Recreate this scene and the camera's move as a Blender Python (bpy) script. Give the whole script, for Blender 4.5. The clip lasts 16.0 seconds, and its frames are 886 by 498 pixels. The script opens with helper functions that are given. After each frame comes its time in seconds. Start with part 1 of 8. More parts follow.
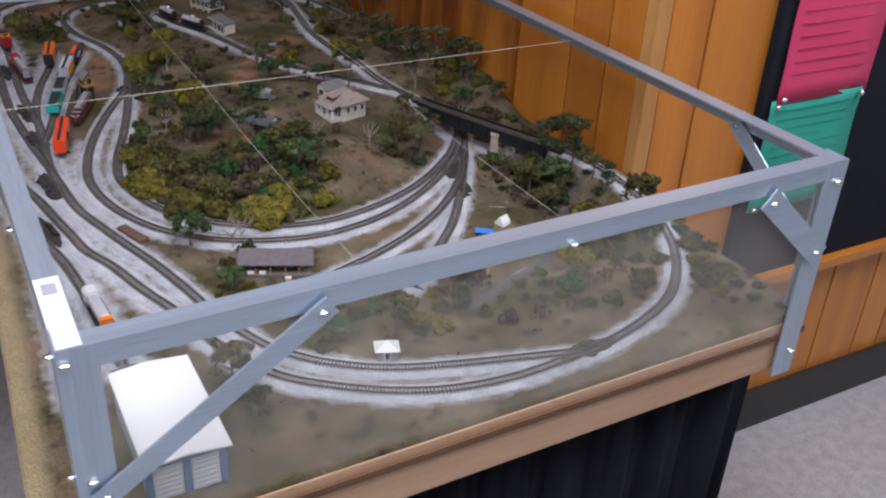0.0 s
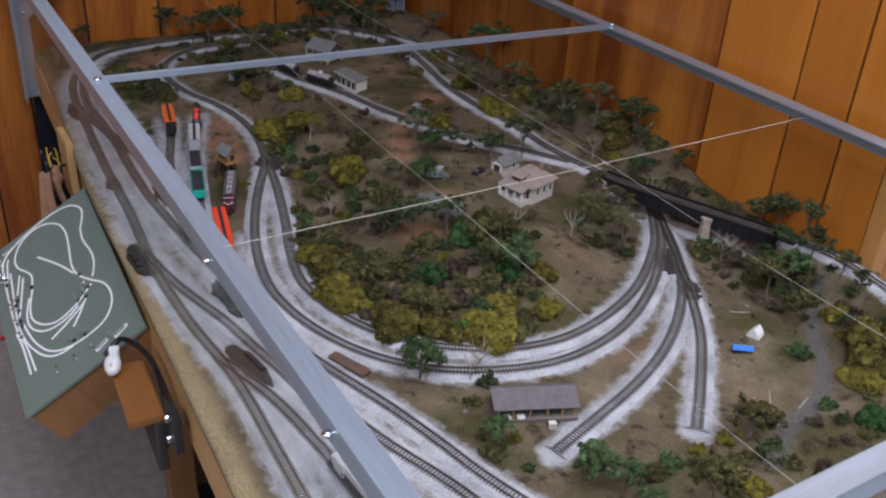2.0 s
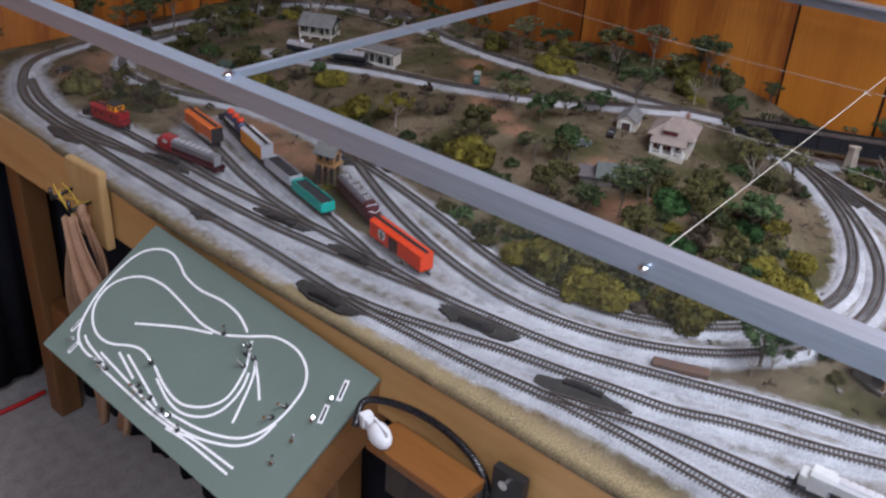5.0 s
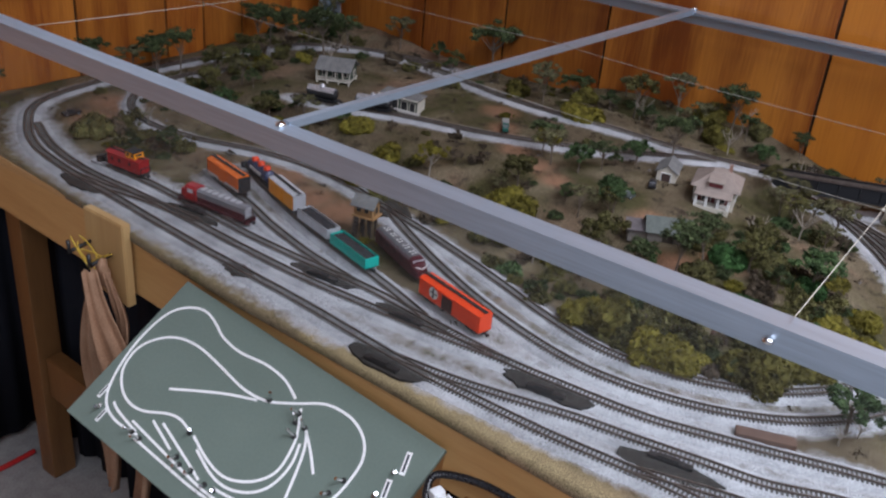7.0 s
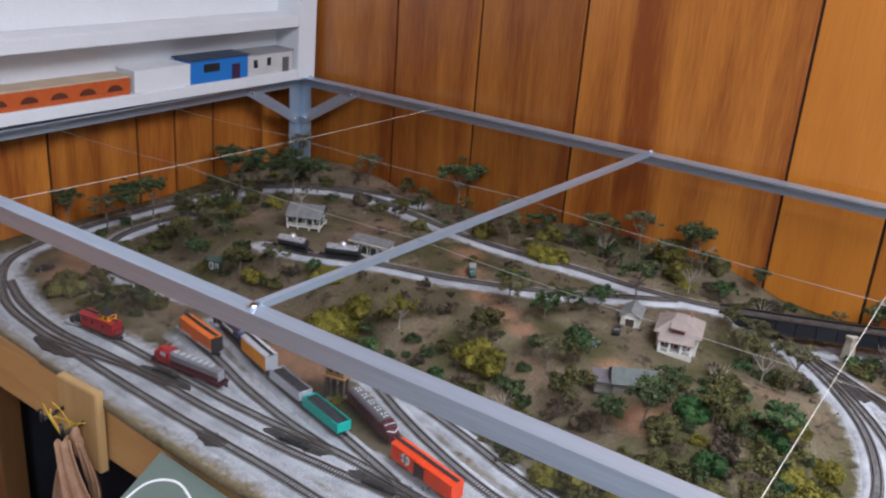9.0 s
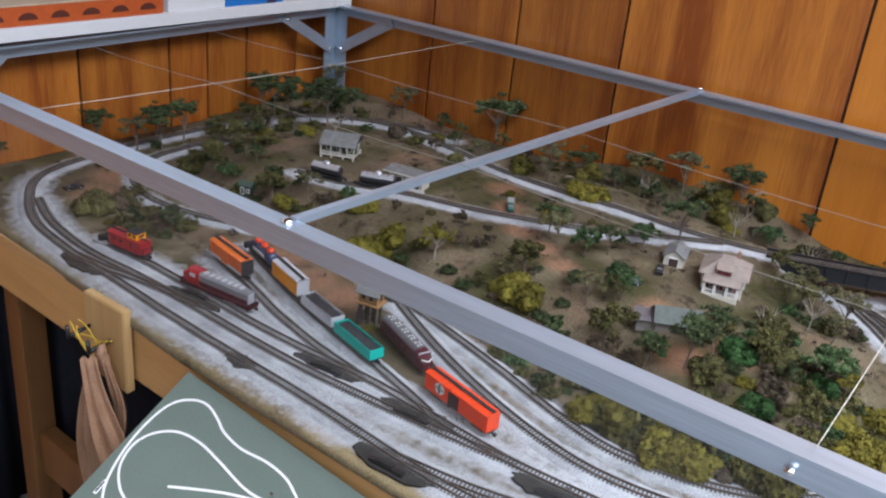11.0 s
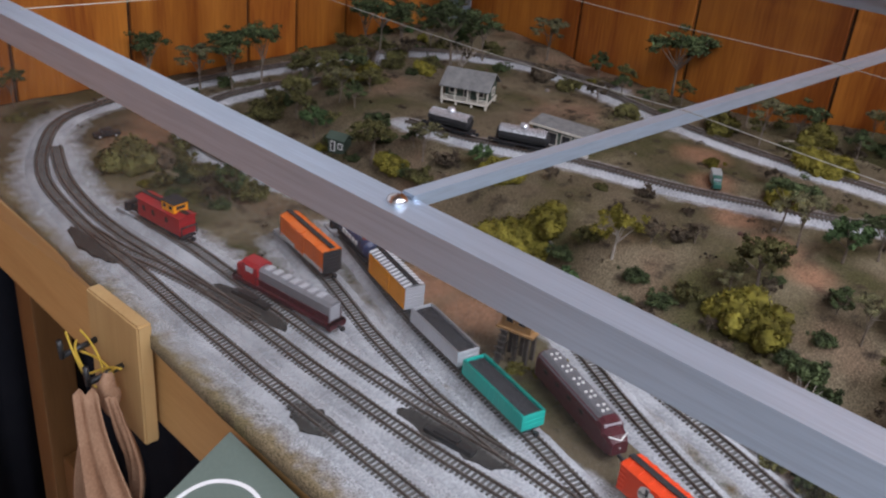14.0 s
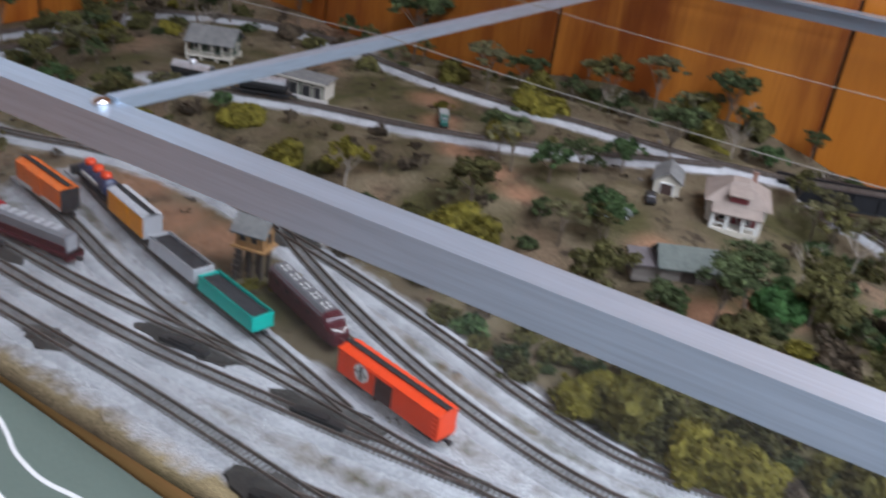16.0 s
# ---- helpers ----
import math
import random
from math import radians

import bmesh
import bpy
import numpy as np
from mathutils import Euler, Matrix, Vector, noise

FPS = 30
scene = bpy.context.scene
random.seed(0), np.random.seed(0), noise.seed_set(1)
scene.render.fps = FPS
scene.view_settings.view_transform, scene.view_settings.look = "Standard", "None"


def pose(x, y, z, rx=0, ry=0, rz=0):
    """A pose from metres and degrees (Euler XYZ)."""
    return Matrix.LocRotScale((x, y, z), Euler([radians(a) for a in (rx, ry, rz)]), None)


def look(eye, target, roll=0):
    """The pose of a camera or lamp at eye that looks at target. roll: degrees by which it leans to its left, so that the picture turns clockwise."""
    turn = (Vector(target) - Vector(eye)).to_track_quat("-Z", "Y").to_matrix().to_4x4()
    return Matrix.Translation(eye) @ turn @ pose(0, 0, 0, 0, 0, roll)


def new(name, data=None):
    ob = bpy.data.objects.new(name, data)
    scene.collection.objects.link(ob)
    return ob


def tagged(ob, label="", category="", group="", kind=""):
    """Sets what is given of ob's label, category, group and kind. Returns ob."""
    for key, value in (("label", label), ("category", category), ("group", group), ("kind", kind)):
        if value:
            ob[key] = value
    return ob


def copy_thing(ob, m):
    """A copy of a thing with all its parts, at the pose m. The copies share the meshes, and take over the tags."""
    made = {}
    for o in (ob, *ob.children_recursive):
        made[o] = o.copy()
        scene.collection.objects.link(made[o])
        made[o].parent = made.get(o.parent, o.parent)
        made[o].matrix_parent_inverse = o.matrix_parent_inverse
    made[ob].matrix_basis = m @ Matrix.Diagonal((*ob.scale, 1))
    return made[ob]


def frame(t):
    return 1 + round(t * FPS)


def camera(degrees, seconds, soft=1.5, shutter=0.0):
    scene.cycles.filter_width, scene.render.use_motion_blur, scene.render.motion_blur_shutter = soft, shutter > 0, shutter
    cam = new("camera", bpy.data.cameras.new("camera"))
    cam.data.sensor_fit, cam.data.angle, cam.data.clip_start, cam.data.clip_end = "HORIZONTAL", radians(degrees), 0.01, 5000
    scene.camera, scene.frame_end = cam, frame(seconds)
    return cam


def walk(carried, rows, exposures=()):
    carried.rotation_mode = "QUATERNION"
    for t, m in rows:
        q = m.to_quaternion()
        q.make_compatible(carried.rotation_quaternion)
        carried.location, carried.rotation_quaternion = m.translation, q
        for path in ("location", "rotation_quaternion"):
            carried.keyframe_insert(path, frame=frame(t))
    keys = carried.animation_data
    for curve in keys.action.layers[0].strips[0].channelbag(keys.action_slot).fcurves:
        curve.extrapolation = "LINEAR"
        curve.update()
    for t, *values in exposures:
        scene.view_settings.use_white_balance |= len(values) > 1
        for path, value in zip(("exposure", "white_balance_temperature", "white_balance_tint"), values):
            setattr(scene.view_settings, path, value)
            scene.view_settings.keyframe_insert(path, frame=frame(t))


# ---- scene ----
cam = camera(50.0, 16.0, soft=2.2, shutter=0.4)
# seconds, eye, target, roll
PATH = [
    (0, (-0.033, -0.692, 1.345), (0.838, 0.809, 0.352), 3.4),
    (0.5, (-0.134, -0.660, 1.354), (0.796, 0.820, 0.382), 4.1),
    (1, (-0.192, -0.589, 1.360), (0.737, 0.894, 0.392), 4.3),
    (1.5, (-0.215, -0.420, 1.354), (0.681, 1.071, 0.367), 3.7),
    (2, (-0.232, -0.295, 1.379), (0.690, 1.166, 0.372), 3.6),
    (2.5, (-0.309, -0.194, 1.364), (0.764, 1.166, 0.364), 4.1),
    (3, (-0.438, -0.029, 1.358), (0.815, 1.173, 0.364), 4.1),
    (3.5, (-0.517, 0.099, 1.322), (0.750, 1.281, 0.323), 4.1),
    (4, (-0.572, 0.176, 1.295), (0.756, 1.298, 0.306), 4.1),
    (4.5, (-0.598, 0.222, 1.272), (0.769, 1.290, 0.278), 3.8),
    (5, (-0.602, 0.264, 1.248), (0.769, 1.316, 0.241), 3.8),
    (5.2, (-0.610, 0.282, 1.235), (0.757, 1.321, 0.208), 4.0),
    (7.5, (-0.624, 0.401, 1.232), (0.865, 1.415, 0.365), 5.0),
    (8, (-0.614, 0.402, 1.293), (0.899, 1.441, 0.497), 4.3),
    (10.3, (-0.617, 0.398, 1.333), (0.950, 1.390, 0.583), 4.4),
    (10.5, (-0.610, 0.412, 1.295), (0.914, 1.440, 0.507), 4.6),
    (11, (-0.602, 0.430, 1.274), (0.889, 1.457, 0.424), 5.9),
    (11.5, (-0.602, 0.431, 1.281), (0.860, 1.493, 0.424), 5.2),
    (12, (-0.454, 0.554, 1.204), (0.996, 1.616, 0.327), 6.1),
    (12.5, (-0.367, 0.642, 1.137), (1.057, 1.734, 0.255), 6.0),
    (13, (-0.394, 0.649, 1.146), (1.000, 1.772, 0.253), 5.9),
    (13.5, (-0.365, 0.690, 1.130), (1.005, 1.822, 0.214), 5.6),
    (14, (-0.314, 0.724, 1.100), (1.022, 1.883, 0.166), 5.4),
    (14.5, (-0.319, 0.726, 1.100), (0.992, 1.901, 0.151), 5.3),
    (15, (-0.320, 0.721, 1.101), (1.011, 1.879, 0.158), 5.6),
    (15.5, (-0.354, 0.665, 1.087), (1.137, 1.684, 0.228), 6.8),
    (16, (-0.347, 0.621, 1.082), (1.237, 1.444, 0.181), 8.2),
]
walk(cam, [(t, look(eye, target, roll)) for t, eye, target, roll in PATH], exposures=[(0.0, -0.42, 6550, 12), (0.5, -0.53, 6550, 12), (1.5, -0.53, 6500, 12), (2.5, -0.38, 6350, 11), (4.0, -0.2, 6300, 11), (5.2, -0.16, 6300, 11), (7.5, -0.22, 6350, 8), (8.0, -0.07, 6350, 8), (10.5, 0.36, 6300, 5), (11.0, 0.32, 6300, 5), (11.5, 0.32, 6300, 5), (12.5, 0.19, 6450, 8), (14.0, 0.14, 6550, 9), (15.0, 0.14, 6400, 7), (15.5, 0.22, 6250, 4), (16.0, 0.2, 6250, 5)])

# ---- light ----
world = bpy.data.worlds.new("room_world")
world.use_nodes = True
scene.world = world
world.node_tree.nodes["Background"].inputs[0].default_value = (0.85, 0.92, 1.0, 1)
world.node_tree.nodes["Background"].inputs[1].default_value = 0.035


def ceiling_lamp(x, y, sx, sy, watts, colour):
    data = bpy.data.lights.new("fluorescent_light", "AREA")
    data.shape, data.size, data.size_y, data.energy, data.color = "RECTANGLE", sx, sy, watts, colour
    ob = new("fluorescent_light", data)
    ob.matrix_world = look((x, y, 2.52), (x, y, 0))


COOL = (0.845, 0.865, 1.0)
# unseen lamps, set by brightness; the one at x -1.7 fills in for window daylight
for x, y, watts in ((0.0, -0.38, 64), (-1.7, -0.35, 43), (0.45, -1.3, 10), (-1.6, -1.6, 12), (2.0, -0.6, 54)):
    ceiling_lamp(x, y, 1.1, 1.2, watts, COOL)

# ---- tools of this file ----
RAIL, GROUND, FLOOR = 0.88, 0.667, 0.0
rnd = random.Random(7)


def finish(bm, name):
    me = bpy.data.meshes.new(name)
    bmesh.ops.recalc_face_normals(bm, faces=bm.faces)
    bm.to_mesh(me)
    bm.free()
    return me


def part(name, bm, material, parent=None, label="", smooth=False):
    """One mesh object from a bmesh; materials may be one or a list."""
    me = finish(bm, name)
    for m in material if isinstance(material, (list, tuple)) else [material]:
        me.materials.append(m)
    if smooth:
        me.shade_smooth()
    ob = new(name, me)
    if parent:
        ob.parent = parent
    if label:
        ob["label"] = label
    return ob


def thing(name, x, y, z, turn=0.0, label="", category="", group="", kind=""):
    ob = new(name)
    ob.empty_display_size = 0.02
    ob.matrix_basis = pose(x, y, z, 0, 0, turn)
    return tagged(ob, label, category, group, kind)


def box(bm, x0, y0, z0, x1, y1, z1, bevel=0.0, index=0):
    r = bmesh.ops.create_cube(bm, size=1)
    bmesh.ops.scale(bm, vec=(x1 - x0, y1 - y0, z1 - z0), verts=r["verts"])
    bmesh.ops.translate(bm, vec=((x0 + x1) / 2, (y0 + y1) / 2, (z0 + z1) / 2), verts=r["verts"])
    faces = {f for v in r["verts"] for f in v.link_faces}
    if bevel:
        edges = list({e for v in r["verts"] for e in v.link_edges})
        out = bmesh.ops.bevel(bm, geom=edges, offset=bevel, segments=2, affect="EDGES", profile=0.7)
        faces |= set(out["faces"])
    for f in faces:
        if f.is_valid:
            f.material_index = index
    return r["verts"]


def boxes(*rows, bevel=0.0):
    bm = bmesh.new()
    for row in rows:
        box(bm, *row[:6], bevel=row[6] if len(row) > 6 else bevel)
    return bm


def tube(bm, a, b, r0, r1=None, sides=8, index=0, caps=True):
    """A tapered round bar from a to b."""
    a, b = Vector(a), Vector(b)
    d = b - a
    m = Matrix.Translation((a + b) / 2) @ d.to_track_quat("Z", "Y").to_matrix().to_4x4()
    out = bmesh.ops.create_cone(bm, cap_ends=caps, segments=sides, radius1=r0, radius2=r0 if r1 is None else r1, depth=d.length, matrix=m)
    for f in {f for v in out["verts"] for f in v.link_faces}:
        f.material_index = index
    return out["verts"]


def bar(bm, a, b, w, h, index=0):
    """A square bar from a to b; its middle line runs from a to b."""
    a, b = Vector(a), Vector(b)
    d = b - a
    m = Matrix.Translation((a + b) / 2) @ d.to_track_quat("Y", "Z").to_matrix().to_4x4() @ Matrix.Diagonal((w, d.length, h, 1))
    out = bmesh.ops.create_cube(bm, size=1, matrix=m)
    for f in {f for v in out["verts"] for f in v.link_faces}:
        f.material_index = index
    return out["verts"]


def ball(bm, c, r, squash=1.0, level=1, index=0):
    out = bmesh.ops.create_icosphere(bm, subdivisions=level, radius=r, matrix=Matrix.Translation(c) @ Matrix.Diagonal((1, 1, squash, 1)))
    for f in {f for v in out["verts"] for f in v.link_faces}:
        f.material_index = index
    return out["verts"]


def prism(bm, outline, x0, x1, index=0):
    """A body whose section (y, z) runs from x0 to x1."""
    a = [bm.verts.new((x0, y, z)) for y, z in outline]
    b = [bm.verts.new((x1, y, z)) for y, z in outline]
    n = len(outline)
    faces = [bm.faces.new(a), bm.faces.new(b[::-1])] + [bm.faces.new((a[i], b[i], b[(i + 1) % n], a[(i + 1) % n])) for i in range(n)]
    for f in faces:
        f.material_index = index
    return faces


def spline(points, step=0.006):
    """A smooth curve (Catmull-Rom, even steps) through plan points (x, y)."""
    p = np.array(points, float)
    p = np.vstack([2 * p[0] - p[1], p, 2 * p[-1] - p[-2]])
    out = []
    for i in range(1, len(p) - 2):
        for s in np.linspace(0, 1, 24, endpoint=False):
            a, b, c, d = p[i - 1 : i + 3]
            out.append(0.5 * (2 * b + (c - a) * s + (2 * a - 5 * b + 4 * c - d) * s**2 + (3 * b - a - 3 * c + d) * s**3))
    out.append(p[-2])
    out = np.array(out)
    for _ in range(30):
        out[1:-1] = (out[:-2] + 2 * out[1:-1] + out[2:]) / 4
    run = np.r_[0, np.cumsum(np.hypot(*np.diff(out, axis=0).T))]
    s = np.linspace(0, run[-1], max(3, int(run[-1] / step)))
    return np.c_[np.interp(s, run, out[:, 0]), np.interp(s, run, out[:, 1])]


def strip(bm, line, heights, section, index=0):
    """Sweeps an open section of (offset, height) along a plan line."""
    t = np.gradient(line, axis=0)
    t /= np.hypot(t[:, 0], t[:, 1])[:, None]
    rows = []
    for (x, y), (tx, ty), z in zip(line, t, heights):
        rows.append([bm.verts.new((x + ty * o, y - tx * o, z + h)) for o, h in section])
    for a, b in zip(rows, rows[1:]):
        for i in range(len(section) - 1):
            f = bm.faces.new((a[i], b[i], b[i + 1], a[i + 1]))
            f.material_index = index


def smooth01(v):
    v = min(1.0, max(0.0, v))
    return v * v * (3 - 2 * v)

# ---- materials ----
def surface(name, colour, rough=0.6, metal=0.0, other=None, scale=30.0, fine=300.0, amount=0.5, bump=0.2, depth=0.002, jitter=0.0, spec=0.5, stretch=(1, 1, 1), coat=0.0):
    """A node material: colour mixed with another at two scales of noise, and fine relief."""
    mat = bpy.data.materials.new(name)
    mat.use_nodes = True
    nt = mat.node_tree
    n, link = nt.nodes, nt.links.new
    bsdf = n["Principled BSDF"]
    co = n.new("ShaderNodeTexCoord")
    mp = n.new("ShaderNodeMapping")
    mp.inputs["Scale"].default_value = stretch
    link(co.outputs["Object"], mp.inputs[0])
    big, small = n.new("ShaderNodeTexNoise"), n.new("ShaderNodeTexNoise")
    for tex, s, d in ((big, scale, 4.0), (small, fine, 3.0)):
        tex.inputs["Scale"].default_value, tex.inputs["Detail"].default_value = s, d
        link(mp.outputs[0], tex.inputs["Vector"])
    add = n.new("ShaderNodeMath")
    add.operation = "ADD"
    link(big.outputs[0], add.inputs[0])
    link(small.outputs[0], add.inputs[1])
    ramp = n.new("ShaderNodeMapRange")
    ramp.inputs["From Min"].default_value, ramp.inputs["From Max"].default_value = 0.75, 1.25
    ramp.inputs["To Max"].default_value = amount
    link(add.outputs[0], ramp.inputs[0])
    mix = n.new("ShaderNodeMix")
    mix.data_type = "RGBA"
    mix.inputs[6].default_value = (*colour, 1)
    mix.inputs[7].default_value = (*(other or [c * 0.6 for c in colour]), 1)
    link(ramp.outputs[0], mix.inputs[0])
    last = mix.outputs[2]
    if jitter:
        info, hsv, mr = n.new("ShaderNodeObjectInfo"), n.new("ShaderNodeHueSaturation"), n.new("ShaderNodeMapRange")
        mr.inputs["To Min"].default_value, mr.inputs["To Max"].default_value = 1 - jitter, 1 + jitter
        link(info.outputs["Random"], mr.inputs[0])
        link(mr.outputs[0], hsv.inputs["Value"])
        link(last, hsv.inputs["Color"])
        last = hsv.outputs[0]
    link(last, bsdf.inputs["Base Color"])
    bsdf.inputs["Metallic"].default_value = metal
    bsdf.inputs["Specular IOR Level"].default_value = spec
    bsdf.inputs["Coat Weight"].default_value = coat
    rr = n.new("ShaderNodeMapRange")
    rr.inputs["To Min"].default_value, rr.inputs["To Max"].default_value = max(0.03, rough - 0.1), min(1, rough + 0.1)
    link(small.outputs[0], rr.inputs[0])
    link(rr.outputs[0], bsdf.inputs["Roughness"])
    if bump:
        b = n.new("ShaderNodeBump")
        b.inputs["Strength"].default_value, b.inputs["Distance"].default_value = bump, depth
        link(small.outputs[0], b.inputs["Height"])
        link(b.outputs[0], bsdf.inputs["Normal"])
    return mat


def wood(name, light, dark, scale=9.0, axis="Z", rough=0.35, rings=0.5, jitter=0.15, coat=0.0, knots=False):
    """Planed wood with grain along an axis and slow waves across it."""
    mat = bpy.data.materials.new(name)
    mat.use_nodes = True
    nt = mat.node_tree
    n, link = nt.nodes, nt.links.new
    bsdf = n["Principled BSDF"]
    co, info, off = n.new("ShaderNodeTexCoord"), n.new("ShaderNodeObjectInfo"), n.new("ShaderNodeVectorMath")
    off.operation = "MULTIPLY_ADD"
    off.inputs[1].default_value = (1, 1, 1)
    jump = n.new("ShaderNodeVectorMath")
    jump.operation = "SCALE"
    jump.inputs[0].default_value = (3.7, 5.1, 2.3)
    link(info.outputs["Random"], jump.inputs["Scale"])
    link(co.outputs["Object"], off.inputs[0])
    link(jump.outputs[0], off.inputs[2])
    mp = n.new("ShaderNodeMapping")
    mp.inputs["Scale"].default_value = tuple(0.07 if a == axis else 1.0 for a in "XYZ")
    link(off.outputs[0], mp.inputs[0])
    big, fine = n.new("ShaderNodeTexNoise"), n.new("ShaderNodeTexNoise")
    big.inputs["Scale"].default_value, big.inputs["Detail"].default_value, big.inputs["Distortion"].default_value = scale, 5, 1.2
    fine.inputs["Scale"].default_value, fine.inputs["Detail"].default_value = scale * 28, 3
    link(mp.outputs[0], big.inputs["Vector"])
    link(mp.outputs[0], fine.inputs["Vector"])
    add = n.new("ShaderNodeMath")
    add.operation = "MULTIPLY_ADD"
    add.inputs[1].default_value = 0.35
    link(fine.outputs[0], add.inputs[0])
    link(big.outputs[0], add.inputs[2])
    mr = n.new("ShaderNodeMapRange")
    mr.inputs["From Min"].default_value, mr.inputs["From Max"].default_value = 0.45, 0.45 + rings
    link(add.outputs[0], mr.inputs[0])
    fac = mr.outputs[0]
    if knots:
        vo = n.new("ShaderNodeTexVoronoi")
        mp2 = n.new("ShaderNodeMapping")
        mp2.inputs["Scale"].default_value = tuple(0.45 if a == axis else 1.0 for a in "XYZ")
        link(off.outputs[0], mp2.inputs[0])
        link(mp2.outputs[0], vo.inputs["Vector"])
        vo.inputs["Scale"].default_value = 5.0
        kr = n.new("ShaderNodeMapRange")
        kr.inputs["From Min"].default_value, kr.inputs["From Max"].default_value = 0.10, 0.03
        link(vo.outputs["Distance"], kr.inputs[0])
        mx = n.new("ShaderNodeMath")
        mx.operation = "MAXIMUM"
        link(fac, mx.inputs[0])
        link(kr.outputs[0], mx.inputs[1])
        fac = mx.outputs[0]
    mix = n.new("ShaderNodeMix")
    mix.data_type = "RGBA"
    mix.inputs[6].default_value, mix.inputs[7].default_value = (*light, 1), (*dark, 1)
    link(fac, mix.inputs[0])
    hsv, hr = n.new("ShaderNodeHueSaturation"), n.new("ShaderNodeMapRange")
    hr.inputs["To Min"].default_value, hr.inputs["To Max"].default_value = 1 - jitter, 1 + jitter
    link(info.outputs["Random"], hr.inputs[0])
    link(hr.outputs[0], hsv.inputs["Value"])
    link(mix.outputs[2], hsv.inputs["Color"])
    link(hsv.outputs[0], bsdf.inputs["Base Color"])
    bsdf.inputs["Roughness"].default_value = rough
    bsdf.inputs["Coat Weight"].default_value = coat
    bsdf.inputs["Coat Roughness"].default_value = 0.25
    b = n.new("ShaderNodeBump")
    b.inputs["Strength"].default_value, b.inputs["Distance"].default_value = 0.15, 0.001
    link(fine.outputs[0], b.inputs["Height"])
    link(b.outputs[0], bsdf.inputs["Normal"])
    return mat


def clear_sheet(name, haze, tint):
    """Clear plastic sheet with a slight scuffed haze."""
    mat = bpy.data.materials.new(name)
    mat.use_nodes = True
    nt = mat.node_tree
    n, link = nt.nodes, nt.links.new
    n.remove(n["Principled BSDF"])
    out = n["Material Output"]
    tr, gl, df, fr = n.new("ShaderNodeBsdfTransparent"), n.new("ShaderNodeBsdfGlossy"), n.new("ShaderNodeBsdfDiffuse"), n.new("ShaderNodeLayerWeight")
    tr.inputs[0].default_value = (0.97, 0.98, 0.98, 1)
    gl.inputs["Roughness"].default_value = 0.08
    df.inputs[0].default_value = (*tint, 1)
    power, gloss = n.new("ShaderNodeMath"), n.new("ShaderNodeMath")
    power.operation, gloss.operation = "POWER", "MULTIPLY_ADD"
    power.inputs[1].default_value, gloss.inputs[1].default_value, gloss.inputs[2].default_value = 5.0, 0.35, 0.006
    link(fr.outputs["Facing"], power.inputs[0])
    link(power.outputs[0], gloss.inputs[0])
    noise_tex, mr = n.new("ShaderNodeTexNoise"), n.new("ShaderNodeMapRange")
    co = n.new("ShaderNodeTexCoord")
    link(co.outputs["Object"], noise_tex.inputs["Vector"])
    noise_tex.inputs["Scale"].default_value = 6
    mr.inputs["From Min"].default_value, mr.inputs["From Max"].default_value = 0.3, 0.7
    mr.inputs["To Min"].default_value, mr.inputs["To Max"].default_value = haze * 0.6, haze * 1.4
    link(noise_tex.outputs[0], mr.inputs[0])
    m1, m2 = n.new("ShaderNodeMixShader"), n.new("ShaderNodeMixShader")
    link(mr.outputs[0], m1.inputs[0])
    link(tr.outputs[0], m1.inputs[1])
    link(df.outputs[0], m1.inputs[2])
    link(gloss.outputs[0], m2.inputs[0])
    link(m1.outputs[0], m2.inputs[1])
    link(gl.outputs[0], m2.inputs[2])
    link(m2.outputs[0], out.inputs[0])
    return mat


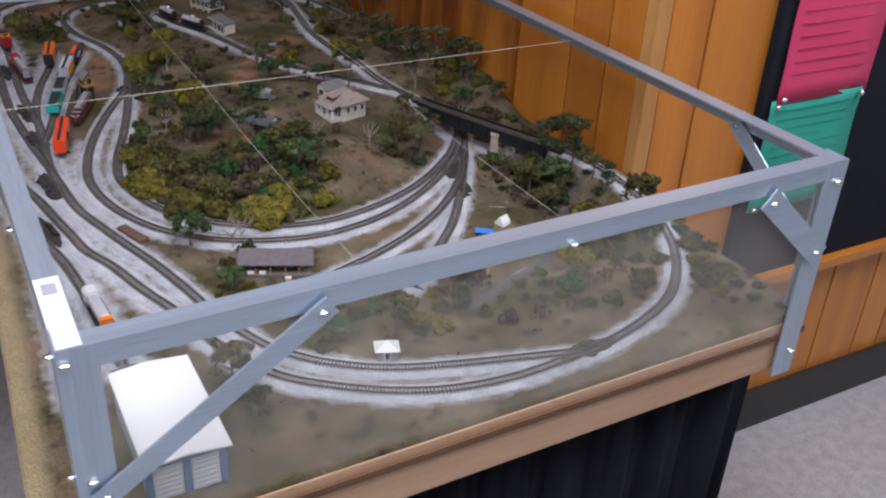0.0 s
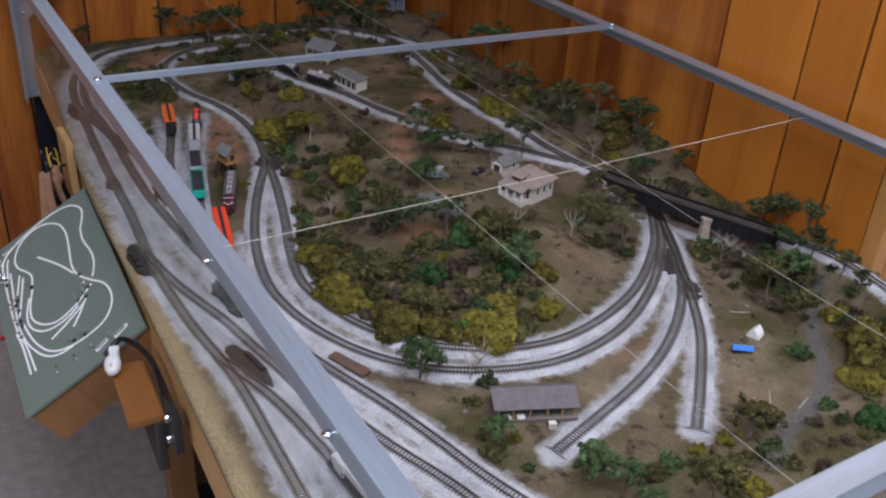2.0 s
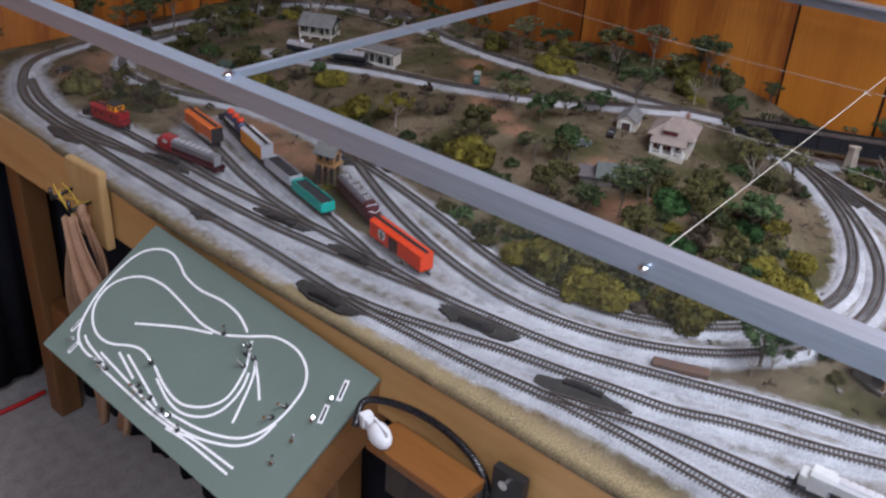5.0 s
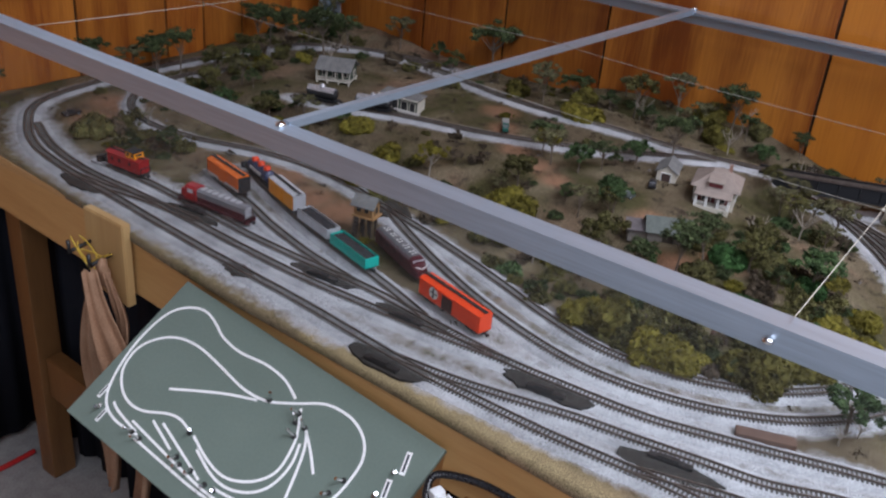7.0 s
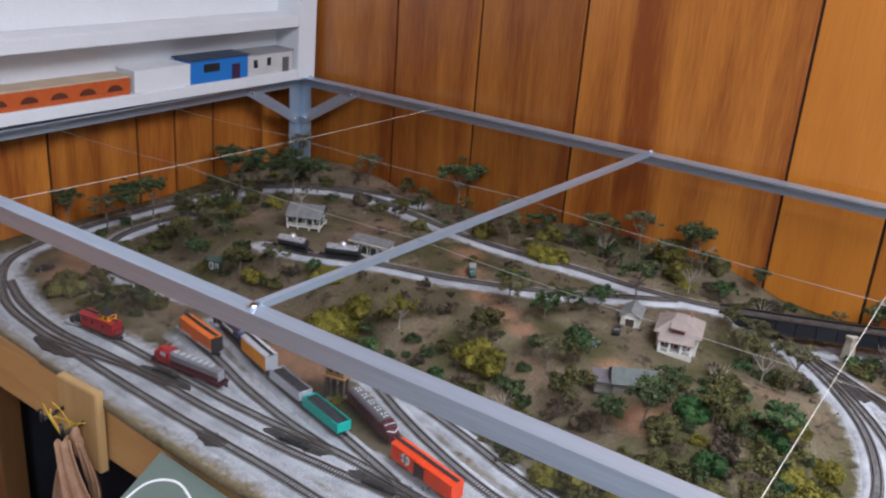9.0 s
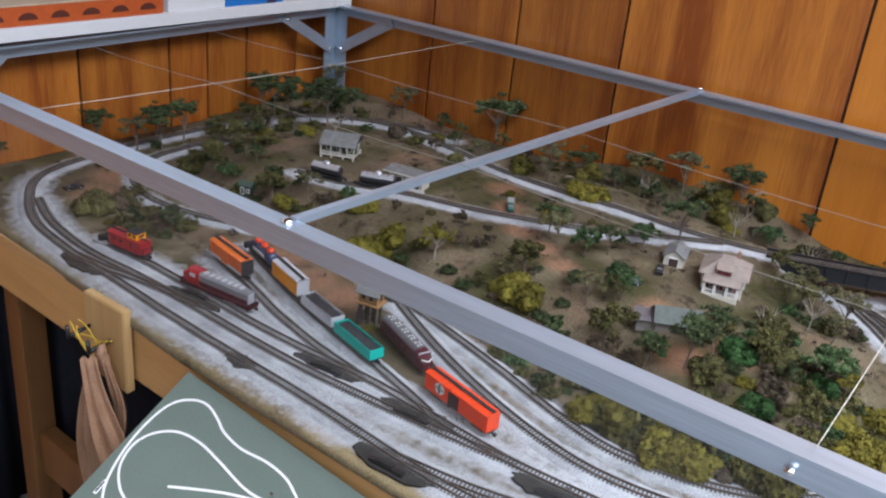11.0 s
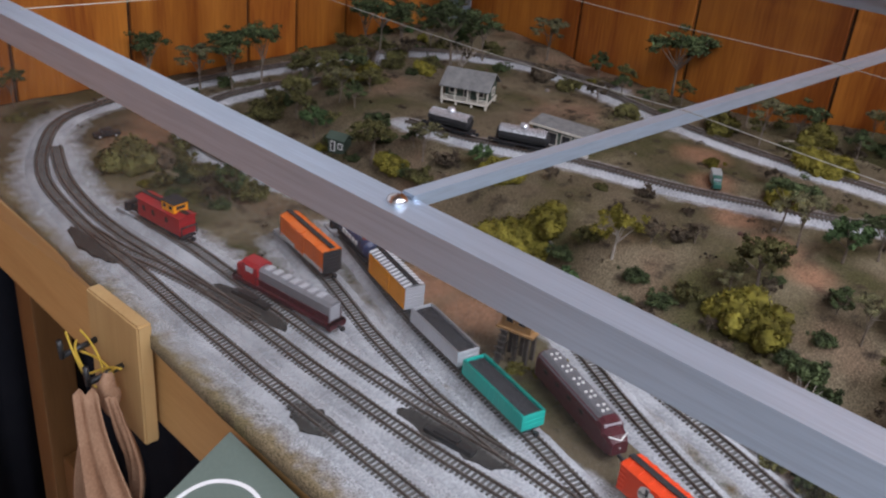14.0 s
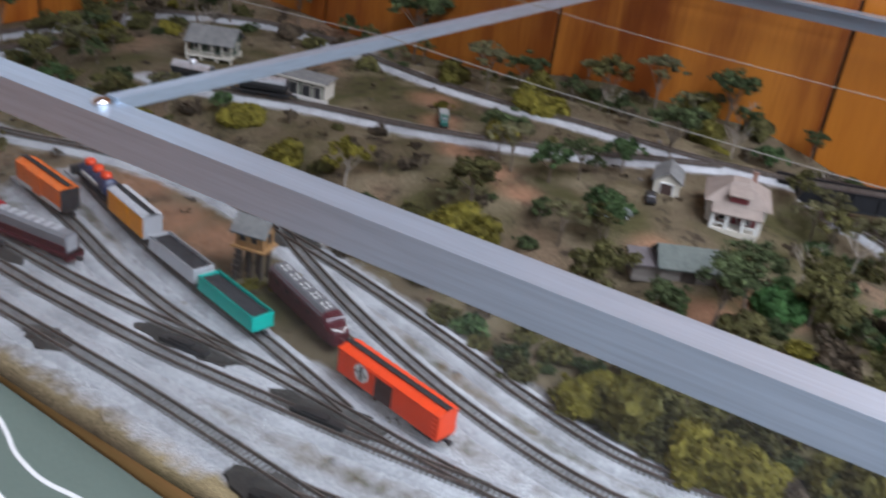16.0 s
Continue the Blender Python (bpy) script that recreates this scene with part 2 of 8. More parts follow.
def terrain_mat():
    """Scenic ground: tan flock, bare red clay patches, olive turf and dark litter."""
    mat = bpy.data.materials.new("scenic_ground")
    mat.use_nodes = True
    nt = mat.node_tree
    n, link = nt.nodes, nt.links.new
    bsdf = n["Principled BSDF"]
    co = n.new("ShaderNodeTexCoord")
    col = None
    layers = (((0.130, 0.102, 0.065), None, 0, 0, 0), ((0.21, 0.135, 0.088), 7.0, 0.56, 0.68, 3.3), ((0.075, 0.068, 0.030), 9.0, 0.47, 0.60, 9.1), ((0.19, 0.155, 0.10), 14.0, 0.50, 0.68, 5.7), ((0.045, 0.034, 0.024), 55.0, 0.55, 0.70, 1.9))
    for colour, s, lo, hi, w in layers:
        if s is None:
            rgb = n.new("ShaderNodeRGB")
            rgb.outputs[0].default_value = (*colour, 1)
            col = rgb.outputs[0]
            continue
        tex, mr, mix = n.new("ShaderNodeTexNoise"), n.new("ShaderNodeMapRange"), n.new("ShaderNodeMix")
        tex.noise_dimensions = "4D"
        tex.inputs["W"].default_value, tex.inputs["Scale"].default_value, tex.inputs["Detail"].default_value = w, s, 6
        link(co.outputs["Object"], tex.inputs["Vector"])
        mr.inputs["From Min"].default_value, mr.inputs["From Max"].default_value = lo, hi
        link(tex.outputs[0], mr.inputs[0])
        mix.data_type = "RGBA"
        mix.inputs[7].default_value = (*colour, 1)
        link(mr.outputs[0], mix.inputs[0])
        link(col, mix.inputs[6])
        col = mix.outputs[2]
    # bare red clay on the roads and the yard
    clay, cm, cn, cs = n.new("ShaderNodeAttribute"), n.new("ShaderNodeMix"), n.new("ShaderNodeTexNoise"), n.new("ShaderNodeMath")
    clay.attribute_name = "clay"
    cn.inputs["Scale"].default_value, cn.inputs["Detail"].default_value = 45, 5
    link(co.outputs["Object"], cn.inputs["Vector"])
    cs.operation = "MULTIPLY"
    cs.use_clamp = True
    cadd = n.new("ShaderNodeMath")
    cadd.operation = "ADD"
    cadd.inputs[1].default_value = 0.35
    link(cn.outputs[0], cadd.inputs[0])
    link(clay.outputs["Fac"], cs.inputs[0])
    link(cadd.outputs[0], cs.inputs[1])
    cm.data_type = "RGBA"
    cm.inputs[7].default_value = (0.30, 0.165, 0.10, 1)
    link(cs.outputs[0], cm.inputs[0])
    link(col, cm.inputs[6])
    col = cm.outputs[2]
    # pale straw turf along the front edge, grey mud in the creek bed
    for attribute, colour, patch in (("straw", (0.31, 0.245, 0.135), 30), ("creek", (0.115, 0.108, 0.10), 60)):
        at, tex, mul, mix = n.new("ShaderNodeAttribute"), n.new("ShaderNodeTexNoise"), n.new("ShaderNodeMath"), n.new("ShaderNodeMix")
        at.attribute_name = attribute
        tex.inputs["Scale"].default_value, tex.inputs["Detail"].default_value = patch, 5
        link(co.outputs["Object"], tex.inputs["Vector"])
        mul.operation, mul.use_clamp = "MULTIPLY_ADD", True
        mul.inputs[2].default_value = 0.0
        lift = n.new("ShaderNodeMath")
        lift.operation = "ADD"
        lift.inputs[1].default_value = 0.42
        link(tex.outputs[0], lift.inputs[0])
        link(at.outputs["Fac"], mul.inputs[0])
        link(lift.outputs[0], mul.inputs[1])
        mix.data_type = "RGBA"
        mix.inputs[7].default_value = (*colour, 1)
        link(mul.outputs[0], mix.inputs[0])
        link(col, mix.inputs[6])
        col = mix.outputs[2]
    grain = n.new("ShaderNodeTexNoise")
    grain.inputs["Scale"].default_value, grain.inputs["Detail"].default_value = 700, 3
    link(co.outputs["Object"], grain.inputs["Vector"])
    # stone ballast spilled round the tracks, with a ragged edge
    att, rag, sm, cut, gmix = n.new("ShaderNodeAttribute"), n.new("ShaderNodeTexNoise"), n.new("ShaderNodeMath"), n.new("ShaderNodeMapRange"), n.new("ShaderNodeMix")
    att.attribute_name = "gravel"
    rag.inputs["Scale"].default_value, rag.inputs["Detail"].default_value = 70, 4
    link(co.outputs["Object"], rag.inputs["Vector"])
    sm.operation = "MULTIPLY_ADD"
    sm.inputs[1].default_value = 0.5
    link(rag.outputs[0], sm.inputs[0])
    link(att.outputs["Fac"], sm.inputs[2])
    cut.inputs["From Min"].default_value, cut.inputs["From Max"].default_value = 0.70, 0.98
    link(sm.outputs[0], cut.inputs[0])
    gmix.data_type = "RGBA"
    gmix.inputs[7].default_value = (0.42, 0.425, 0.44, 1)
    link(cut.outputs[0], gmix.inputs[0])
    link(col, gmix.inputs[6])
    col = gmix.outputs[2]
    gm, gr = n.new("ShaderNodeMix"), n.new("ShaderNodeMapRange")
    gm.data_type, gm.blend_type = "RGBA", "MULTIPLY"
    gm.inputs[0].default_value = 1.0
    gr.inputs["From Min"].default_value, gr.inputs["From Max"].default_value = 0.3, 0.7
    gr.inputs["To Min"].default_value, gr.inputs["To Max"].default_value = 0.45, 1.45
    link(grain.outputs[0], gr.inputs[0])
    link(col, gm.inputs[6])
    link(gr.outputs[0], gm.inputs[7])
    link(gm.outputs[2], bsdf.inputs["Base Color"])
    bsdf.inputs["Roughness"].default_value = 0.95
    bsdf.inputs["Specular IOR Level"].default_value = 0.1
    b = n.new("ShaderNodeBump")
    b.inputs["Strength"].default_value, b.inputs["Distance"].default_value = 0.7, 0.002
    link(grain.outputs[0], b.inputs["Height"])
    link(b.outputs[0], bsdf.inputs["Normal"])
    return mat


SCENIC = terrain_mat()
BALLAST = surface("ballast_gravel", (0.51, 0.52, 0.54), 0.9, other=(0.23, 0.235, 0.245), scale=25, fine=520, amount=0.9, bump=0.8, depth=0.0015, spec=0.2)
DARK_BALLAST = surface("dark_painted_ballast", (0.026, 0.024, 0.022), 0.9, other=(0.060, 0.056, 0.050), scale=80, fine=700, amount=0.8, bump=0.8, depth=0.0015, spec=0.2)
TIE = surface("tie_brown", (0.078, 0.073, 0.068), 0.85, other=(0.17, 0.16, 0.15), scale=60, fine=500, amount=0.8, spec=0.2)
RAIL_STEEL = surface("weathered_rail", (0.20, 0.17, 0.15), 0.45, 0.6, other=(0.09, 0.065, 0.05), scale=90, amount=0.7)
def brushed(name, stretch):
    return surface(name, (0.51, 0.61, 0.725), 0.34, 0.66, other=(0.34, 0.41, 0.49), scale=60, fine=700, amount=0.55, bump=0.10, depth=0.0005, stretch=stretch)


ALU = brushed("brushed_aluminium", (1, 0.03, 1))
ALU_X = brushed("brushed_aluminium_across", (0.03, 1, 1))
ALU_Z = brushed("brushed_aluminium_upright", (1, 1, 0.03))
STEEL = surface("bright_rivet", (0.8, 0.8, 0.8), 0.2, 1.0, amount=0.3)
PINE = wood("pine_board", (0.68, 0.41, 0.165), (0.50, 0.265, 0.085), scale=14, axis="Y", rough=0.5, knots=True)
PINE_X = wood("pine_board_across", (0.56, 0.36, 0.225), (0.40, 0.235, 0.13), scale=14, axis="X", rough=0.5, knots=True)
DARK_BROWN = wood("dark_brown_batten", (0.16, 0.075, 0.035), (0.07, 0.03, 0.014), scale=14, axis="X", rough=0.6)
# pine with the deep shade under the table put into its colour
SHADED_PINE = wood("shaded_pine", (0.25, 0.120, 0.040), (0.14, 0.058, 0.018), scale=14, axis="Z", rough=0.5)
PANELLING_PLAIN = wood("plain_amber_panelling", (0.56, 0.205, 0.027), (0.34, 0.10, 0.012), scale=9, axis="Z", rough=0.32, rings=0.6, jitter=0.10, coat=0.25, knots=True)
PANELLING = wood("amber_wall_panelling", (0.52, 0.19, 0.030), (0.21, 0.052, 0.009), scale=10, axis="Z", rough=0.32, rings=0.40, jitter=0.14, coat=0.25, knots=True)
GROOVE = surface("panel_groove", (0.05, 0.02, 0.008), 0.7)
WHITE_PAINT = surface("white_paint", (0.72, 0.73, 0.74), 0.5, other=(0.62, 0.62, 0.62), scale=10, amount=0.5, bump=0.05)
BLACK_FELT = surface("black_felt", (0.012, 0.013, 0.018), 0.95, other=(0.02, 0.02, 0.025), spec=0.1)
BLACK_PLASTIC = surface("black_plastic", (0.015, 0.015, 0.015), 0.45, other=(0.03, 0.03, 0.03))
COAL = surface("coal_load", (0.016, 0.017, 0.02), 0.7, other=(0.05, 0.05, 0.055), scale=200, fine=1100, amount=0.7, bump=1.0, depth=0.002)
FLOOR_TILE = surface("speckled_vinyl_floor", (0.40, 0.39, 0.375), 0.35, other=(0.25, 0.24, 0.23), scale=40, fine=220, amount=0.8, bump=0.03)
# grey instead of white, so that the unseen ceiling bounces less light
CEILING_PAINT = surface("ceiling_paint", (0.36, 0.36, 0.36), 0.9, amount=0.2)
FRONT_SHEET = clear_sheet("clear_front_sheet", 0.012, (0.8, 0.8, 0.82))
END_SHEET = clear_sheet("scuffed_end_sheet", 0.085, (0.75, 0.72, 0.66))

# ---- the room ----
BACK, FAR, CORNER = 0.955, 1.865, 0.40


def structure(name, bm, material, label="", smooth=False):
    return tagged(part(name, bm, material, smooth=smooth), label, kind="structure")


structure("floor", boxes((-3.5, -3.0, -0.05, 3.2, FAR + 0.12, 0.0)), FLOOR_TILE, "grey speckled vinyl floor, a little scuffed")
structure("ceiling", boxes((-3.5, -3.0, 2.6, 3.2, FAR + 0.12, 2.65)), CEILING_PAINT, "unseen ceiling, greyed to cut its bounced light")
# unseen walls that close the room, kept pale to bounce light onto the frame
OTHER_WALL = surface("pale_grey_wall_paint", (0.44, 0.46, 0.50), 0.7, other=(0.38, 0.40, 0.43), scale=3, amount=0.6)
structure("wall_west", boxes((-3.6, -3.0, 0, -3.5, FAR, 2.6)), OTHER_WALL, "plain wall")
structure("wall_south", boxes((-3.5, -3.1, 0, 3.2, -3.0, 2.6)), OTHER_WALL, "plain wall")
structure("wall_outer_east", boxes((3.2, -3.0, 0, 3.3, CORNER, 2.6)), OTHER_WALL, "plain wall")


def panelled_wall(name, along, at, a, b, z0, z1, face, widths, label):
    """A wall of upright boards with dark grooves between them; along: the axis of its run; face: where it looks."""
    bm = bmesh.new()
    deep = 0.1 * -face
    if along == "y":
        box(bm, min(at, at + deep), a, z0, max(at, at + deep), b, z1)
    else:
        box(bm, a, min(at, at + deep), z0, b, max(at, at + deep), z1)
    wall = structure(name, bm, GROOVE, label)
    s, i = a, 0
    while s < b - 0.01:
        w = min(widths[i % len(widths)], b - s)
        bm = bmesh.new()
        g, t = 0.0025, 0.006 * face
        if along == "y":
            box(bm, min(at, at + t), s + g, z0, max(at, at + t), s + w - g, z1, bevel=0.0022)
        else:
            box(bm, s + g, min(at, at + t), z0, s + w - g, max(at, at + t), z1, bevel=0.0022)
        part("plank", bm, PANELLING_PLAIN if along == "y" and s < 0.75 or at == CORNER else PANELLING, wall)
        s, i = s + w, i + 1


panelled_wall("wall_east", "y", BACK, CORNER + 0.02, FAR, 0, 2.6, -1, (0.083, 0.098, 0.164, 0.395, 0.22, 0.20, 0.285), "wall of amber-stained upright knotty boards behind the layout")
panelled_wall("wall_north", "x", FAR, -3.755, BACK + 0.1, 0, 2.6, -1, (0.19, 0.09, 0.10, 0.14, 0.16), "amber-stained board wall at the far end")
panelled_wall("wall_return", "x", CORNER, BACK + 0.02, 3.2, 0, 2.6, -1, (0.085, 0.16, 0.12, 0.21, 0.14), "board wall turning away from the layout, with notices on it")
structure("trim", boxes((BACK - 0.008, CORNER - 0.008, 0, BACK + 0.02, CORNER + 0.02, 2.6), bevel=0.004), wood("corner_trim_wood", (0.62, 0.32, 0.10), (0.38, 0.16, 0.04), scale=9, rough=0.35, coat=0.2), "light wooden corner moulding")
structure("baseboard", boxes((BACK + 0.02, CORNER - 0.022, 0, 3.2, CORNER - 0.006, 0.1), bevel=0.003), BLACK_PLASTIC, "black vinyl skirting")

# notice board with two sheets of paper
board = thing("notice_board", 1.60, CORNER - 0.012, 0.90, label="black felt notice board hung on the board wall", category="notice board")
part("felt", boxes((-0.40, -0.012, -0.48, 0.60, 0.006, 0.75), bevel=0.003), BLACK_FELT, board)
part("ledge", boxes((-0.40, -0.03, -0.50, 0.60, 0.006, -0.478), bevel=0.003), PANELLING_PLAIN, board, "thin wooden ledge")
INK = surface("grey_ink", (0.05, 0.06, 0.07), 0.8)
PIN = surface("silver_pin", (0.8, 0.8, 0.8), 0.25, 1.0)


def notice(x, z, w, h, colour, lines, lean, label):
    ob = thing("paper_notice", x, CORNER - 0.030, z, label=label, category="paper", group="notices")
    ob.matrix_basis = pose(x, CORNER - 0.030, z, 0, lean, 0)
    ink = tuple(c * 0.90 for c in colour)
    bm = bmesh.new()
    rows = 9
    grid = [[bm.verts.new((w * (i / 4 - 0.5), -0.0012 * math.sin(j * 1.1 + i), h * (j / rows - 0.5))) for i in range(5)] for j in range(rows + 1)]
    for j in range(rows):
        for i in range(4):
            bm.faces.new((grid[j][i], grid[j][i + 1], grid[j + 1][i + 1], grid[j + 1][i]))
    sheet = part("sheet", bm, surface("paper_" + label.split()[0], colour, 0.75, other=tuple(c * 0.85 for c in colour), scale=8, amount=0.4, bump=0.05), ob, smooth=True)
    sol = sheet.modifiers.new("thick", "SOLIDIFY")
    sol.thickness = 0.0006
    bm = bmesh.new()
    for k in range(lines):
        z1 = h * (0.40 - 0.80 * k / lines)
        long = w * (0.38 if k % 4 != 3 else 0.1)
        box(bm, -w * 0.42, -0.0022, z1, long, -0.0014, z1 + h * 0.010)
    part("text_bar", bm, surface("ink_" + label.split()[0], ink, 0.8, amount=0.3), ob, "printed lines too small to read")
    for sx, sz in ((-0.46, 0.46), (0.46, 0.46), (-0.46, -0.46)):
        bm = bmesh.new()
        ball(bm, (sx * w, -0.008, sz * h), 0.006)
        part("pin", bm, PIN, ob, smooth=True)


notice(1.335, 0.93, 0.225, 0.30, (0.62, 0.045, 0.13), 11, 0, "pink paper notice pinned to the black board")
notice(1.325, 0.68, 0.225, 0.215, (0.02, 0.33, 0.24), 10, 0, "green paper notice pinned below the pink one")

# white shelf cabinet standing over the far rail, with shop-made buildings on it; it leans a little
SHZ, SHY, LEANING = RAIL + 0.0085, 1.786, 1.5
shelf = thing("wall_shelf", 0, 0, SHZ, label="white painted shelf cabinet above the far end of the layout", category="shelf")
shelf.matrix_basis = pose(0, 0, SHZ, 0, LEANING, 0)
SH1, SHB = 0.879, FAR - 0.009
part("shelf_board", boxes((-0.80, SHY, 0, SH1, SHB, 0.021), bevel=0.002), WHITE_PAINT, shelf)
part("upper_board", boxes((-0.80, SHY, 0.112, SH1, SHB, 0.136), bevel=0.002), WHITE_PAINT, shelf)
part("side_board", boxes((SH1 + 0.0005, SHY, 0, 0.933, SHB, 0.62), bevel=0.002), WHITE_PAINT, shelf)
part("back_board", boxes((-0.80, FAR - 0.016, 0.0215, SH1, SHB, 0.1115)), WHITE_PAINT, shelf)
part("upper_back_board", boxes((-0.80, FAR - 0.016, 0.1365, SH1, SHB, 0.62)), WHITE_PAINT, shelf)


def shelf_model(name, x0, x1, z, body, roof, windows, label, glass=None, lip=0.002):
    depth = 0.048
    ob = thing(name, x0, SHY + 0.006, SHZ, label=label, category="model building", group="models on the shelf")
    ob.matrix_basis = shelf.matrix_basis @ pose(x0, SHY + 0.006, 0.0212)
    wall = part("wall", boxes((0, 0, 0, x1 - x0, depth, z), bevel=0.0008), body, ob)
    part("roof", boxes((-lip, -lip, z, x1 - x0 + lip, depth + lip, z + 0.003), bevel=0.0008), roof, ob)
    for wx, wz, ww, wh in windows:
        part("window", boxes((wx - ww / 2, -0.0012, wz, wx + ww / 2, 0.001, wz + wh)), glass or BLACK_PLASTIC, ob)
    return ob


BRICK_RED = surface("orange_brick_plastic", (0.52, 0.10, 0.018), 0.55, other=(0.36, 0.06, 0.012), scale=60, amount=0.6)
ARCH = surface("dark_opening", (0.10, 0.020, 0.008), 0.7)
eh = shelf_model("model_roundhouse", -0.05, 0.452, 0.030, BRICK_RED, surface("tan_roof", (0.55, 0.42, 0.30), 0.7), [], "long orange brick engine-house model with arched openings", lip=0.001)
for k in range(9):
    bm = bmesh.new()
    c = 0.03 + 0.055 * k
    prism(bm, [(c + 0.016 * math.cos(a), 0.009 + 0.011 * math.sin(a)) for a in (math.pi * q / 8 for q in range(9))], -0.0012, 0.001)
    bmesh.ops.transform(bm, matrix=Matrix(((0, 1, 0, 0), (1, 0, 0, 0), (0, 0, 1, 0), (0, 0, 0, 1))), verts=bm.verts)
    part("arched_opening", bm, ARCH, eh)
wb = shelf_model("model_box_building", 0.462, 0.590, 0.037, WHITE_PAINT, WHITE_PAINT, [], "plain white box-shaped model building", lip=0.0005)
bs = shelf_model("model_blue_shop", 0.591, 0.738, 0.044, surface("blue_plastic", (0.015, 0.15, 0.48), 0.5, other=(0.02, 0.2, 0.55)), surface("dark_roof", (0.05, 0.07, 0.11), 0.6), [(0.052, 0.020, 0.040, 0.016)], "blue model shop with a dark flat roof", lip=0.003)
part("door", boxes((0.105, -0.0012, 0.0, 0.126, 0.001, 0.030)), surface("maroon_door", (0.05, 0.02, 0.06), 0.5), bs)
gs = shelf_model("model_grey_shop", 0.740, 0.868, 0.042, surface("pale_grey_plastic", (0.58, 0.56, 0.55), 0.6), surface("mid_grey_roof", (0.30, 0.30, 0.31), 0.6), [(0.020, 0.015, 0.010, 0.016), (0.058, 0.017, 0.010, 0.016)], "pale grey model shop with small windows")
part("door", boxes((0.098, -0.0012, 0.0, 0.116, 0.001, 0.030)), surface("grey_door", (0.12, 0.12, 0.12), 0.5), gs)

# ---- the table and its frame ----
X0, X1, Y0, Y1 = -0.030, 0.935, -0.012, 1.845
table = thing("layout_table", 0, 0, 0, label="pine-framed table that carries the model railway", category="table")
TOP = GROUND - 0.012


def edge_x(y):
    """The front edge runs slightly out of square with the case."""
    return -0.036 + 0.019 * y


def skewed(bm):
    for v in bm.verts:
        v.co.x += edge_x(v.co.y)
    return bm


part("front_board", skewed(boxes((0.0, Y0 + 0.018, TOP - 0.085, 0.019, Y1, TOP + 0.004), bevel=0.003)), PINE, table)
part("end_board", boxes((edge_x(0), Y0, TOP - 0.070, X1, Y0 + 0.0175, TOP + 0.002), bevel=0.003), PINE_X, table)
part("tabletop", boxes((0.022, Y0 + 0.019, TOP - 0.02, X1, Y1, TOP - 0.002)), PINE, table)
# thin dark brown strip along the end board, just below its top
part("batten", boxes((edge_x(0) + 0.01, Y0 - 0.004, TOP - 0.020, X1, Y0 - 0.0005, TOP - 0.010), bevel=0.0015), DARK_BROWN, table, "dark stained batten")
part("back_board", boxes((X1 - 0.020, Y0 + 0.02, TOP - 0.092, X1 - 0.002, Y1, TOP - 0.022)), PINE, table)
# legs and brace take the pine darkened for the shade below the table
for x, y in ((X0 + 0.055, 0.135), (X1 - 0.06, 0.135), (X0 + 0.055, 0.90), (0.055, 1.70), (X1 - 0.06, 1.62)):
    part("leg", boxes((x - 0.022, y - 0.02, 0, x + 0.022, y + 0.02, TOP - 0.022), bevel=0.003), SHADED_PINE, table)
part("brace", boxes((0.045, 0.93, 0.18, 0.075, 1.678, 0.26), bevel=0.003), SHADED_PINE, table)

# black cloth under the near end
bm = bmesh.new()
rows = []
for k in range(60):
    y = 0.055 + 0.045 * math.sin(k * 0.9) * 0.4 + 0.01 * math.sin(k * 2.3)
    rows.append((0.20 + 0.74 * k / 59, y))
for (xa, ya), (xb, yb) in zip(rows, rows[1:]):
    bm.faces.new([bm.verts.new(p) for p in ((xa, ya, 0.02), (xb, yb, 0.02), (xb, yb * 0.6 + 0.02, TOP - 0.05), (xa, ya * 0.6 + 0.02, TOP - 0.05))])
bmesh.ops.remove_doubles(bm, verts=bm.verts, dist=1e-5)
cloth = tagged(part("table_skirt", bm, BLACK_FELT, smooth=True), "black cloth hanging in folds under the table", "cloth")
cloth.modifiers.new("thick", "SOLIDIFY").thickness = 0.003


# black cloth added behind the legs of the front, for the deep shade there
bm = bmesh.new()
rows = [(0.105 + 0.012 * math.sin(k * 1.1) + 0.006 * math.sin(k * 2.7), 0.62 + 1.2 * k / 89) for k in range(90)]
rows += [(0.095 - 0.135 * k / 9, 1.828 + 0.006 * math.sin(k * 1.7)) for k in range(10)]
for (xa, ya), (xb, yb) in zip(rows, rows[1:]):
    bm.faces.new([bm.verts.new(p) for p in ((xa, ya, 0.02), (xb, yb, 0.02), (xb * 0.8 + 0.02, yb, TOP - 0.03), (xa * 0.8 + 0.02, ya, TOP - 0.03))])
bmesh.ops.remove_doubles(bm, verts=bm.verts, dist=1e-5)
cloth = tagged(part("table_skirt", bm, BLACK_FELT, smooth=True), "black folded cloth added behind the table legs for the deep shade there", "cloth")
cloth.modifiers.new("thick", "SOLIDIFY").thickness = 0.003


def angle_bar(bm, a, b, up, side, size=0.023, thick=0.003):
    """An L-shaped metal profile from a to b; up and side are the directions of its two flanges."""
    a, b, up, side = Vector(a), Vector(b), Vector(up).normalized(), Vector(side).normalized()
    sec = [Vector((0, 0)), Vector((size, 0)), Vector((size, thick)), Vector((thick, thick)), Vector((thick, size)), Vector((0, size))]
    ra = [bm.verts.new(a + side * s.x + up * s.y) for s in sec]
    rb = [bm.verts.new(b + side * s.x + up * s.y) for s in sec]
    bm.faces.new(ra)
    bm.faces.new(rb[::-1])
    for i in range(6):
        bm.faces.new((ra[i], rb[i], rb[(i + 1) % 6], ra[(i + 1) % 6]))


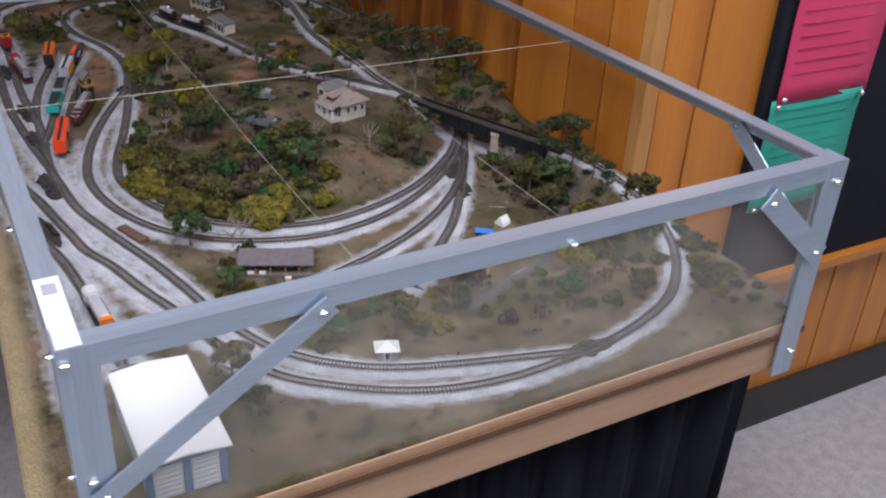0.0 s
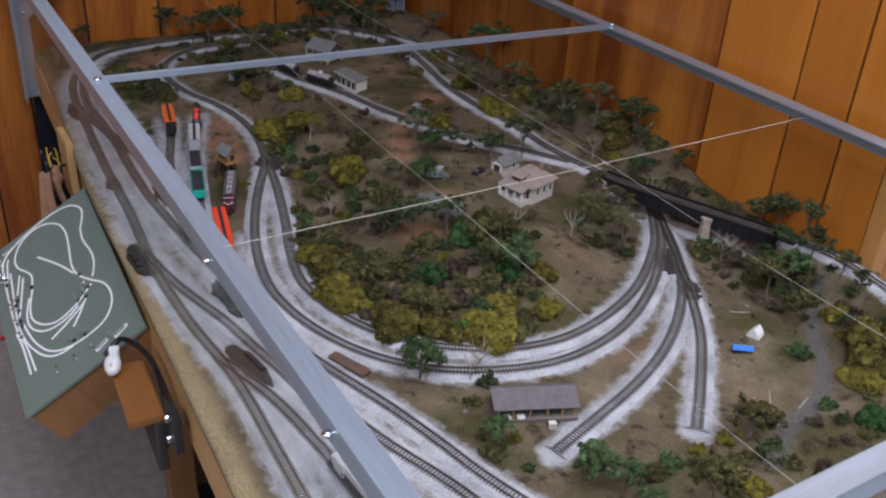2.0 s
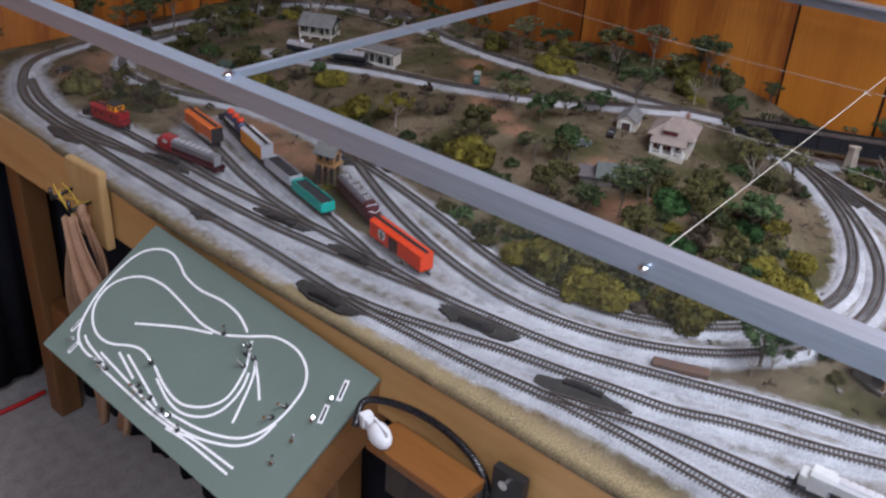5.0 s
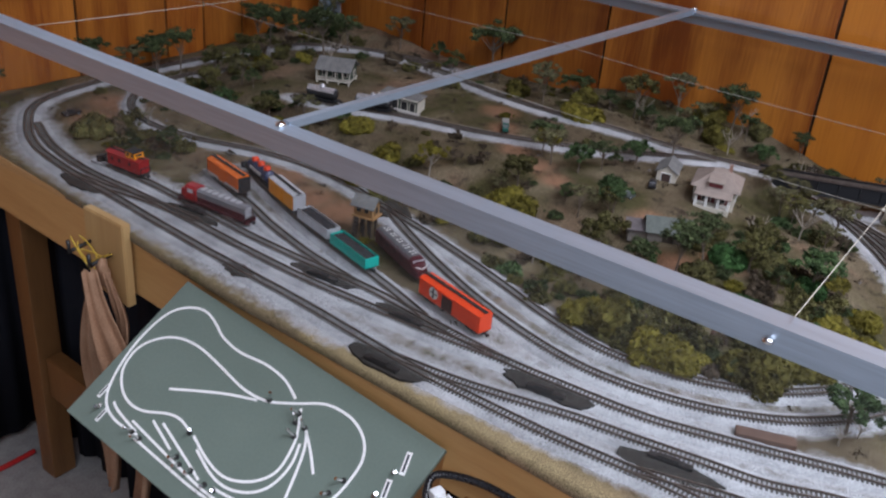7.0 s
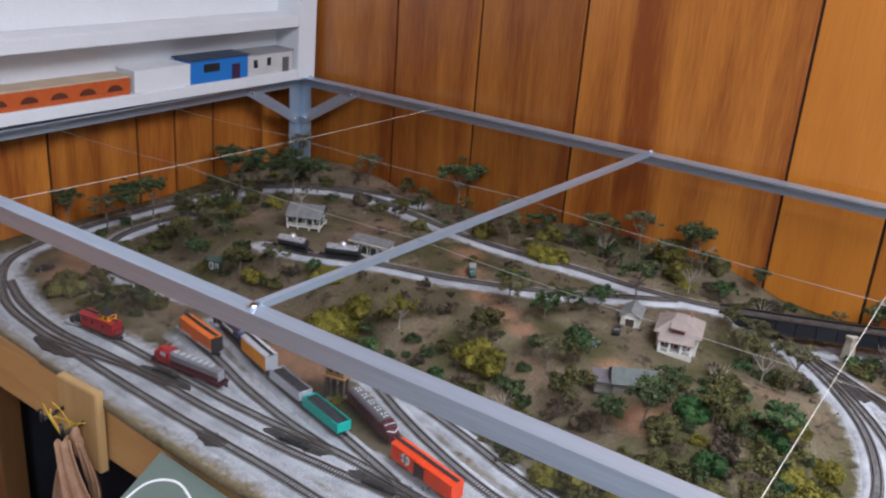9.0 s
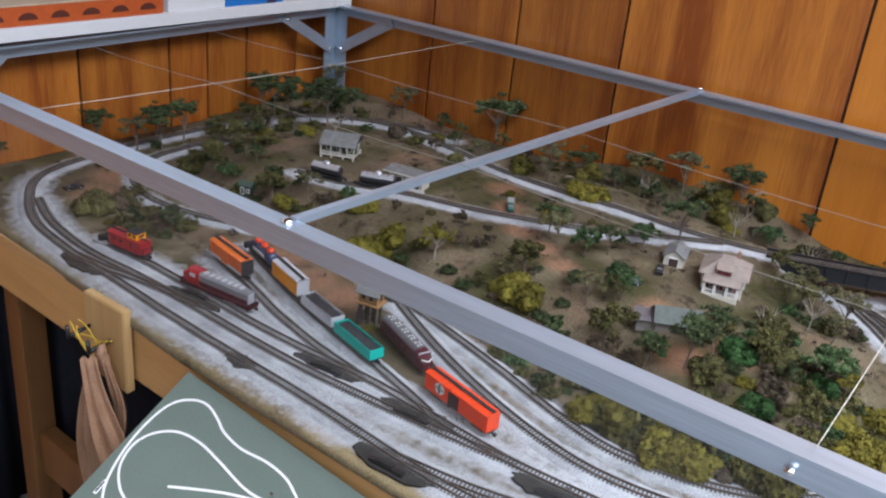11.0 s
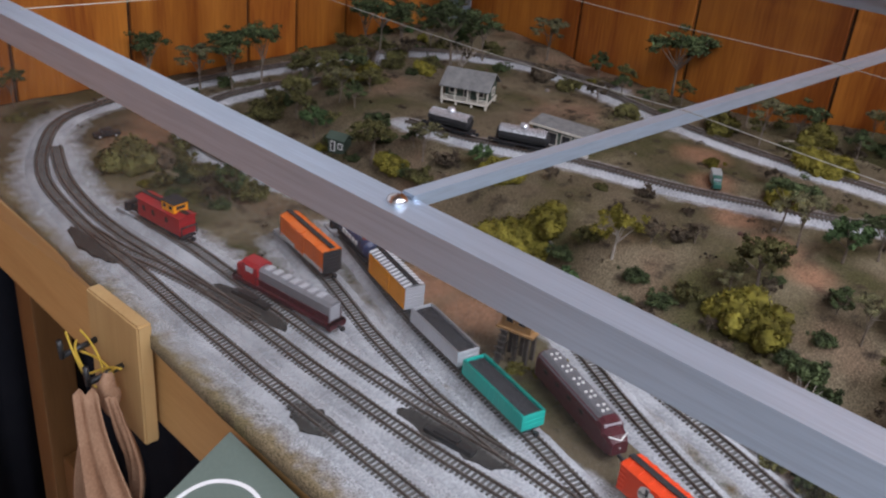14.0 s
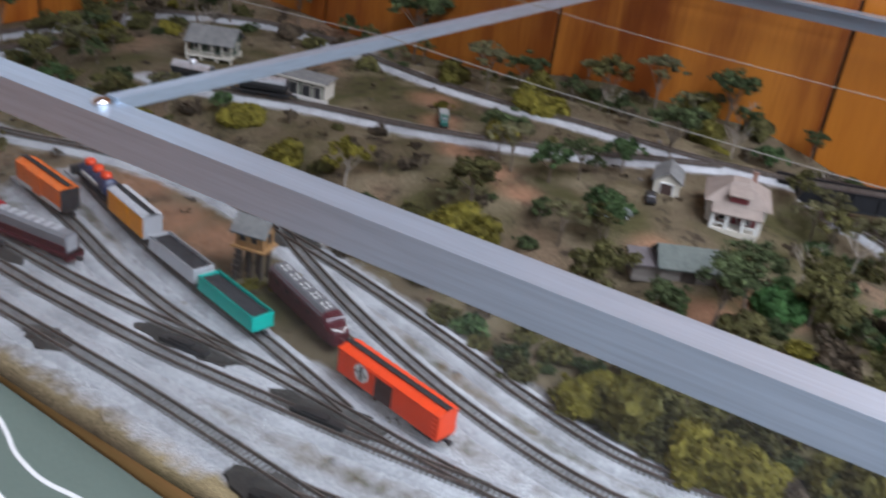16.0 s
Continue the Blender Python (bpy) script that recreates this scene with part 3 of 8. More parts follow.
case = thing("display_case_frame", 0, 0, RAIL, label="riveted aluminium angle frame standing round the layout", category="frame")
FX, BX, NY, FY = 0.008, 0.918, -0.014, 1.815


def frame_part(name, a, b, up, side, size=0.023, label=""):
    bm = bmesh.new()
    angle_bar(bm, a, b, up, side, size)
    part(name, bm, ALU if a[0] == b[0] else ALU_X, case, label)


frame_part("front_rail", (FX, NY, 0), (FX, FY, 0), (0, 0, -1), (1, 0, 0))
frame_part("near_rail", (FX, NY, 0.001), (BX, NY, 0.014), (0, 0, -1), (0, 1, 0))
frame_part("back_rail", (BX, NY, 0.013), (BX, FY, -0.012), (0, 0, -1), (-1, 0, 0))
frame_part("far_rail", (FX, FY, -0.001), (BX, FY, -0.015), (0, 0, -1), (0, -1, 0))
LOW = TOP - RAIL - 0.078
for x, y, sx, sy, low in ((FX - 0.001, NY - 0.001, 1, 1, LOW), (BX + 0.001, NY - 0.001, -1, 1, LOW), (FX - 0.001, FY + 0.001, 1, -1, LOW), (BX + 0.001, FY + 0.001, -1, -1, LOW)):
    top = 0.002 if x < 0.5 else (-0.010 if y > 1 else 0.015)
    bm = bmesh.new()
    angle_bar(bm, (x, y, low), (x, y, top), (sx, 0, 0), (0, sy, 0), 0.034)
    part("post", bm, ALU_Z, case)


def flat_brace(a, b, n, width=0.022):
    bm = bmesh.new()
    a, b, n = Vector(a), Vector(b), Vector(n)
    d = (b - a).normalized()
    s = d.cross(n).normalized() * width / 2
    t = n.normalized() * 0.0025
    v = [bm.verts.new(p) for p in (a - s, a + s, b + s, b - s, a - s + t, a + s + t, b + s + t, b - s + t)]
    for i in ((0, 1, 2, 3), (7, 6, 5, 4), (0, 4, 5, 1), (1, 5, 6, 2), (2, 6, 7, 3), (3, 7, 4, 0)):
        bm.faces.new([v[k] for k in i])
    part("brace", bm, ALU_X, case)
    for p in (a + d * 0.011, b - d * 0.011):
        rivet(p + n.normalized() * 0.0025)


def rivet(p, r=0.0045):
    bm = bmesh.new()
    ball(bm, p, r * 1.15, 0.6, 2)
    part("rivet", bm, STEEL, case, smooth=True)


flat_brace((FX + 0.012, NY - 0.004, -0.165), (0.245, NY - 0.004, -0.012), (0, -1, 0))
flat_brace((BX - 0.012, NY - 0.004, -0.115), (0.79, NY - 0.004, -0.012), (0, -1, 0), 0.03)
flat_brace((BX - 0.006, NY + 0.02, -0.115), (BX - 0.006, 0.170, -0.004), (-1, 0, 0))
flat_brace((BX - 0.014, FY - 0.006, -0.110), (BX - 0.16, FY - 0.006, -0.024), (0, -1, 0))
flat_brace((BX - 0.006, FY - 0.014, -0.110), (BX - 0.006, FY - 0.16, -0.022), (-1, 0, 0))
flat_brace((FX + 0.014, FY - 0.005, -0.125), (0.16, FY - 0.005, -0.014), (0, -1, 0), 0.03)
for x, z in ((0.014, -0.012), (0.515, -0.012), (BX - 0.012, -0.012), (FX + 0.012, -0.14), (BX - 0.010, -0.265)):
    rivet((x, NY - 0.003, z))
for y, z in ((NY + 0.012, -0.010), (0.235, -0.012), (NY + 0.012, -0.14), (0.53, -0.012)):
    rivet((FX - 0.003, y, z))
# cross bar and the thin tie wires
CBF, CBB = 1.045, 0.983
bm = bmesh.new()
angle_bar(bm, (FX + 0.02, CBF, 0.0035), (BX - 0.012, CBB, 0.0035), (0, 0, -1), (0, 1, 0), 0.0085, 0.002)
part("cross_bar", bm, ALU_X, case)
rivet((FX + 0.0115, CBF + 0.004, 0.0015), 0.0055)
rivet((BX - 0.0115, CBB + 0.004, 0.0035), 0.005)
DULL_WIRE = surface("dull_cord", (0.40, 0.385, 0.34), 0.6, other=(0.20, 0.19, 0.17), scale=9, fine=900, amount=0.9)
WIRE = surface("pale_cord", (0.62, 0.58, 0.48), 0.6, other=(0.45, 0.42, 0.36), fine=900, amount=0.6)


def cord(points, r=0.00042, mat=WIRE):
    bm = bmesh.new()
    rings = []
    for i, p in enumerate(points):
        d = (Vector(points[min(i + 1, len(points) - 1)]) - Vector(points[max(i - 1, 0)])).normalized()
        u = d.cross(Vector((0, 0, 1))).normalized()
        w = d.cross(u)
        rings.append([bm.verts.new(Vector(p) + (u * math.cos(k * math.pi / 3) + w * math.sin(k * math.pi / 3)) * r) for k in range(6)])
    for a, b in zip(rings, rings[1:]):
        for k in range(6):
            bm.faces.new((a[k], a[(k + 1) % 6], b[(k + 1) % 6], b[k]))
    part("tie_cord", bm, mat, case)


def sag(a, b, drop, n=10):
    a, b = Vector(a), Vector(b)
    return [a.lerp(b, k / n) - Vector((0, 0, drop * 4 * (k / n) * (1 - k / n))) for k in range(n + 1)]


# three cords across, two long cords over them, tied where they cross
cord(sag((FX + 0.012, 0.520, 0.005), (BX - 0.01, 0.535, -0.002), 0.002))
cord(sag((FX + 0.012, 1.488, 0.004), (BX - 0.01, 1.440, -0.012), 0.004))
for wx in (0.285, 0.518):
    stops = [(wx, NY + 0.02, 0.004), (wx, 0.522, 0.003), (wx, CBF - 0.02, 0.005), (wx, 1.468, -0.001), (wx, FY, -0.010)]
    line = [Vector(stops[0])]
    for a, b in zip(stops, stops[1:]):
        line += sag(a, b, 0.004)[1:]
    cord(line, 0.00032, DULL_WIRE)
for wx, wy, wz in ((0.285, 0.524, 0.003), (0.518, 0.528, 0.001)):
    bm = bmesh.new()
    ball(bm, (wx, wy, wz), 0.0016, 1.0, 1)
    tube(bm, (wx, wy, wz), (wx + 0.004, wy - 0.006, wz - 0.003), 0.0005, 0.0003, 5)
    part("cord_knot", bm, WIRE, case)

# clear plastic sheets along the front and the near end
front = part("front_sheet", boxes((FX + 0.0035, 0.012, TOP - RAIL + 0.010, FX + 0.0065, FY - 0.036, -0.004)), FRONT_SHEET, case, "clear plastic sheet")
near = part("end_sheet", boxes((0.022, NY + 0.0035, LOW + 0.06, BX - 0.036, NY + 0.0065, -0.004)), END_SHEET, case, "scuffed clear plastic sheet")
for ob in (front, near):
    ob.visible_shadow = False

# ---- scenic ground and tracks ----
def bump_at(x, y, cx, cy, rx, ry, soft=0.35):
    d = math.hypot((x - cx) / rx, (y - cy) / ry)
    return smooth01((1 + soft - d) / (2 * soft))


def ground_height(x, y):
    h = 0.042 * bump_at(x, y, 0.555, 1.20, 0.22, 0.50, 0.28)
    h = max(h, 0.030 * bump_at(x, y, 0.44, 0.70, 0.17, 0.14, 0.4))
    h = max(h, 0.040 * bump_at(x, y, 0.72, 1.05, 0.11, 0.34, 0.3))
    h = max(h, 0.034 * bump_at(x, y, 0.88, 0.38, 0.035, 0.09, 0.5))
    h = max(h, 0.036 * bump_at(x, y, 0.91, 0.98, 0.06, 0.22, 0.5))
    h += 0.018 * bump_at(x, y, 0.80, 1.70, 0.2, 0.13, 0.6)
    h += 0.004 * noise.noise((x * 11, y * 11, 0)) + 0.0025 * noise.noise((x * 31, y * 31, 4))
    return h


CREEK = spline([(0.835, 0.400), (0.796, 0.364), (0.745, 0.315), (0.712, 0.275), (0.665, 0.238), (0.615, 0.222), (0.565, 0.205), (0.520, 0.180)])


def creek_distance(x, y):
    return float(np.hypot(CREEK[:, 0] - x, CREEK[:, 1] - y).min())


OUTER = [(0.45, 1.735), (0.57, 1.70), (0.67, 1.625), (0.728, 1.535), (0.74, 1.45), (0.715, 1.30), (0.70, 1.20), (0.70, 1.10), (0.712, 1.0), (0.712, 0.88), (0.735, 0.76), (0.775, 0.66), (0.805, 0.59), (0.85, 0.49), (0.885, 0.38), (0.893, 0.28), (0.865, 0.18), (0.78, 0.09), (0.66, 0.045), (0.56, 0.033), (0.488, 0.031), (0.416, 0.043), (0.354, 0.068), (0.298, 0.104), (0.247, 0.149), (0.205, 0.224), (0.176, 0.317), (0.147, 0.391), (0.122, 0.468), (0.098, 0.52), (0.086, 0.577), (0.073, 0.635), (0.060, 0.70), (0.043, 0.76), (0.027, 0.824), (0.016, 0.898)]
FAR_LOOP = [(0.016, 0.898), (0.026, 1.04), (0.028, 1.14), (0.028, 1.23), (0.027, 1.33), (0.026, 1.46), (0.030, 1.54), (0.042, 1.62), (0.080, 1.70), (0.14, 1.765), (0.25, 1.79), (0.45, 1.80), (0.65, 1.775), (0.79, 1.70), (0.86, 1.56), (0.875, 1.45)]
FRONT_LEAD = [(0.016, 0.898), (0.014, 0.85), (0.016, 0.78), (0.020, 0.70), (0.031, 0.61), (0.034, 0.54), (0.033, 0.46), (0.031, 0.30), (0.031, 0.20)]
FRONT_SPUR = [(0.028, 0.63), (0.052, 0.558), (0.066, 0.50), (0.074, 0.444), (0.081, 0.39), (0.091, 0.24)]
PASSING = [(0.60, 0.038), (0.512, 0.062), (0.441, 0.082), (0.375, 0.105), (0.328, 0.132), (0.285, 0.168), (0.247, 0.220), (0.215, 0.305), (0.198, 0.37), (0.175, 0.45), (0.150, 0.52), (0.124, 0.597), (0.107, 0.656), (0.096, 0.75), (0.092, 0.83), (0.102, 0.997), (0.098, 1.07), (0.094, 1.149), (0.092, 1.237), (0.090, 1.317), (0.085, 1.42), (0.078, 1.50)]
YARD_INNER = [(0.093, 0.80), (0.080, 0.90), (0.070, 1.018), (0.066, 1.087), (0.064, 1.244), (0.061, 1.314), (0.054, 1.39), (0.047, 1.465), (0.048, 1.53), (0.060, 1.61), (0.088, 1.69)]
CROSSOVER = [(0.068, 1.27), (0.052, 1.36), (0.034, 1.43), (0.027, 1.50)]
REEFER_TRACK = [(0.101, 1.02), (0.110, 1.09), (0.118, 1.135), (0.133, 1.20), (0.155, 1.28), (0.172, 1.365)]
GONDOLA_TRACK = [(0.100, 0.92), (0.115, 0.968), (0.130, 1.021), (0.151, 1.10), (0.174, 1.188), (0.214, 1.316), (0.228, 1.36)]
INNER_LEAD = [(0.281, 1.122), (0.300, 1.216), (0.300, 1.307), (0.276, 1.398), (0.240, 1.475), (0.221, 1.56), (0.228, 1.62), (0.262, 1.68), (0.34, 1.725), (0.45, 1.735)]
LOOP_A = [(0.281, 1.122), (0.252, 1.07), (0.205, 0.975), (0.165, 0.87), (0.142, 0.77), (0.142, 0.70), (0.158, 0.63), (0.185, 0.57), (0.220, 0.522), (0.271, 0.479), (0.336, 0.449), (0.410, 0.433), (0.492, 0.444), (0.565, 0.474), (0.640, 0.524), (0.717, 0.593), (0.79, 0.69)]
LOOP_B = [(0.281, 1.122), (0.262, 1.03), (0.230, 0.915), (0.200, 0.82), (0.184, 0.735), (0.198, 0.655), (0.222, 0.597), (0.256, 0.552), (0.300, 0.515), (0.362, 0.483), (0.438, 0.470), (0.525, 0.487), (0.607, 0.523), (0.678, 0.575), (0.735, 0.63), (0.80, 0.72)]
SPUR_A = [(0.305, 0.303), (0.381, 0.326), (0.465, 0.354), (0.544, 0.392), (0.614, 0.442), (0.678, 0.506), (0.733, 0.583), (0.79, 0.69)]
SPUR_B = [(0.474, 0.258), (0.537, 0.318), (0.604, 0.388), (0.652, 0.455), (0.706, 0.540), (0.769, 0.65)]
STATION = [(0.425, 1.451), (0.445, 1.372), (0.476, 1.31), (0.502, 1.245), (0.527, 1.15), (0.57, 1.05), (0.61, 0.975), (0.665, 0.90), (0.712, 0.83)]

LINES = {}


def high_line(x, y):
    """Height of the line that climbs to the bridge."""
    if x > 0.60:
        return 0.042 * smooth01((y - 0.10) / 0.36)
    return 0.0


def track_height(name, x, y):
    if name == "OUTER":
        return high_line(x, y) * smooth01((x - 0.45) / 0.2) if y > 1.3 else high_line(x, y)
    if name == "STATION":
        return 0.042
    return 0.0


for name, pts in (("OUTER", OUTER), ("FAR_LOOP", FAR_LOOP), ("FRONT_LEAD", FRONT_LEAD), ("FRONT_SPUR", FRONT_SPUR), ("PASSING", PASSING), ("YARD_INNER", YARD_INNER), ("CROSSOVER", CROSSOVER), ("REEFER", REEFER_TRACK), ("GONDOLA", GONDOLA_TRACK), ("INNER_LEAD", INNER_LEAD), ("LOOP_A", LOOP_A), ("LOOP_B", LOOP_B), ("SPUR_A", SPUR_A), ("SPUR_B", SPUR_B), ("STATION", STATION)):
    line = spline(pts)
    LINES[name] = (line, np.array([GROUND + track_height(name, x, y) for x, y in line]))

ALL = np.vstack([np.c_[a, z] for a, z in LINES.values()])
LOW_ALL = np.vstack([np.c_[a, z] for k, (a, z) in LINES.items() if k not in ("OUTER",)])


def land(x, y):
    """The modelled ground: free height, drawn down or up to the tracks that run over it."""
    h = GROUND + ground_height(x, y)
    for table_, keep in ((LOW_ALL, 0.052), (ALL, 0.045)):
        d = np.hypot(table_[:, 0] - x, table_[:, 1] - y)
        i = int(d.argmin())
        # under the bridge the low line wins
        w = 1 - smooth01((d[i] - 0.020) / keep)
        if table_ is ALL and table_[i, 2] > GROUND + 0.03 and (LOW_D(x, y) < 0.03 or on_bridge(*table_[i, :2])):
            continue
        h = h * (1 - w) + (table_[i, 2] - 0.0012) * w
    return h - 0.004 * (1 - smooth01((creek_distance(x, y) - 0.004) / 0.012))


def on_bridge(x, y):
    return x > 0.72 and 0.485 < y < 0.75


def LOW_D(x, y):
    d = np.hypot(LOW_ALL[:, 0] - x, LOW_ALL[:, 1] - y)
    i = int(d.argmin())
    return d[i] if LOW_ALL[i, 2] < GROUND + 0.02 else 1.0


bm = bmesh.new()
NX, NYY = 150, 290
gravel, clay, straw, creek = [bm.verts.layers.float.new(k) for k in ("gravel", "clay", "straw", "creek")]
CLAY = ((0.64, 1.18, 0.028), (0.577, 1.133, 0.022), (0.545, 1.10, 0.022), (0.517, 1.072, 0.022), (0.488, 1.017, 0.025), (0.464, 0.971, 0.022), (0.269, 1.303, 0.035), (0.235, 1.224, 0.035), (0.235, 1.17, 0.032), (0.24, 1.692, 0.045), (0.17, 1.66, 0.035), (0.373, 0.743, 0.03), (0.452, 0.815, 0.025), (0.43, 0.70, 0.03))
grid = []
for y in np.linspace(Y0 + 0.002, Y1, NYY):
    row = []
    for x in np.linspace(edge_x(y) + 0.001, X1, NX):
        v = bm.verts.new((x, y, land(x, y)))
        d = np.hypot(ALL[:, 0] - x, ALL[:, 1] - y).min()
        reach = 0.034 if x < 0.16 else 0.024
        if y < 0.95 and x < np.interp(y, [p[1] for p in FRONT_LEAD[::-1]], [p[0] for p in FRONT_LEAD[::-1]]):
            reach = 0.023
        bare = 0.5 * bump_at(x, y, 0.175, 1.02, 0.035, 0.10, 0.4)
        v[clay] = max(bump_at(x, y, cx, cy, cr, cr, 0.6) for cx, cy, cr in CLAY)
        v[gravel] = 1.0 - 0.5 * d / reach - bare
        v[straw] = smooth01((edge_x(y) + 0.034 - x) / 0.02) if y < 1.0 else 0.5 * smooth01((edge_x(y) + 0.026 - x) / 0.02)
        v[creek] = 1 - smooth01((creek_distance(x, y) - 0.006) / 0.010)
        row.append(v)
    grid.append(row)
for a, b in zip(grid, grid[1:]):
    for i in range(NX - 1):
        bm.faces.new((a[i], a[i + 1], b[i + 1], b[i]))
# skirt down to the table top
edge = [r[0] for r in grid] + grid[-1][1:] + [r[-1] for r in grid[::-1]][1:] + grid[0][::-1][1:-1]
low = [bm.verts.new((v.co.x, v.co.y, TOP - 0.001)) for v in edge]
for i in range(len(edge)):
    j = (i + 1) % len(edge)
    bm.faces.new((edge[i], edge[j], low[j], low[i]))
structure("ground", bm, SCENIC, "tan and olive flocked scenery ground with bare clay patches", smooth=True)


def build_track(key, label):
    line, z = LINES[key]
    ob = tagged(new("railway_track"), label, "railway track", "tracks of the layout")
    bm = bmesh.new()
    wob = [0.0012 * noise.noise((x * 60, y * 60, 3)) for x, y in line]
    bed = [(-0.0195, -0.0035), (-0.0145, 0.001), (-0.009, 0.0022), (0.009, 0.0022), (0.0145, 0.001), (0.0195, -0.0035)]
    clear = [i for i, (x, y) in enumerate(line) if key == "OUTER" and on_bridge(x, y)]
    for a, b in (((0, clear[0]), (clear[-1], len(line))) if clear else ((0, len(line)),)):
        strip(bm, line[a:b], z[a:b], bed)
    for v in bm.verts:
        v.co += Vector((noise.noise(v.co * 160), noise.noise(v.co * 160 + Vector((9, 0, 0))), 0.3 * noise.noise(v.co * 200))) * 0.0016
    tagged(part("ballast", bm, BALLAST, ob, "pale grey stone ballast", smooth=True), kind="stuff")
    # sleepers
    t = np.gradient(line, axis=0)
    run = np.r_[0, np.cumsum(np.hypot(*np.diff(line, axis=0).T))]
    bm = bmesh.new()
    for s in np.arange(0.002, run[-1], 0.0044):
        x, y, zz = np.interp(s, run, line[:, 0]), np.interp(s, run, line[:, 1]), np.interp(s, run, z)
        a = math.atan2(np.interp(s, run, t[:, 1]), np.interp(s, run, t[:, 0]))
        c, sn = math.cos(a), math.sin(a)
        v = []
        for dz in (0.0015, 0.0034):
            for u, w in ((-0.0009, -0.0078), (0.0009, -0.0078), (0.0009, 0.0078), (-0.0009, 0.0078)):
                v.append(bm.verts.new((x + c * u - sn * w, y + sn * u + c * w, zz + dz)))
        for q in ((4, 5, 6, 7), (0, 4, 7, 3), (1, 2, 6, 5), (0, 1, 5, 4), (2, 3, 7, 6)):
            bm.faces.new([v[k] for k in q])
    tagged(part("sleeper_bed", bm, TIE, ob, "dark brown sleepers"), kind="stuff")
    for side in (-0.0045, 0.0045):
        bm = bmesh.new()
        strip(bm, line, z, [(side - 0.0007, 0.0032), (side - 0.00045, 0.0055), (side + 0.00045, 0.0055), (side + 0.0007, 0.0032)])
        part("rail", bm, RAIL_STEEL, ob)


for key, label in (("OUTER", "ballasted main line climbing over the bridge"), ("FAR_LOOP", "main line round the far end of the layout"), ("FRONT_LEAD", "siding along the front edge"), ("FRONT_SPUR", "second siding along the front edge"), ("PASSING", "passing track beside the main line and into the yard"), ("YARD_INNER", "inner yard track turning round the far end"), ("CROSSOVER", "crossover between the two front tracks"), ("REEFER", "yard stub track under the orange reefer"), ("GONDOLA", "yard stub track under the freight cars"), ("INNER_LEAD", "inner line leading to the far corner"), ("LOOP_A", "outer of the two curved loop tracks"), ("LOOP_B", "inner of the two curved loop tracks"), ("SPUR_A", "spur ending beside the depot"), ("SPUR_B", "short spur ending in the clearing"), ("STATION", "station siding in the clearing")):
    build_track(key, label)

# ---- turnouts: dark ballast patches with their machines ----
def turnout(x, y, turn, long, wide, machine=True, side=1):
    ob = thing("turnout_motor", x, y, GROUND + 0.0022, turn, "dark painted turnout base with its motor beside the track", "turnout", "turnouts of the yard")
    bm = bmesh.new()
    n = 26
    long, wide = long * 1.2, wide * 1.15
    ring = [bm.verts.new((long / 2 * math.cos(a) * (1 + 0.22 * noise.noise((x * 40, y * 40, a * 4))), wide / 2 * math.sin(a) * (1 + 0.55 * noise.noise((y * 50, x * 50, a * 4))), 0)) for a in (2 * math.pi * k / n for k in range(n))]
    top = bm.verts.new((0, 0, 0.0018))
    for k in range(n):
        bm.faces.new((ring[k], ring[(k + 1) % n], top))
    low = [bm.verts.new((v.co.x, v.co.y, -0.003)) for v in ring]
    for k in range(n):
        bm.faces.new((ring[k], low[k], low[(k + 1) % n], ring[(k + 1) % n]))
    part("dark_base", bm, DARK_BALLAST, ob)
    if machine:
        s = side * wide * 0.30
        part("motor_cover", boxes((-0.021, s - 0.0035, -0.002, 0.021, s + 0.0035, 0.0042), bevel=0.0012), BLACK_PLASTIC, ob)
        part("motor_lid", boxes((-0.008, s - 0.0028, 0.004, 0.013, s + 0.0028, 0.0062), bevel=0.0008), BLACK_PLASTIC, ob)


for x, y, turn, long, wide, m, side in (
    (0.005, 0.895, 92, 0.085, 0.026, True, 1), (0.083, 0.745, 97, 0.085, 0.024, True, 1), (0.056, 0.600, 100, 0.085, 0.024, True, -1),
    (0.026, 1.142, 90, 0.040, 0.020, False, 1), (0.020, 1.465, 88, 0.080, 0.022, False, 1), (0.072, 1.295, 97, 0.085, 0.026, True, -1),
    (0.092, 1.060, 96, 0.080, 0.026, True, 1), (0.088, 0.930, 96, 0.080, 0.026, True, 1), (0.285, 1.118, 75, 0.055, 0.036, False, 1),
    (0.700, 0.560, 48, 0.065, 0.034, False, 1), (0.672, 0.485, 55, 0.050, 0.030, False, 1), (0.610, 0.040, 6, 0.075, 0.024, False, 1)):
    turnout(x, y, turn, long, wide, m, side)

# ---- rolling stock (N scale) ----
def paint(name, c, rough=0.45, metal=0.0, amount=0.5):
    return surface(name, c, rough, metal, other=tuple(v * 0.72 for v in c), scale=70, fine=900, amount=amount, bump=0.1, depth=0.0003)


SILVER = paint("silver_paint", (0.66, 0.67, 0.70), 0.35, 0.45)
SOOT = paint("sooty_black", (0.018, 0.018, 0.02), 0.6)
WHITE_MARK = paint("white_marking", (0.75, 0.75, 0.72), 0.6)
WHEEL = paint("wheel_steel", (0.20, 0.19, 0.18), 0.4, 0.8)


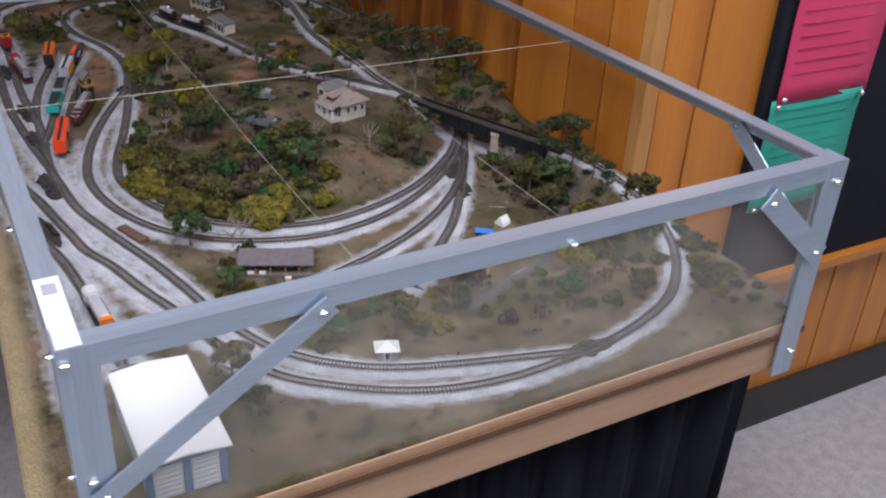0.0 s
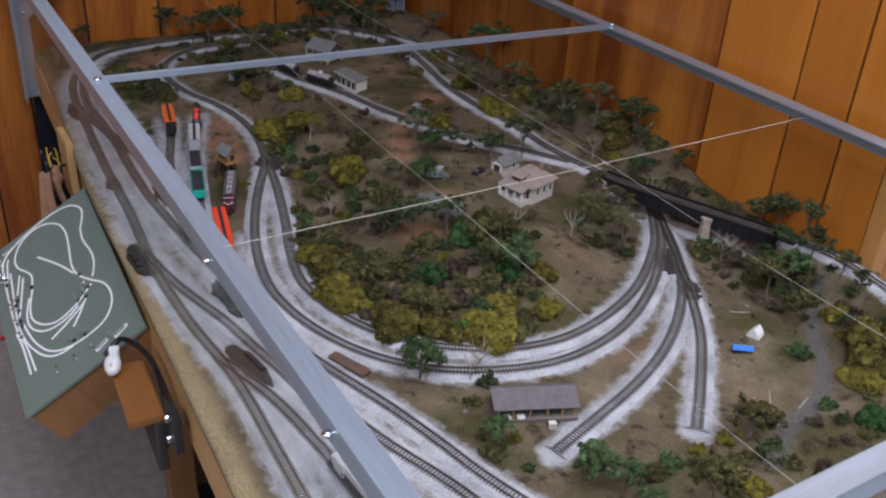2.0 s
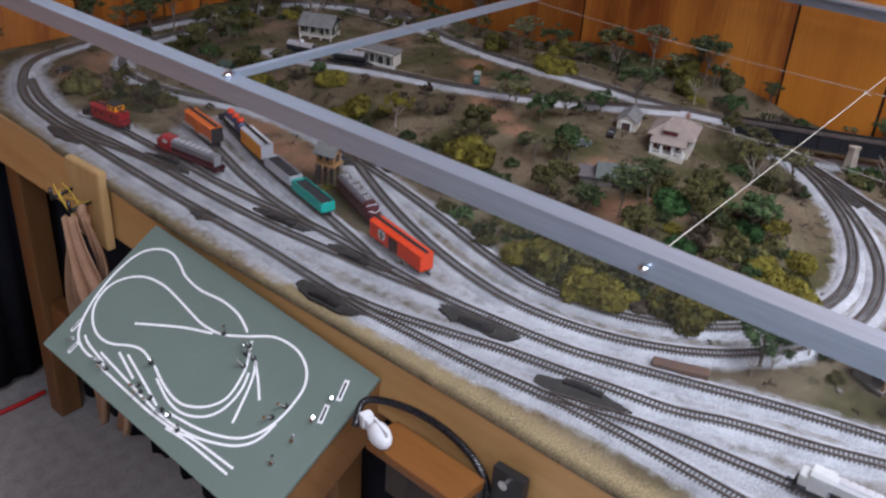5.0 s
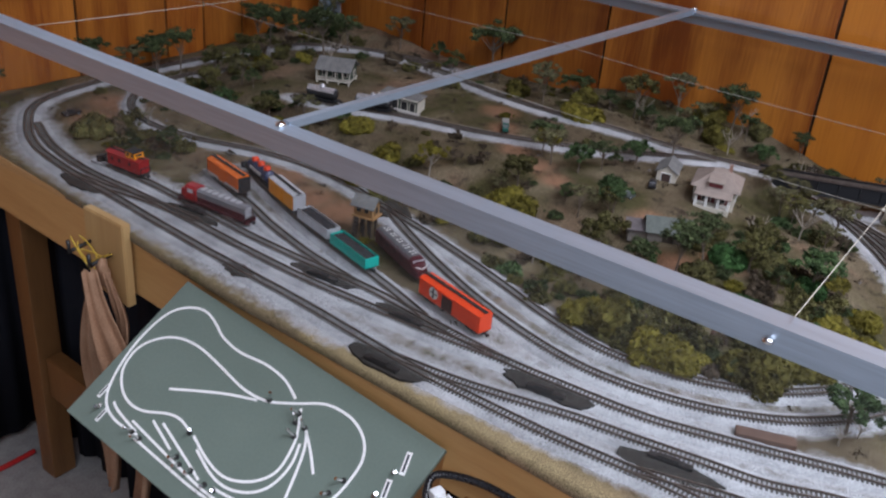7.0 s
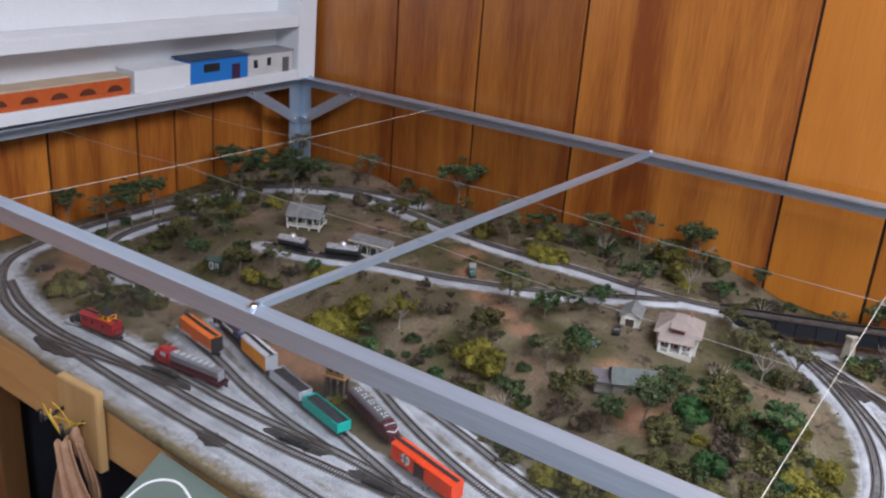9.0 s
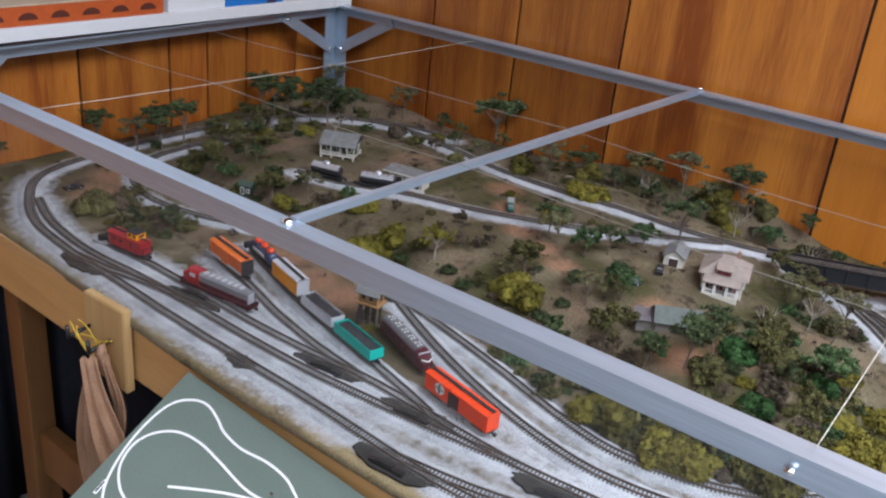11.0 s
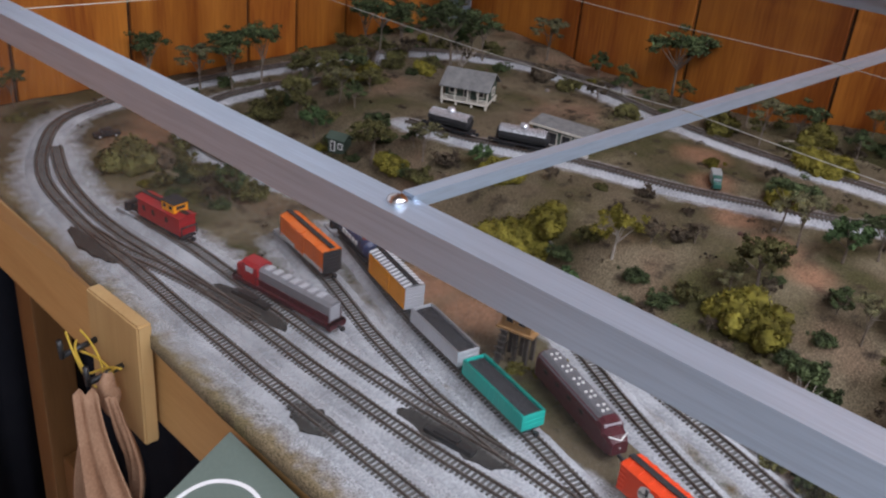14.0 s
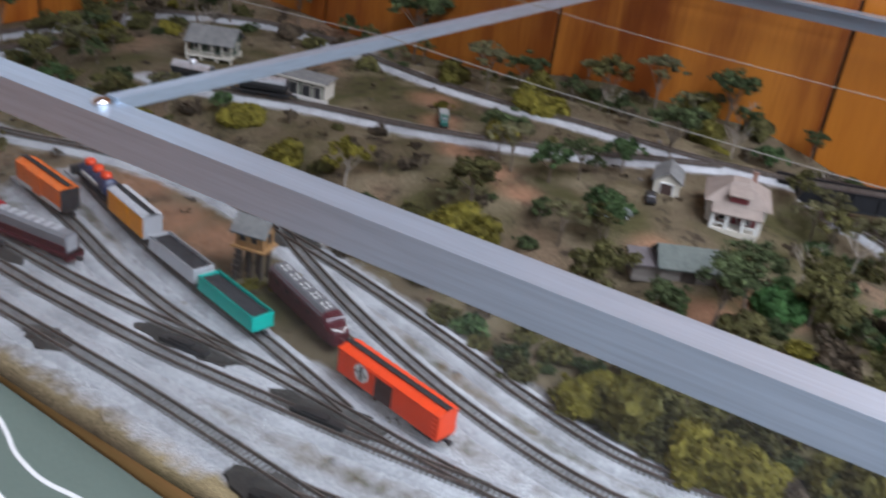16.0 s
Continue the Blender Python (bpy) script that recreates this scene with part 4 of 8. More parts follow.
def running_gear(ob, length, wheelbase=0.011):
    for sx in (-1, 1):
        c = sx * (length / 2 - 0.016)
        bm = boxes((c - 0.009, -0.0058, 0.0012, c + 0.009, -0.0046, 0.0046), (c - 0.009, 0.0046, 0.0012, c + 0.009, 0.0058, 0.0046), (c - 0.002, -0.005, 0.002, c + 0.002, 0.005, 0.0052))
        truck = part("bogie", bm, SOOT, ob)
        for d in (-wheelbase / 2, wheelbase / 2):
            bm = bmesh.new()
            for y in (-0.0042, 0.0042):
                tube(bm, (c + d, y - 0.0006, 0.0027), (c + d, y + 0.0006, 0.0027), 0.0027, sides=12)
            tube(bm, (c + d, -0.0042, 0.0027), (c + d, 0.0042, 0.0027), 0.0007, sides=6)
            part("wheelset", bm, WHEEL, truck)
        part("coupler", boxes((sx * (length / 2 + 0.002) - 0.0035, -0.0011, 0.0036, sx * (length / 2 + 0.002) + 0.0035, 0.0011, 0.0056), (sx * (length / 2 + 0.005) - 0.0014, -0.0018, 0.0028, sx * (length / 2 + 0.005) + 0.0014, 0.0018, 0.006), bevel=0.0004), SOOT, ob)


def vehicle(name, a, b, z, label, group="freight cars in the yard", category="model train car"):
    """A vehicle whose ends stand at plan points a and b; its x runs from a to b."""
    turn = math.degrees(math.atan2(b[1] - a[1], b[0] - a[0]))
    ob = thing(name, (a[0] + b[0]) / 2, (a[1] + b[1]) / 2, z, turn, label, category, group)
    return ob, math.dist(a, b)


def rounded_roof(w, z, rise, n=7):
    return [(-w / 2 + w * k / n, z + rise * math.sin(math.pi * k / n)) for k in range(n + 1)]


def boxcar(a, b, z, side, roof, ends, label, ribs=13, walk_mat=None, rib_mat=None, doors=True, door_mat=None, w=0.0185, h=0.0205):
    ob, n = vehicle("box_car", a, b, z, label)
    n -= 0.010
    lo = 0.0065
    part("underframe", boxes((-n / 2, -0.006, 0.0045, n / 2, 0.006, lo)), SOOT, ob)
    part("body", boxes((-n / 2, -w / 2, lo, n / 2, w / 2, lo + h), bevel=0.0004), side, ob)
    for sx in (-1, 1):
        rows = [(sx * n / 2 - 0.0006, -w / 2 + 0.0008, lo + 0.002 + k * 0.0035, sx * n / 2 + 0.0006, w / 2 - 0.0008, lo + 0.0038 + k * 0.0035) for k in range(6)]
        part("ribbed_end", boxes((sx * n / 2 - 0.0003, -w / 2, lo, sx * n / 2 + 0.0003, w / 2, lo + h), *rows, bevel=0.0003), ends, ob)
    bm = bmesh.new()
    prism(bm, rounded_roof(w + 0.001, lo + h, 0.0022) + [(0, lo + h - 0.0003)], -n / 2 - 0.0005, n / 2 + 0.0005)
    part("roof", bm, roof, ob)
    for k in range(ribs):
        x = -n / 2 + n * (k + 0.5) / ribs
        bm = bmesh.new()
        prism(bm, [(y, zz + 0.0007) for y, zz in rounded_roof(w + 0.0012, lo + h, 0.0022)], x - 0.0010, x + 0.0010)
        part("roof_rib", bm, rib_mat or roof, ob)
    part("roof_walk", boxes((-n / 2 - 0.001, -0.0024, lo + h + 0.0030, n / 2 + 0.001, 0.0024, lo + h + 0.0037)), walk_mat or SOOT, ob, "dark running board")
    if doors:
        for sy in (-1, 1):
            y = sy * (w / 2 + 0.0004)
            part("sliding_door", boxes((-0.011, y - 0.0005, lo + 0.001, 0.006, y + 0.0005, lo + h - 0.002), (-0.0105, y - 0.0008, lo + 0.007, 0.0055, y + 0.0008, lo + 0.0078), (-0.0105, y - 0.0008, lo + 0.014, 0.0055, y + 0.0008, lo + 0.0148), bevel=0.0002), door_mat or side, ob)
            part("door_track", boxes((-0.024, y - 0.0006, lo + h - 0.002, 0.0065, y + 0.0006, lo + h - 0.0012)), side, ob)
    for sx in (-1, 1):
        for sy in (-1, 1):
            x, y = sx * (n / 2 - 0.0035), sy * (w / 2 + 0.0006)
            part("ladder", boxes(*[(x - 0.0022, y - 0.0003, lo + 0.002 + k * 0.0038, x + 0.0022, y + 0.0003, lo + 0.0025 + k * 0.0038) for k in range(5)]), side, ob)
    running_gear(ob, n)
    return ob, n, lo, h, w


ORANGE_RED = paint("orange_red_paint", (0.80, 0.065, 0.012), 0.35)
ORANGE = paint("orange_paint", (0.80, 0.16, 0.010), 0.35)
YELLOW = paint("yellow_paint", (0.90, 0.34, 0.004), 0.45)
TEAL = paint("teal_paint", (0.015, 0.45, 0.37), 0.35)
MAROON = paint("maroon_paint", (0.075, 0.012, 0.018), 0.4)
RED = paint("red_paint", (0.33, 0.011, 0.015), 0.4)
NAVY = paint("navy_paint", (0.025, 0.035, 0.09), 0.4)
TOPZ = GROUND + 0.0055


def on_track(key, y):
    line, z = LINES[key]
    i = int(np.abs(line[:, 1] - y).argmin())
    return tuple(line[i])


# orange-red box car standing on the bare ground, with a black and white round emblem
car, n, lo, h, w = boxcar((0.138, 0.952), (0.1125, 0.842), GROUND + 0.003, ORANGE_RED, ORANGE_RED, ORANGE_RED, "orange-red box car with black roof walk, standing off the rails", 11, door_mat=paint("dark_door", (0.05, 0.02, 0.015)))
for sy in (-1, 1):
    y = sy * (w / 2 + 0.0003)
    bm = bmesh.new()
    tube(bm, (-0.026, y - 0.0004, lo + 0.012), (-0.026, y + 0.0004, lo + 0.012), 0.0072, sides=24)
    badge = part("emblem", bm, WHITE_MARK, car, "round white emblem with a black cross")
    part("emblem_cross", boxes((-0.0273, y - 0.0006, lo + 0.0058, -0.0247, y + 0.0006, lo + 0.0182), (-0.0322, y - 0.00065, lo + 0.0108, -0.0198, y + 0.00065, lo + 0.0132)), SOOT, badge)
    part("emblem_bar", boxes((-0.0312, y - 0.0008, lo + 0.0117, -0.0208, y + 0.0008, lo + 0.0123)), WHITE_MARK, badge, "white bar too small to read")

boxcar(on_track("GONDOLA", 1.262), on_track("GONDOLA", 1.184), TOPZ, YELLOW, paint("grey_car_roof", (0.20, 0.20, 0.21), 0.5), SILVER, "yellow box car with silver ribbed roof and ends", 13, rib_mat=paint("pale_rib", (0.80, 0.80, 0.82), 0.4))
car, n, lo, h, w = boxcar(on_track("REEFER", 1.362), on_track("REEFER", 1.276), TOPZ, ORANGE, ORANGE, SOOT, "orange refrigerator car with black ends", 3)
for sy in (-1, 1):
    part("lower_panel", boxes((-n / 2 + 0.001, sy * (w / 2 + 0.0003) - 0.0004, lo, n / 2 - 0.001, sy * (w / 2 + 0.0003) + 0.0004, lo + 0.0035)), SILVER, car, "grey lower panel")


def gondola(a, b, z, mat, label, h=0.0130, w=0.0185):
    ob, n = vehicle("gondola_car", a, b, z, label)
    n -= 0.009
    lo = 0.006
    part("underframe", boxes((-n / 2, -0.006, 0.0042, n / 2, 0.006, lo)), SOOT, ob)
    part("floor_plate", boxes((-n / 2, -w / 2, lo, n / 2, w / 2, lo + 0.001)), mat, ob)
    for sy in (-1, 1):
        y = sy * w / 2
        ribs = [(-n / 2 + n * k / 13 - 0.0005, y - 0.0008, lo, -n / 2 + n * k / 13 + 0.0005, y + 0.0008, lo + h) for k in range(14)]
        part("side_wall", boxes((-n / 2, y - 0.0005, lo, n / 2, y + 0.0005, lo + h), (-n / 2, y - 0.0010, lo + h - 0.001, n / 2, y + 0.0010, lo + h), *ribs), mat, ob)
    for sx in (-1, 1):
        x = sx * n / 2
        part("end_wall", boxes((x - 0.0005, -w / 2, lo, x + 0.0005, w / 2, lo + h), *[(x - 0.0009, -w / 2, lo + 0.003 + k * 0.0040, x + 0.0009, w / 2, lo + 0.004 + k * 0.0040) for k in range(3)]), mat, ob)
    bm = bmesh.new()
    box(bm, -n / 2 + 0.001, -w / 2 + 0.001, lo + 0.001, n / 2 - 0.001, w / 2 - 0.001, lo + h - 0.0022)
    bmesh.ops.subdivide_edges(bm, edges=bm.edges, cuts=7, use_grid_fill=True)
    for v in bm.verts:
        if v.co.z > lo + h - 0.003:
            v.co.z += 0.0009 * noise.noise(v.co * 400)
    part("coal_load", bm, COAL, ob, "heaped black coal")
    running_gear(ob, n)


gondola(on_track("GONDOLA", 1.182), on_track("GONDOLA", 1.102), TOPZ, SILVER, "silver gondola car filled with coal")
gondola(on_track("GONDOLA", 1.100), on_track("GONDOLA", 1.020), TOPZ, TEAL, "bright teal gondola car filled with coal")


def tank_car(a, b, z, mat, dome_mat, label, domes=1, group="freight cars in the yard", marks=False, r=0.0088, top=None):
    ob, n = vehicle("tank_car", a, b, z, label, group)
    n -= 0.008
    part("underframe", boxes((-n / 2, -0.0075, 0.0045, n / 2, 0.0075, 0.0062), bevel=0.0003), SOOT, ob)
    bm = bmesh.new()
    c = 0.0062 + r
    m = n / 2 - 0.003
    tube(bm, (-m + 0.003, 0, c), (m - 0.003, 0, c), r, sides=20)
    tube(bm, (m - 0.003, 0, c), (m, 0, c), r, r * 0.55, sides=20)
    tube(bm, (-m + 0.003, 0, c), (-m, 0, c), r, r * 0.55, sides=20)
    part("tank", bm, mat, ob, smooth=False)
    if top:
        bm = bmesh.new()
        arc = [radians(22 + 136 * q / 14) for q in range(15)]
        prism(bm, [((r + 0.0005) * math.cos(q), c + (r + 0.0005) * math.sin(q)) for q in arc] + [((r - 0.001) * math.cos(q), c + (r - 0.001) * math.sin(q)) for q in arc[::-1]], -m * 0.90, m * 0.90)
        part("tank_top", bm, top, ob, "bright silver upper half of the tank")
    for k in range(domes):
        x = 0 if domes == 1 else -0.018 + 0.036 * k / (domes - 1)
        bm = bmesh.new()
        tube(bm, (x, 0, c + r * 0.8), (x, 0, c + r + 0.0034), 0.0050, sides=14)
        ball(bm, (x, 0, c + r + 0.0034), 0.0050, 0.35, 2)
        part("dome", bm, dome_mat, ob, smooth=True)
    for sy in (-1, 1):
        bm = bmesh.new()
        tube(bm, (-m, sy * (r + 0.0015), c), (m, sy * (r + 0.0015), c), 0.0003, sides=5)
        part("handrail", bm, SOOT, ob)
        if marks:
            part("text_bar", boxes(*[(-0.018 + 0.007 * k, sy * (r - 0.0002) - 0.0006, c - 0.001, -0.0135 + 0.007 * k, sy * (r - 0.0002) + 0.0006, c + 0.003) for k in range(5)]), WHITE_MARK, ob, "white lettering too small to read")
    for x in (-m * 0.6, m * 0.6):
        bm = bmesh.new()
        tube(bm, (x - 0.0007, 0, c), (x + 0.0007, 0, c), r + 0.0003, sides=20)
        part("tank_band", bm, SOOT, ob)
    running_gear(ob, n)


tank_car(on_track("GONDOLA", 1.338), on_track("GONDOLA", 1.264), TOPZ, NAVY, ORANGE_RED, "dark blue tank car with three orange domes", 3, marks=True)
CHROME = paint("chrome_tank", (0.60, 0.61, 0.64), 0.26, 0.65, amount=0.3)
for y0, y1 in ((1.425, 1.362), (1.345, 1.283)):
    tank_car(on_track("STATION", y0), on_track("STATION", y1), GROUND + 0.042 + 0.0055, SOOT, CHROME, "black tank car with a bright silver tank top at the station", 1, "tank cars at the station", top=CHROME)

# caboose
ob, n = vehicle("caboose", (0.0805, 1.485), (0.087, 1.408), TOPZ, "dark red caboose with black roof and yellow striped cupola", "freight cars in the yard")
n -= 0.006
part("underframe", boxes((-n / 2, -0.007, 0.0045, n / 2, 0.007, 0.0065)), SOOT, ob)
part("body", boxes((-n / 2 + 0.006, -0.0092, 0.0065, n / 2 - 0.003, 0.0092, 0.0245), bevel=0.0005), RED, ob)
bm = bmesh.new()
prism(bm, rounded_roof(0.0200, 0.0243, 0.0026) + [(0, 0.024)], -n / 2 + 0.003, n / 2 - 0.001)
part("roof", bm, RED, ob)
part("roof_walk", boxes((-n / 2 + 0.003, -0.0022, 0.0270, n / 2 - 0.001, 0.0022, 0.0276)), SOOT, ob)
cup = part("cupola", boxes((0.006, -0.0080, 0.0255, 0.024, 0.0080, 0.0345), bevel=0.0005), YELLOW, ob, "yellow cupola")
part("cupola_roof", boxes((0.005, -0.0088, 0.0345, 0.025, 0.0088, 0.0357), bevel=0.0004), SOOT, cup)
for y in (-0.0082, 0.0082):
    for x in (0.0105, 0.0195):
        part("cupola_window", boxes((x - 0.0022, y - 0.0002, 0.0290, x + 0.0022, y + 0.0002, 0.0325)), SOOT, cup)
part("cupola_window", boxes((0.0238, -0.005, 0.029, 0.0243, 0.005, 0.0325)), SOOT, cup)
for x in (-0.020, -0.006, 0.014):
    for y in (-0.0094, 0.0094):
        part("window", boxes((x - 0.002, y - 0.0002, 0.0145, x + 0.002, y + 0.0002, 0.0195)), SOOT, ob)
part("end_rail", boxes((n / 2 - 0.0012, -0.009, 0.0065, n / 2 - 0.0004, -0.008, 0.016), (n / 2 - 0.0012, 0.008, 0.0065, n / 2 - 0.0004, 0.009, 0.016), (n / 2 - 0.0012, -0.009, 0.0145, n / 2 - 0.0004, 0.009, 0.0155)), SOOT, ob)
running_gear(ob, n)
# buffer stop behind the caboose
stop = thing("buffer_stop", 0.0785, 1.503, GROUND + 0.002, 96, "small black track bumper on a grey base", "buffer stop", "buffer stops")
part("base", boxes((-0.016, -0.009, 0, 0.012, 0.009, 0.003), bevel=0.0008), BALLAST, stop)
part("bumper", boxes((-0.004, -0.007, 0.003, 0.002, 0.007, 0.012), (-0.009, -0.002, 0.003, -0.004, 0.002, 0.010), bevel=0.0008), SOOT, stop)
copy_thing(stop, pose(0.174, 1.372, GROUND + 0.002, 0, 0, 80))
copy_thing(stop, pose(0.223, 1.352, GROUND + 0.002, 0, 0, 72))


def hood_engine(a, b, z, body, nose, roof, label, frame_mat):
    """A road switcher: cab at the first end, long hood behind, walkways with rails."""
    ob, n = vehicle("diesel_engine", a, b, z, label, "engines", "model locomotive")
    part("side_sill", boxes((-n / 2 + 0.031, -0.0068, 0.0086, n / 2 - 0.0042, 0.0068, 0.0145)), frame_mat, ob)
    part("frame", boxes((-n / 2, -0.0095, 0.0055, n / 2, 0.0095, 0.0085), (-n / 2, -0.0095, 0.003, -n / 2 + 0.004, 0.0095, 0.0085), (n / 2 - 0.004, -0.0095, 0.003, n / 2, 0.0095, 0.0085), bevel=0.0005), frame_mat, ob)
    bm = bmesh.new()
    prism(bm, [(-0.0066, 0.0085), (-0.0066, 0.0228), (-0.004, 0.0255), (0.004, 0.0255), (0.0066, 0.0228), (0.0066, 0.0085)], -n / 2 + 0.030, n / 2 - 0.004)
    hood = part("long_hood", bm, body, ob)
    for k in range(7):
        x = -n / 2 + 0.038 + k * (n - 0.052) / 6.5
        part("roof_vent", boxes((x - 0.0028, -0.0045, 0.0254, x + 0.0028, 0.0045, 0.0264), bevel=0.0003), roof, hood)
    part("grille", boxes(*[(n / 2 - 0.0043, -0.0052, 0.0105 + 0.0027 * k, n / 2 - 0.0035, 0.0052, 0.0119 + 0.0027 * k) for k in range(5)]), roof, hood)
    bm = bmesh.new()
    prism(bm, [(-0.0088, 0.0085), (-0.0088, 0.0245), (-0.0055, 0.0275), (0.0055, 0.0275), (0.0088, 0.0245), (0.0088, 0.0085)], -n / 2 + 0.012, -n / 2 + 0.031)
    cab = part("cab", bm, nose, ob)
    for y in (-0.009, 0.009):
        part("cab_window", boxes((-n / 2 + 0.017, y - 0.0003, 0.0185, -n / 2 + 0.026, y + 0.0003, 0.0235)), SILVER, cab)
    bm = boxes((-n / 2 + 0.003, -0.0075, 0.0085, -n / 2 + 0.0125, 0.0075, 0.0205), bevel=0.003)
    part("short_hood", bm, nose, ob)
    for sy in (-1, 1):
        rail = [(-n / 2 + 0.030 + k * (n - 0.036) / 8 - 0.0003, sy * 0.0092 - 0.0003, 0.0085, -n / 2 + 0.030 + k * (n - 0.036) / 8 + 0.0003, sy * 0.0092 + 0.0003, 0.0165) for k in range(9)]
        part("handrail", boxes((-n / 2 + 0.030, sy * 0.0092 - 0.0003, 0.0160, n / 2 - 0.006, sy * 0.0092 + 0.0003, 0.0166), *rail), frame_mat, ob)
    part("fuel_tank", boxes((-0.014, -0.0075, 0.0018, 0.014, 0.0075, 0.0055), bevel=0.001), SOOT, ob)
    running_gear(ob, n, 0.012)
    return ob, n


hood_engine((0.0975, 1.332), (0.108, 1.214), GROUND + 0.003, paint("worn_silver", (0.30, 0.30, 0.32), 0.35, 0.5), RED, paint("bright_silver", (0.62, 0.63, 0.66), 0.3, 0.5), "red and silver diesel engine parked off the rails", MAROON)
ob, n = hood_engine((0.0805, 0.394), (0.0872, 0.296), TOPZ, paint("white_hood", (0.6, 0.6, 0.6), 0.4), paint("white_cab", (0.62, 0.62, 0.6), 0.4), SILVER, "white diesel switcher with orange and black end on the front siding", SOOT)
part("end_panel", boxes((n / 2 - 0.012, -0.0072, 0.0087, n / 2 - 0.0035, 0.0072, 0.0258), bevel=0.0012), ORANGE, ob, "orange end panel")

# maroon cab unit with chrome roof and nose stripes
ob, n = vehicle("diesel_engine", (0.199, 1.066), (0.158, 0.966), GROUND + 0.003, "maroon streamlined diesel engine with worn silver roof", "engines", "model locomotive")
section = [(-0.0098, 0.0055), (-0.0098, 0.020), (-0.0085, 0.0235), (-0.005, 0.026), (0.005, 0.026), (0.0085, 0.0235), (0.0098, 0.020), (0.0098, 0.0055)]
bm = bmesh.new()
prism(bm, section, -n / 2 + 0.003, n / 2 - 0.020)
part("body", bm, MAROON, ob)
bm = bmesh.new()
shrink = [(0, 1.0, 1.0), (0.006, 0.99, 0.93), (0.0075, 0.97, 0.74), (0.014, 0.86, 0.66), (0.0185, 0.66, 0.52)]
rings = [[bm.verts.new((n / 2 - 0.020 + dx, y * sy, 0.0055 + (z - 0.0055) * sz)) for y, z in section] for dx, sy, sz in shrink]
for ra, rb in zip(rings, rings[1:]):
    for k in range(len(section) - 1):
        bm.faces.new((ra[k], rb[k], rb[k + 1], ra[k + 1]))
bm.faces.new(rings[-1])
bmesh.ops.holes_fill(bm, edges=[e for e in bm.edges if e.is_boundary])
nose = part("nose", bm, MAROON, ob)
bm = bmesh.new()
for s in (-1, 1):
    bar(bm, (n / 2 - 0.0135, s * 0.0088, 0.0175), (n / 2 - 0.0015, 0, 0.0105), 0.0009, 0.0012)
part("nose_stripe", bm, WHITE_MARK, nose, "white V-shaped stripes")
part("windscreen", boxes((n / 2 - 0.0148, -0.0072, 0.0195, n / 2 - 0.0130, 0.0072, 0.0235), bevel=0.0006), SILVER, nose, "silver windscreen frame")
bm = bmesh.new()
prism(bm, [(-0.0093, 0.0226), (-0.0052, 0.0264), (0.0052, 0.0264), (0.0093, 0.0226)], -n / 2 + 0.004, n / 2 - 0.0205)
roof = part("roof_panel", bm, paint("grey_roof", (0.13, 0.13, 0.14), 0.5), ob)
for k in range(5):
    x = -n / 2 + 0.014 + k * 0.0165
    bm = bmesh.new()
    for dx, dy in ((-0.003, -0.002), (0.003, 0.002), (0.0035, -0.0022), (-0.0025, 0.0024)):
        tube(bm, (x + dx, dy, 0.026), (x + dx, dy, 0.0273), 0.0012, sides=10)
    part("roof_fan", bm, WHITE_MARK, roof, "worn white fan caps")
for sy in (-1, 1):
    for k in range(4):
        x = -n / 2 + 0.018 + k * 0.017
        part("porthole", boxes((x - 0.0025, sy * 0.0099 - 0.0002, 0.0155, x + 0.0025, sy * 0.0099 + 0.0002, 0.0185)), SOOT, ob)
bm = bmesh.new()
for sy in (-1, 1):
    bar(bm, (n / 2 - 0.0060, sy * 0.0078, 0.0190), (n / 2 - 0.0022, 0, 0.0168), 0.0010, 0.0008)
part("nose_stripe", bm, WHITE_MARK, nose, "white chevron on the nose")
running_gear(ob, n, 0.012)

# ---- model buildings and road vehicles ----
def gable(bm, x0, x1, y0, y1, z, rise, over=0.003, thick=0.0014, index=0):
    """A two-pitch roof with its ridge along x."""
    yc = (y0 + y1) / 2
    sl = rise / ((y1 - y0) / 2)
    e0, e1, ze = y0 - over, y1 + over, z - sl * over
    prism(bm, [(e0, ze), (yc, z + rise), (e1, ze), (e1, ze + thick), (yc, z + rise + thick), (e0, ze + thick)], x0 - over, x1 + over, index)


def gable_wall(bm, x0, x1, y0, y1, z, rise):
    prism(bm, [(y0, -0.004), (y1, -0.004), (y1, z), ((y0 + y1) / 2, z + rise), (y0, z)], x0, x1)


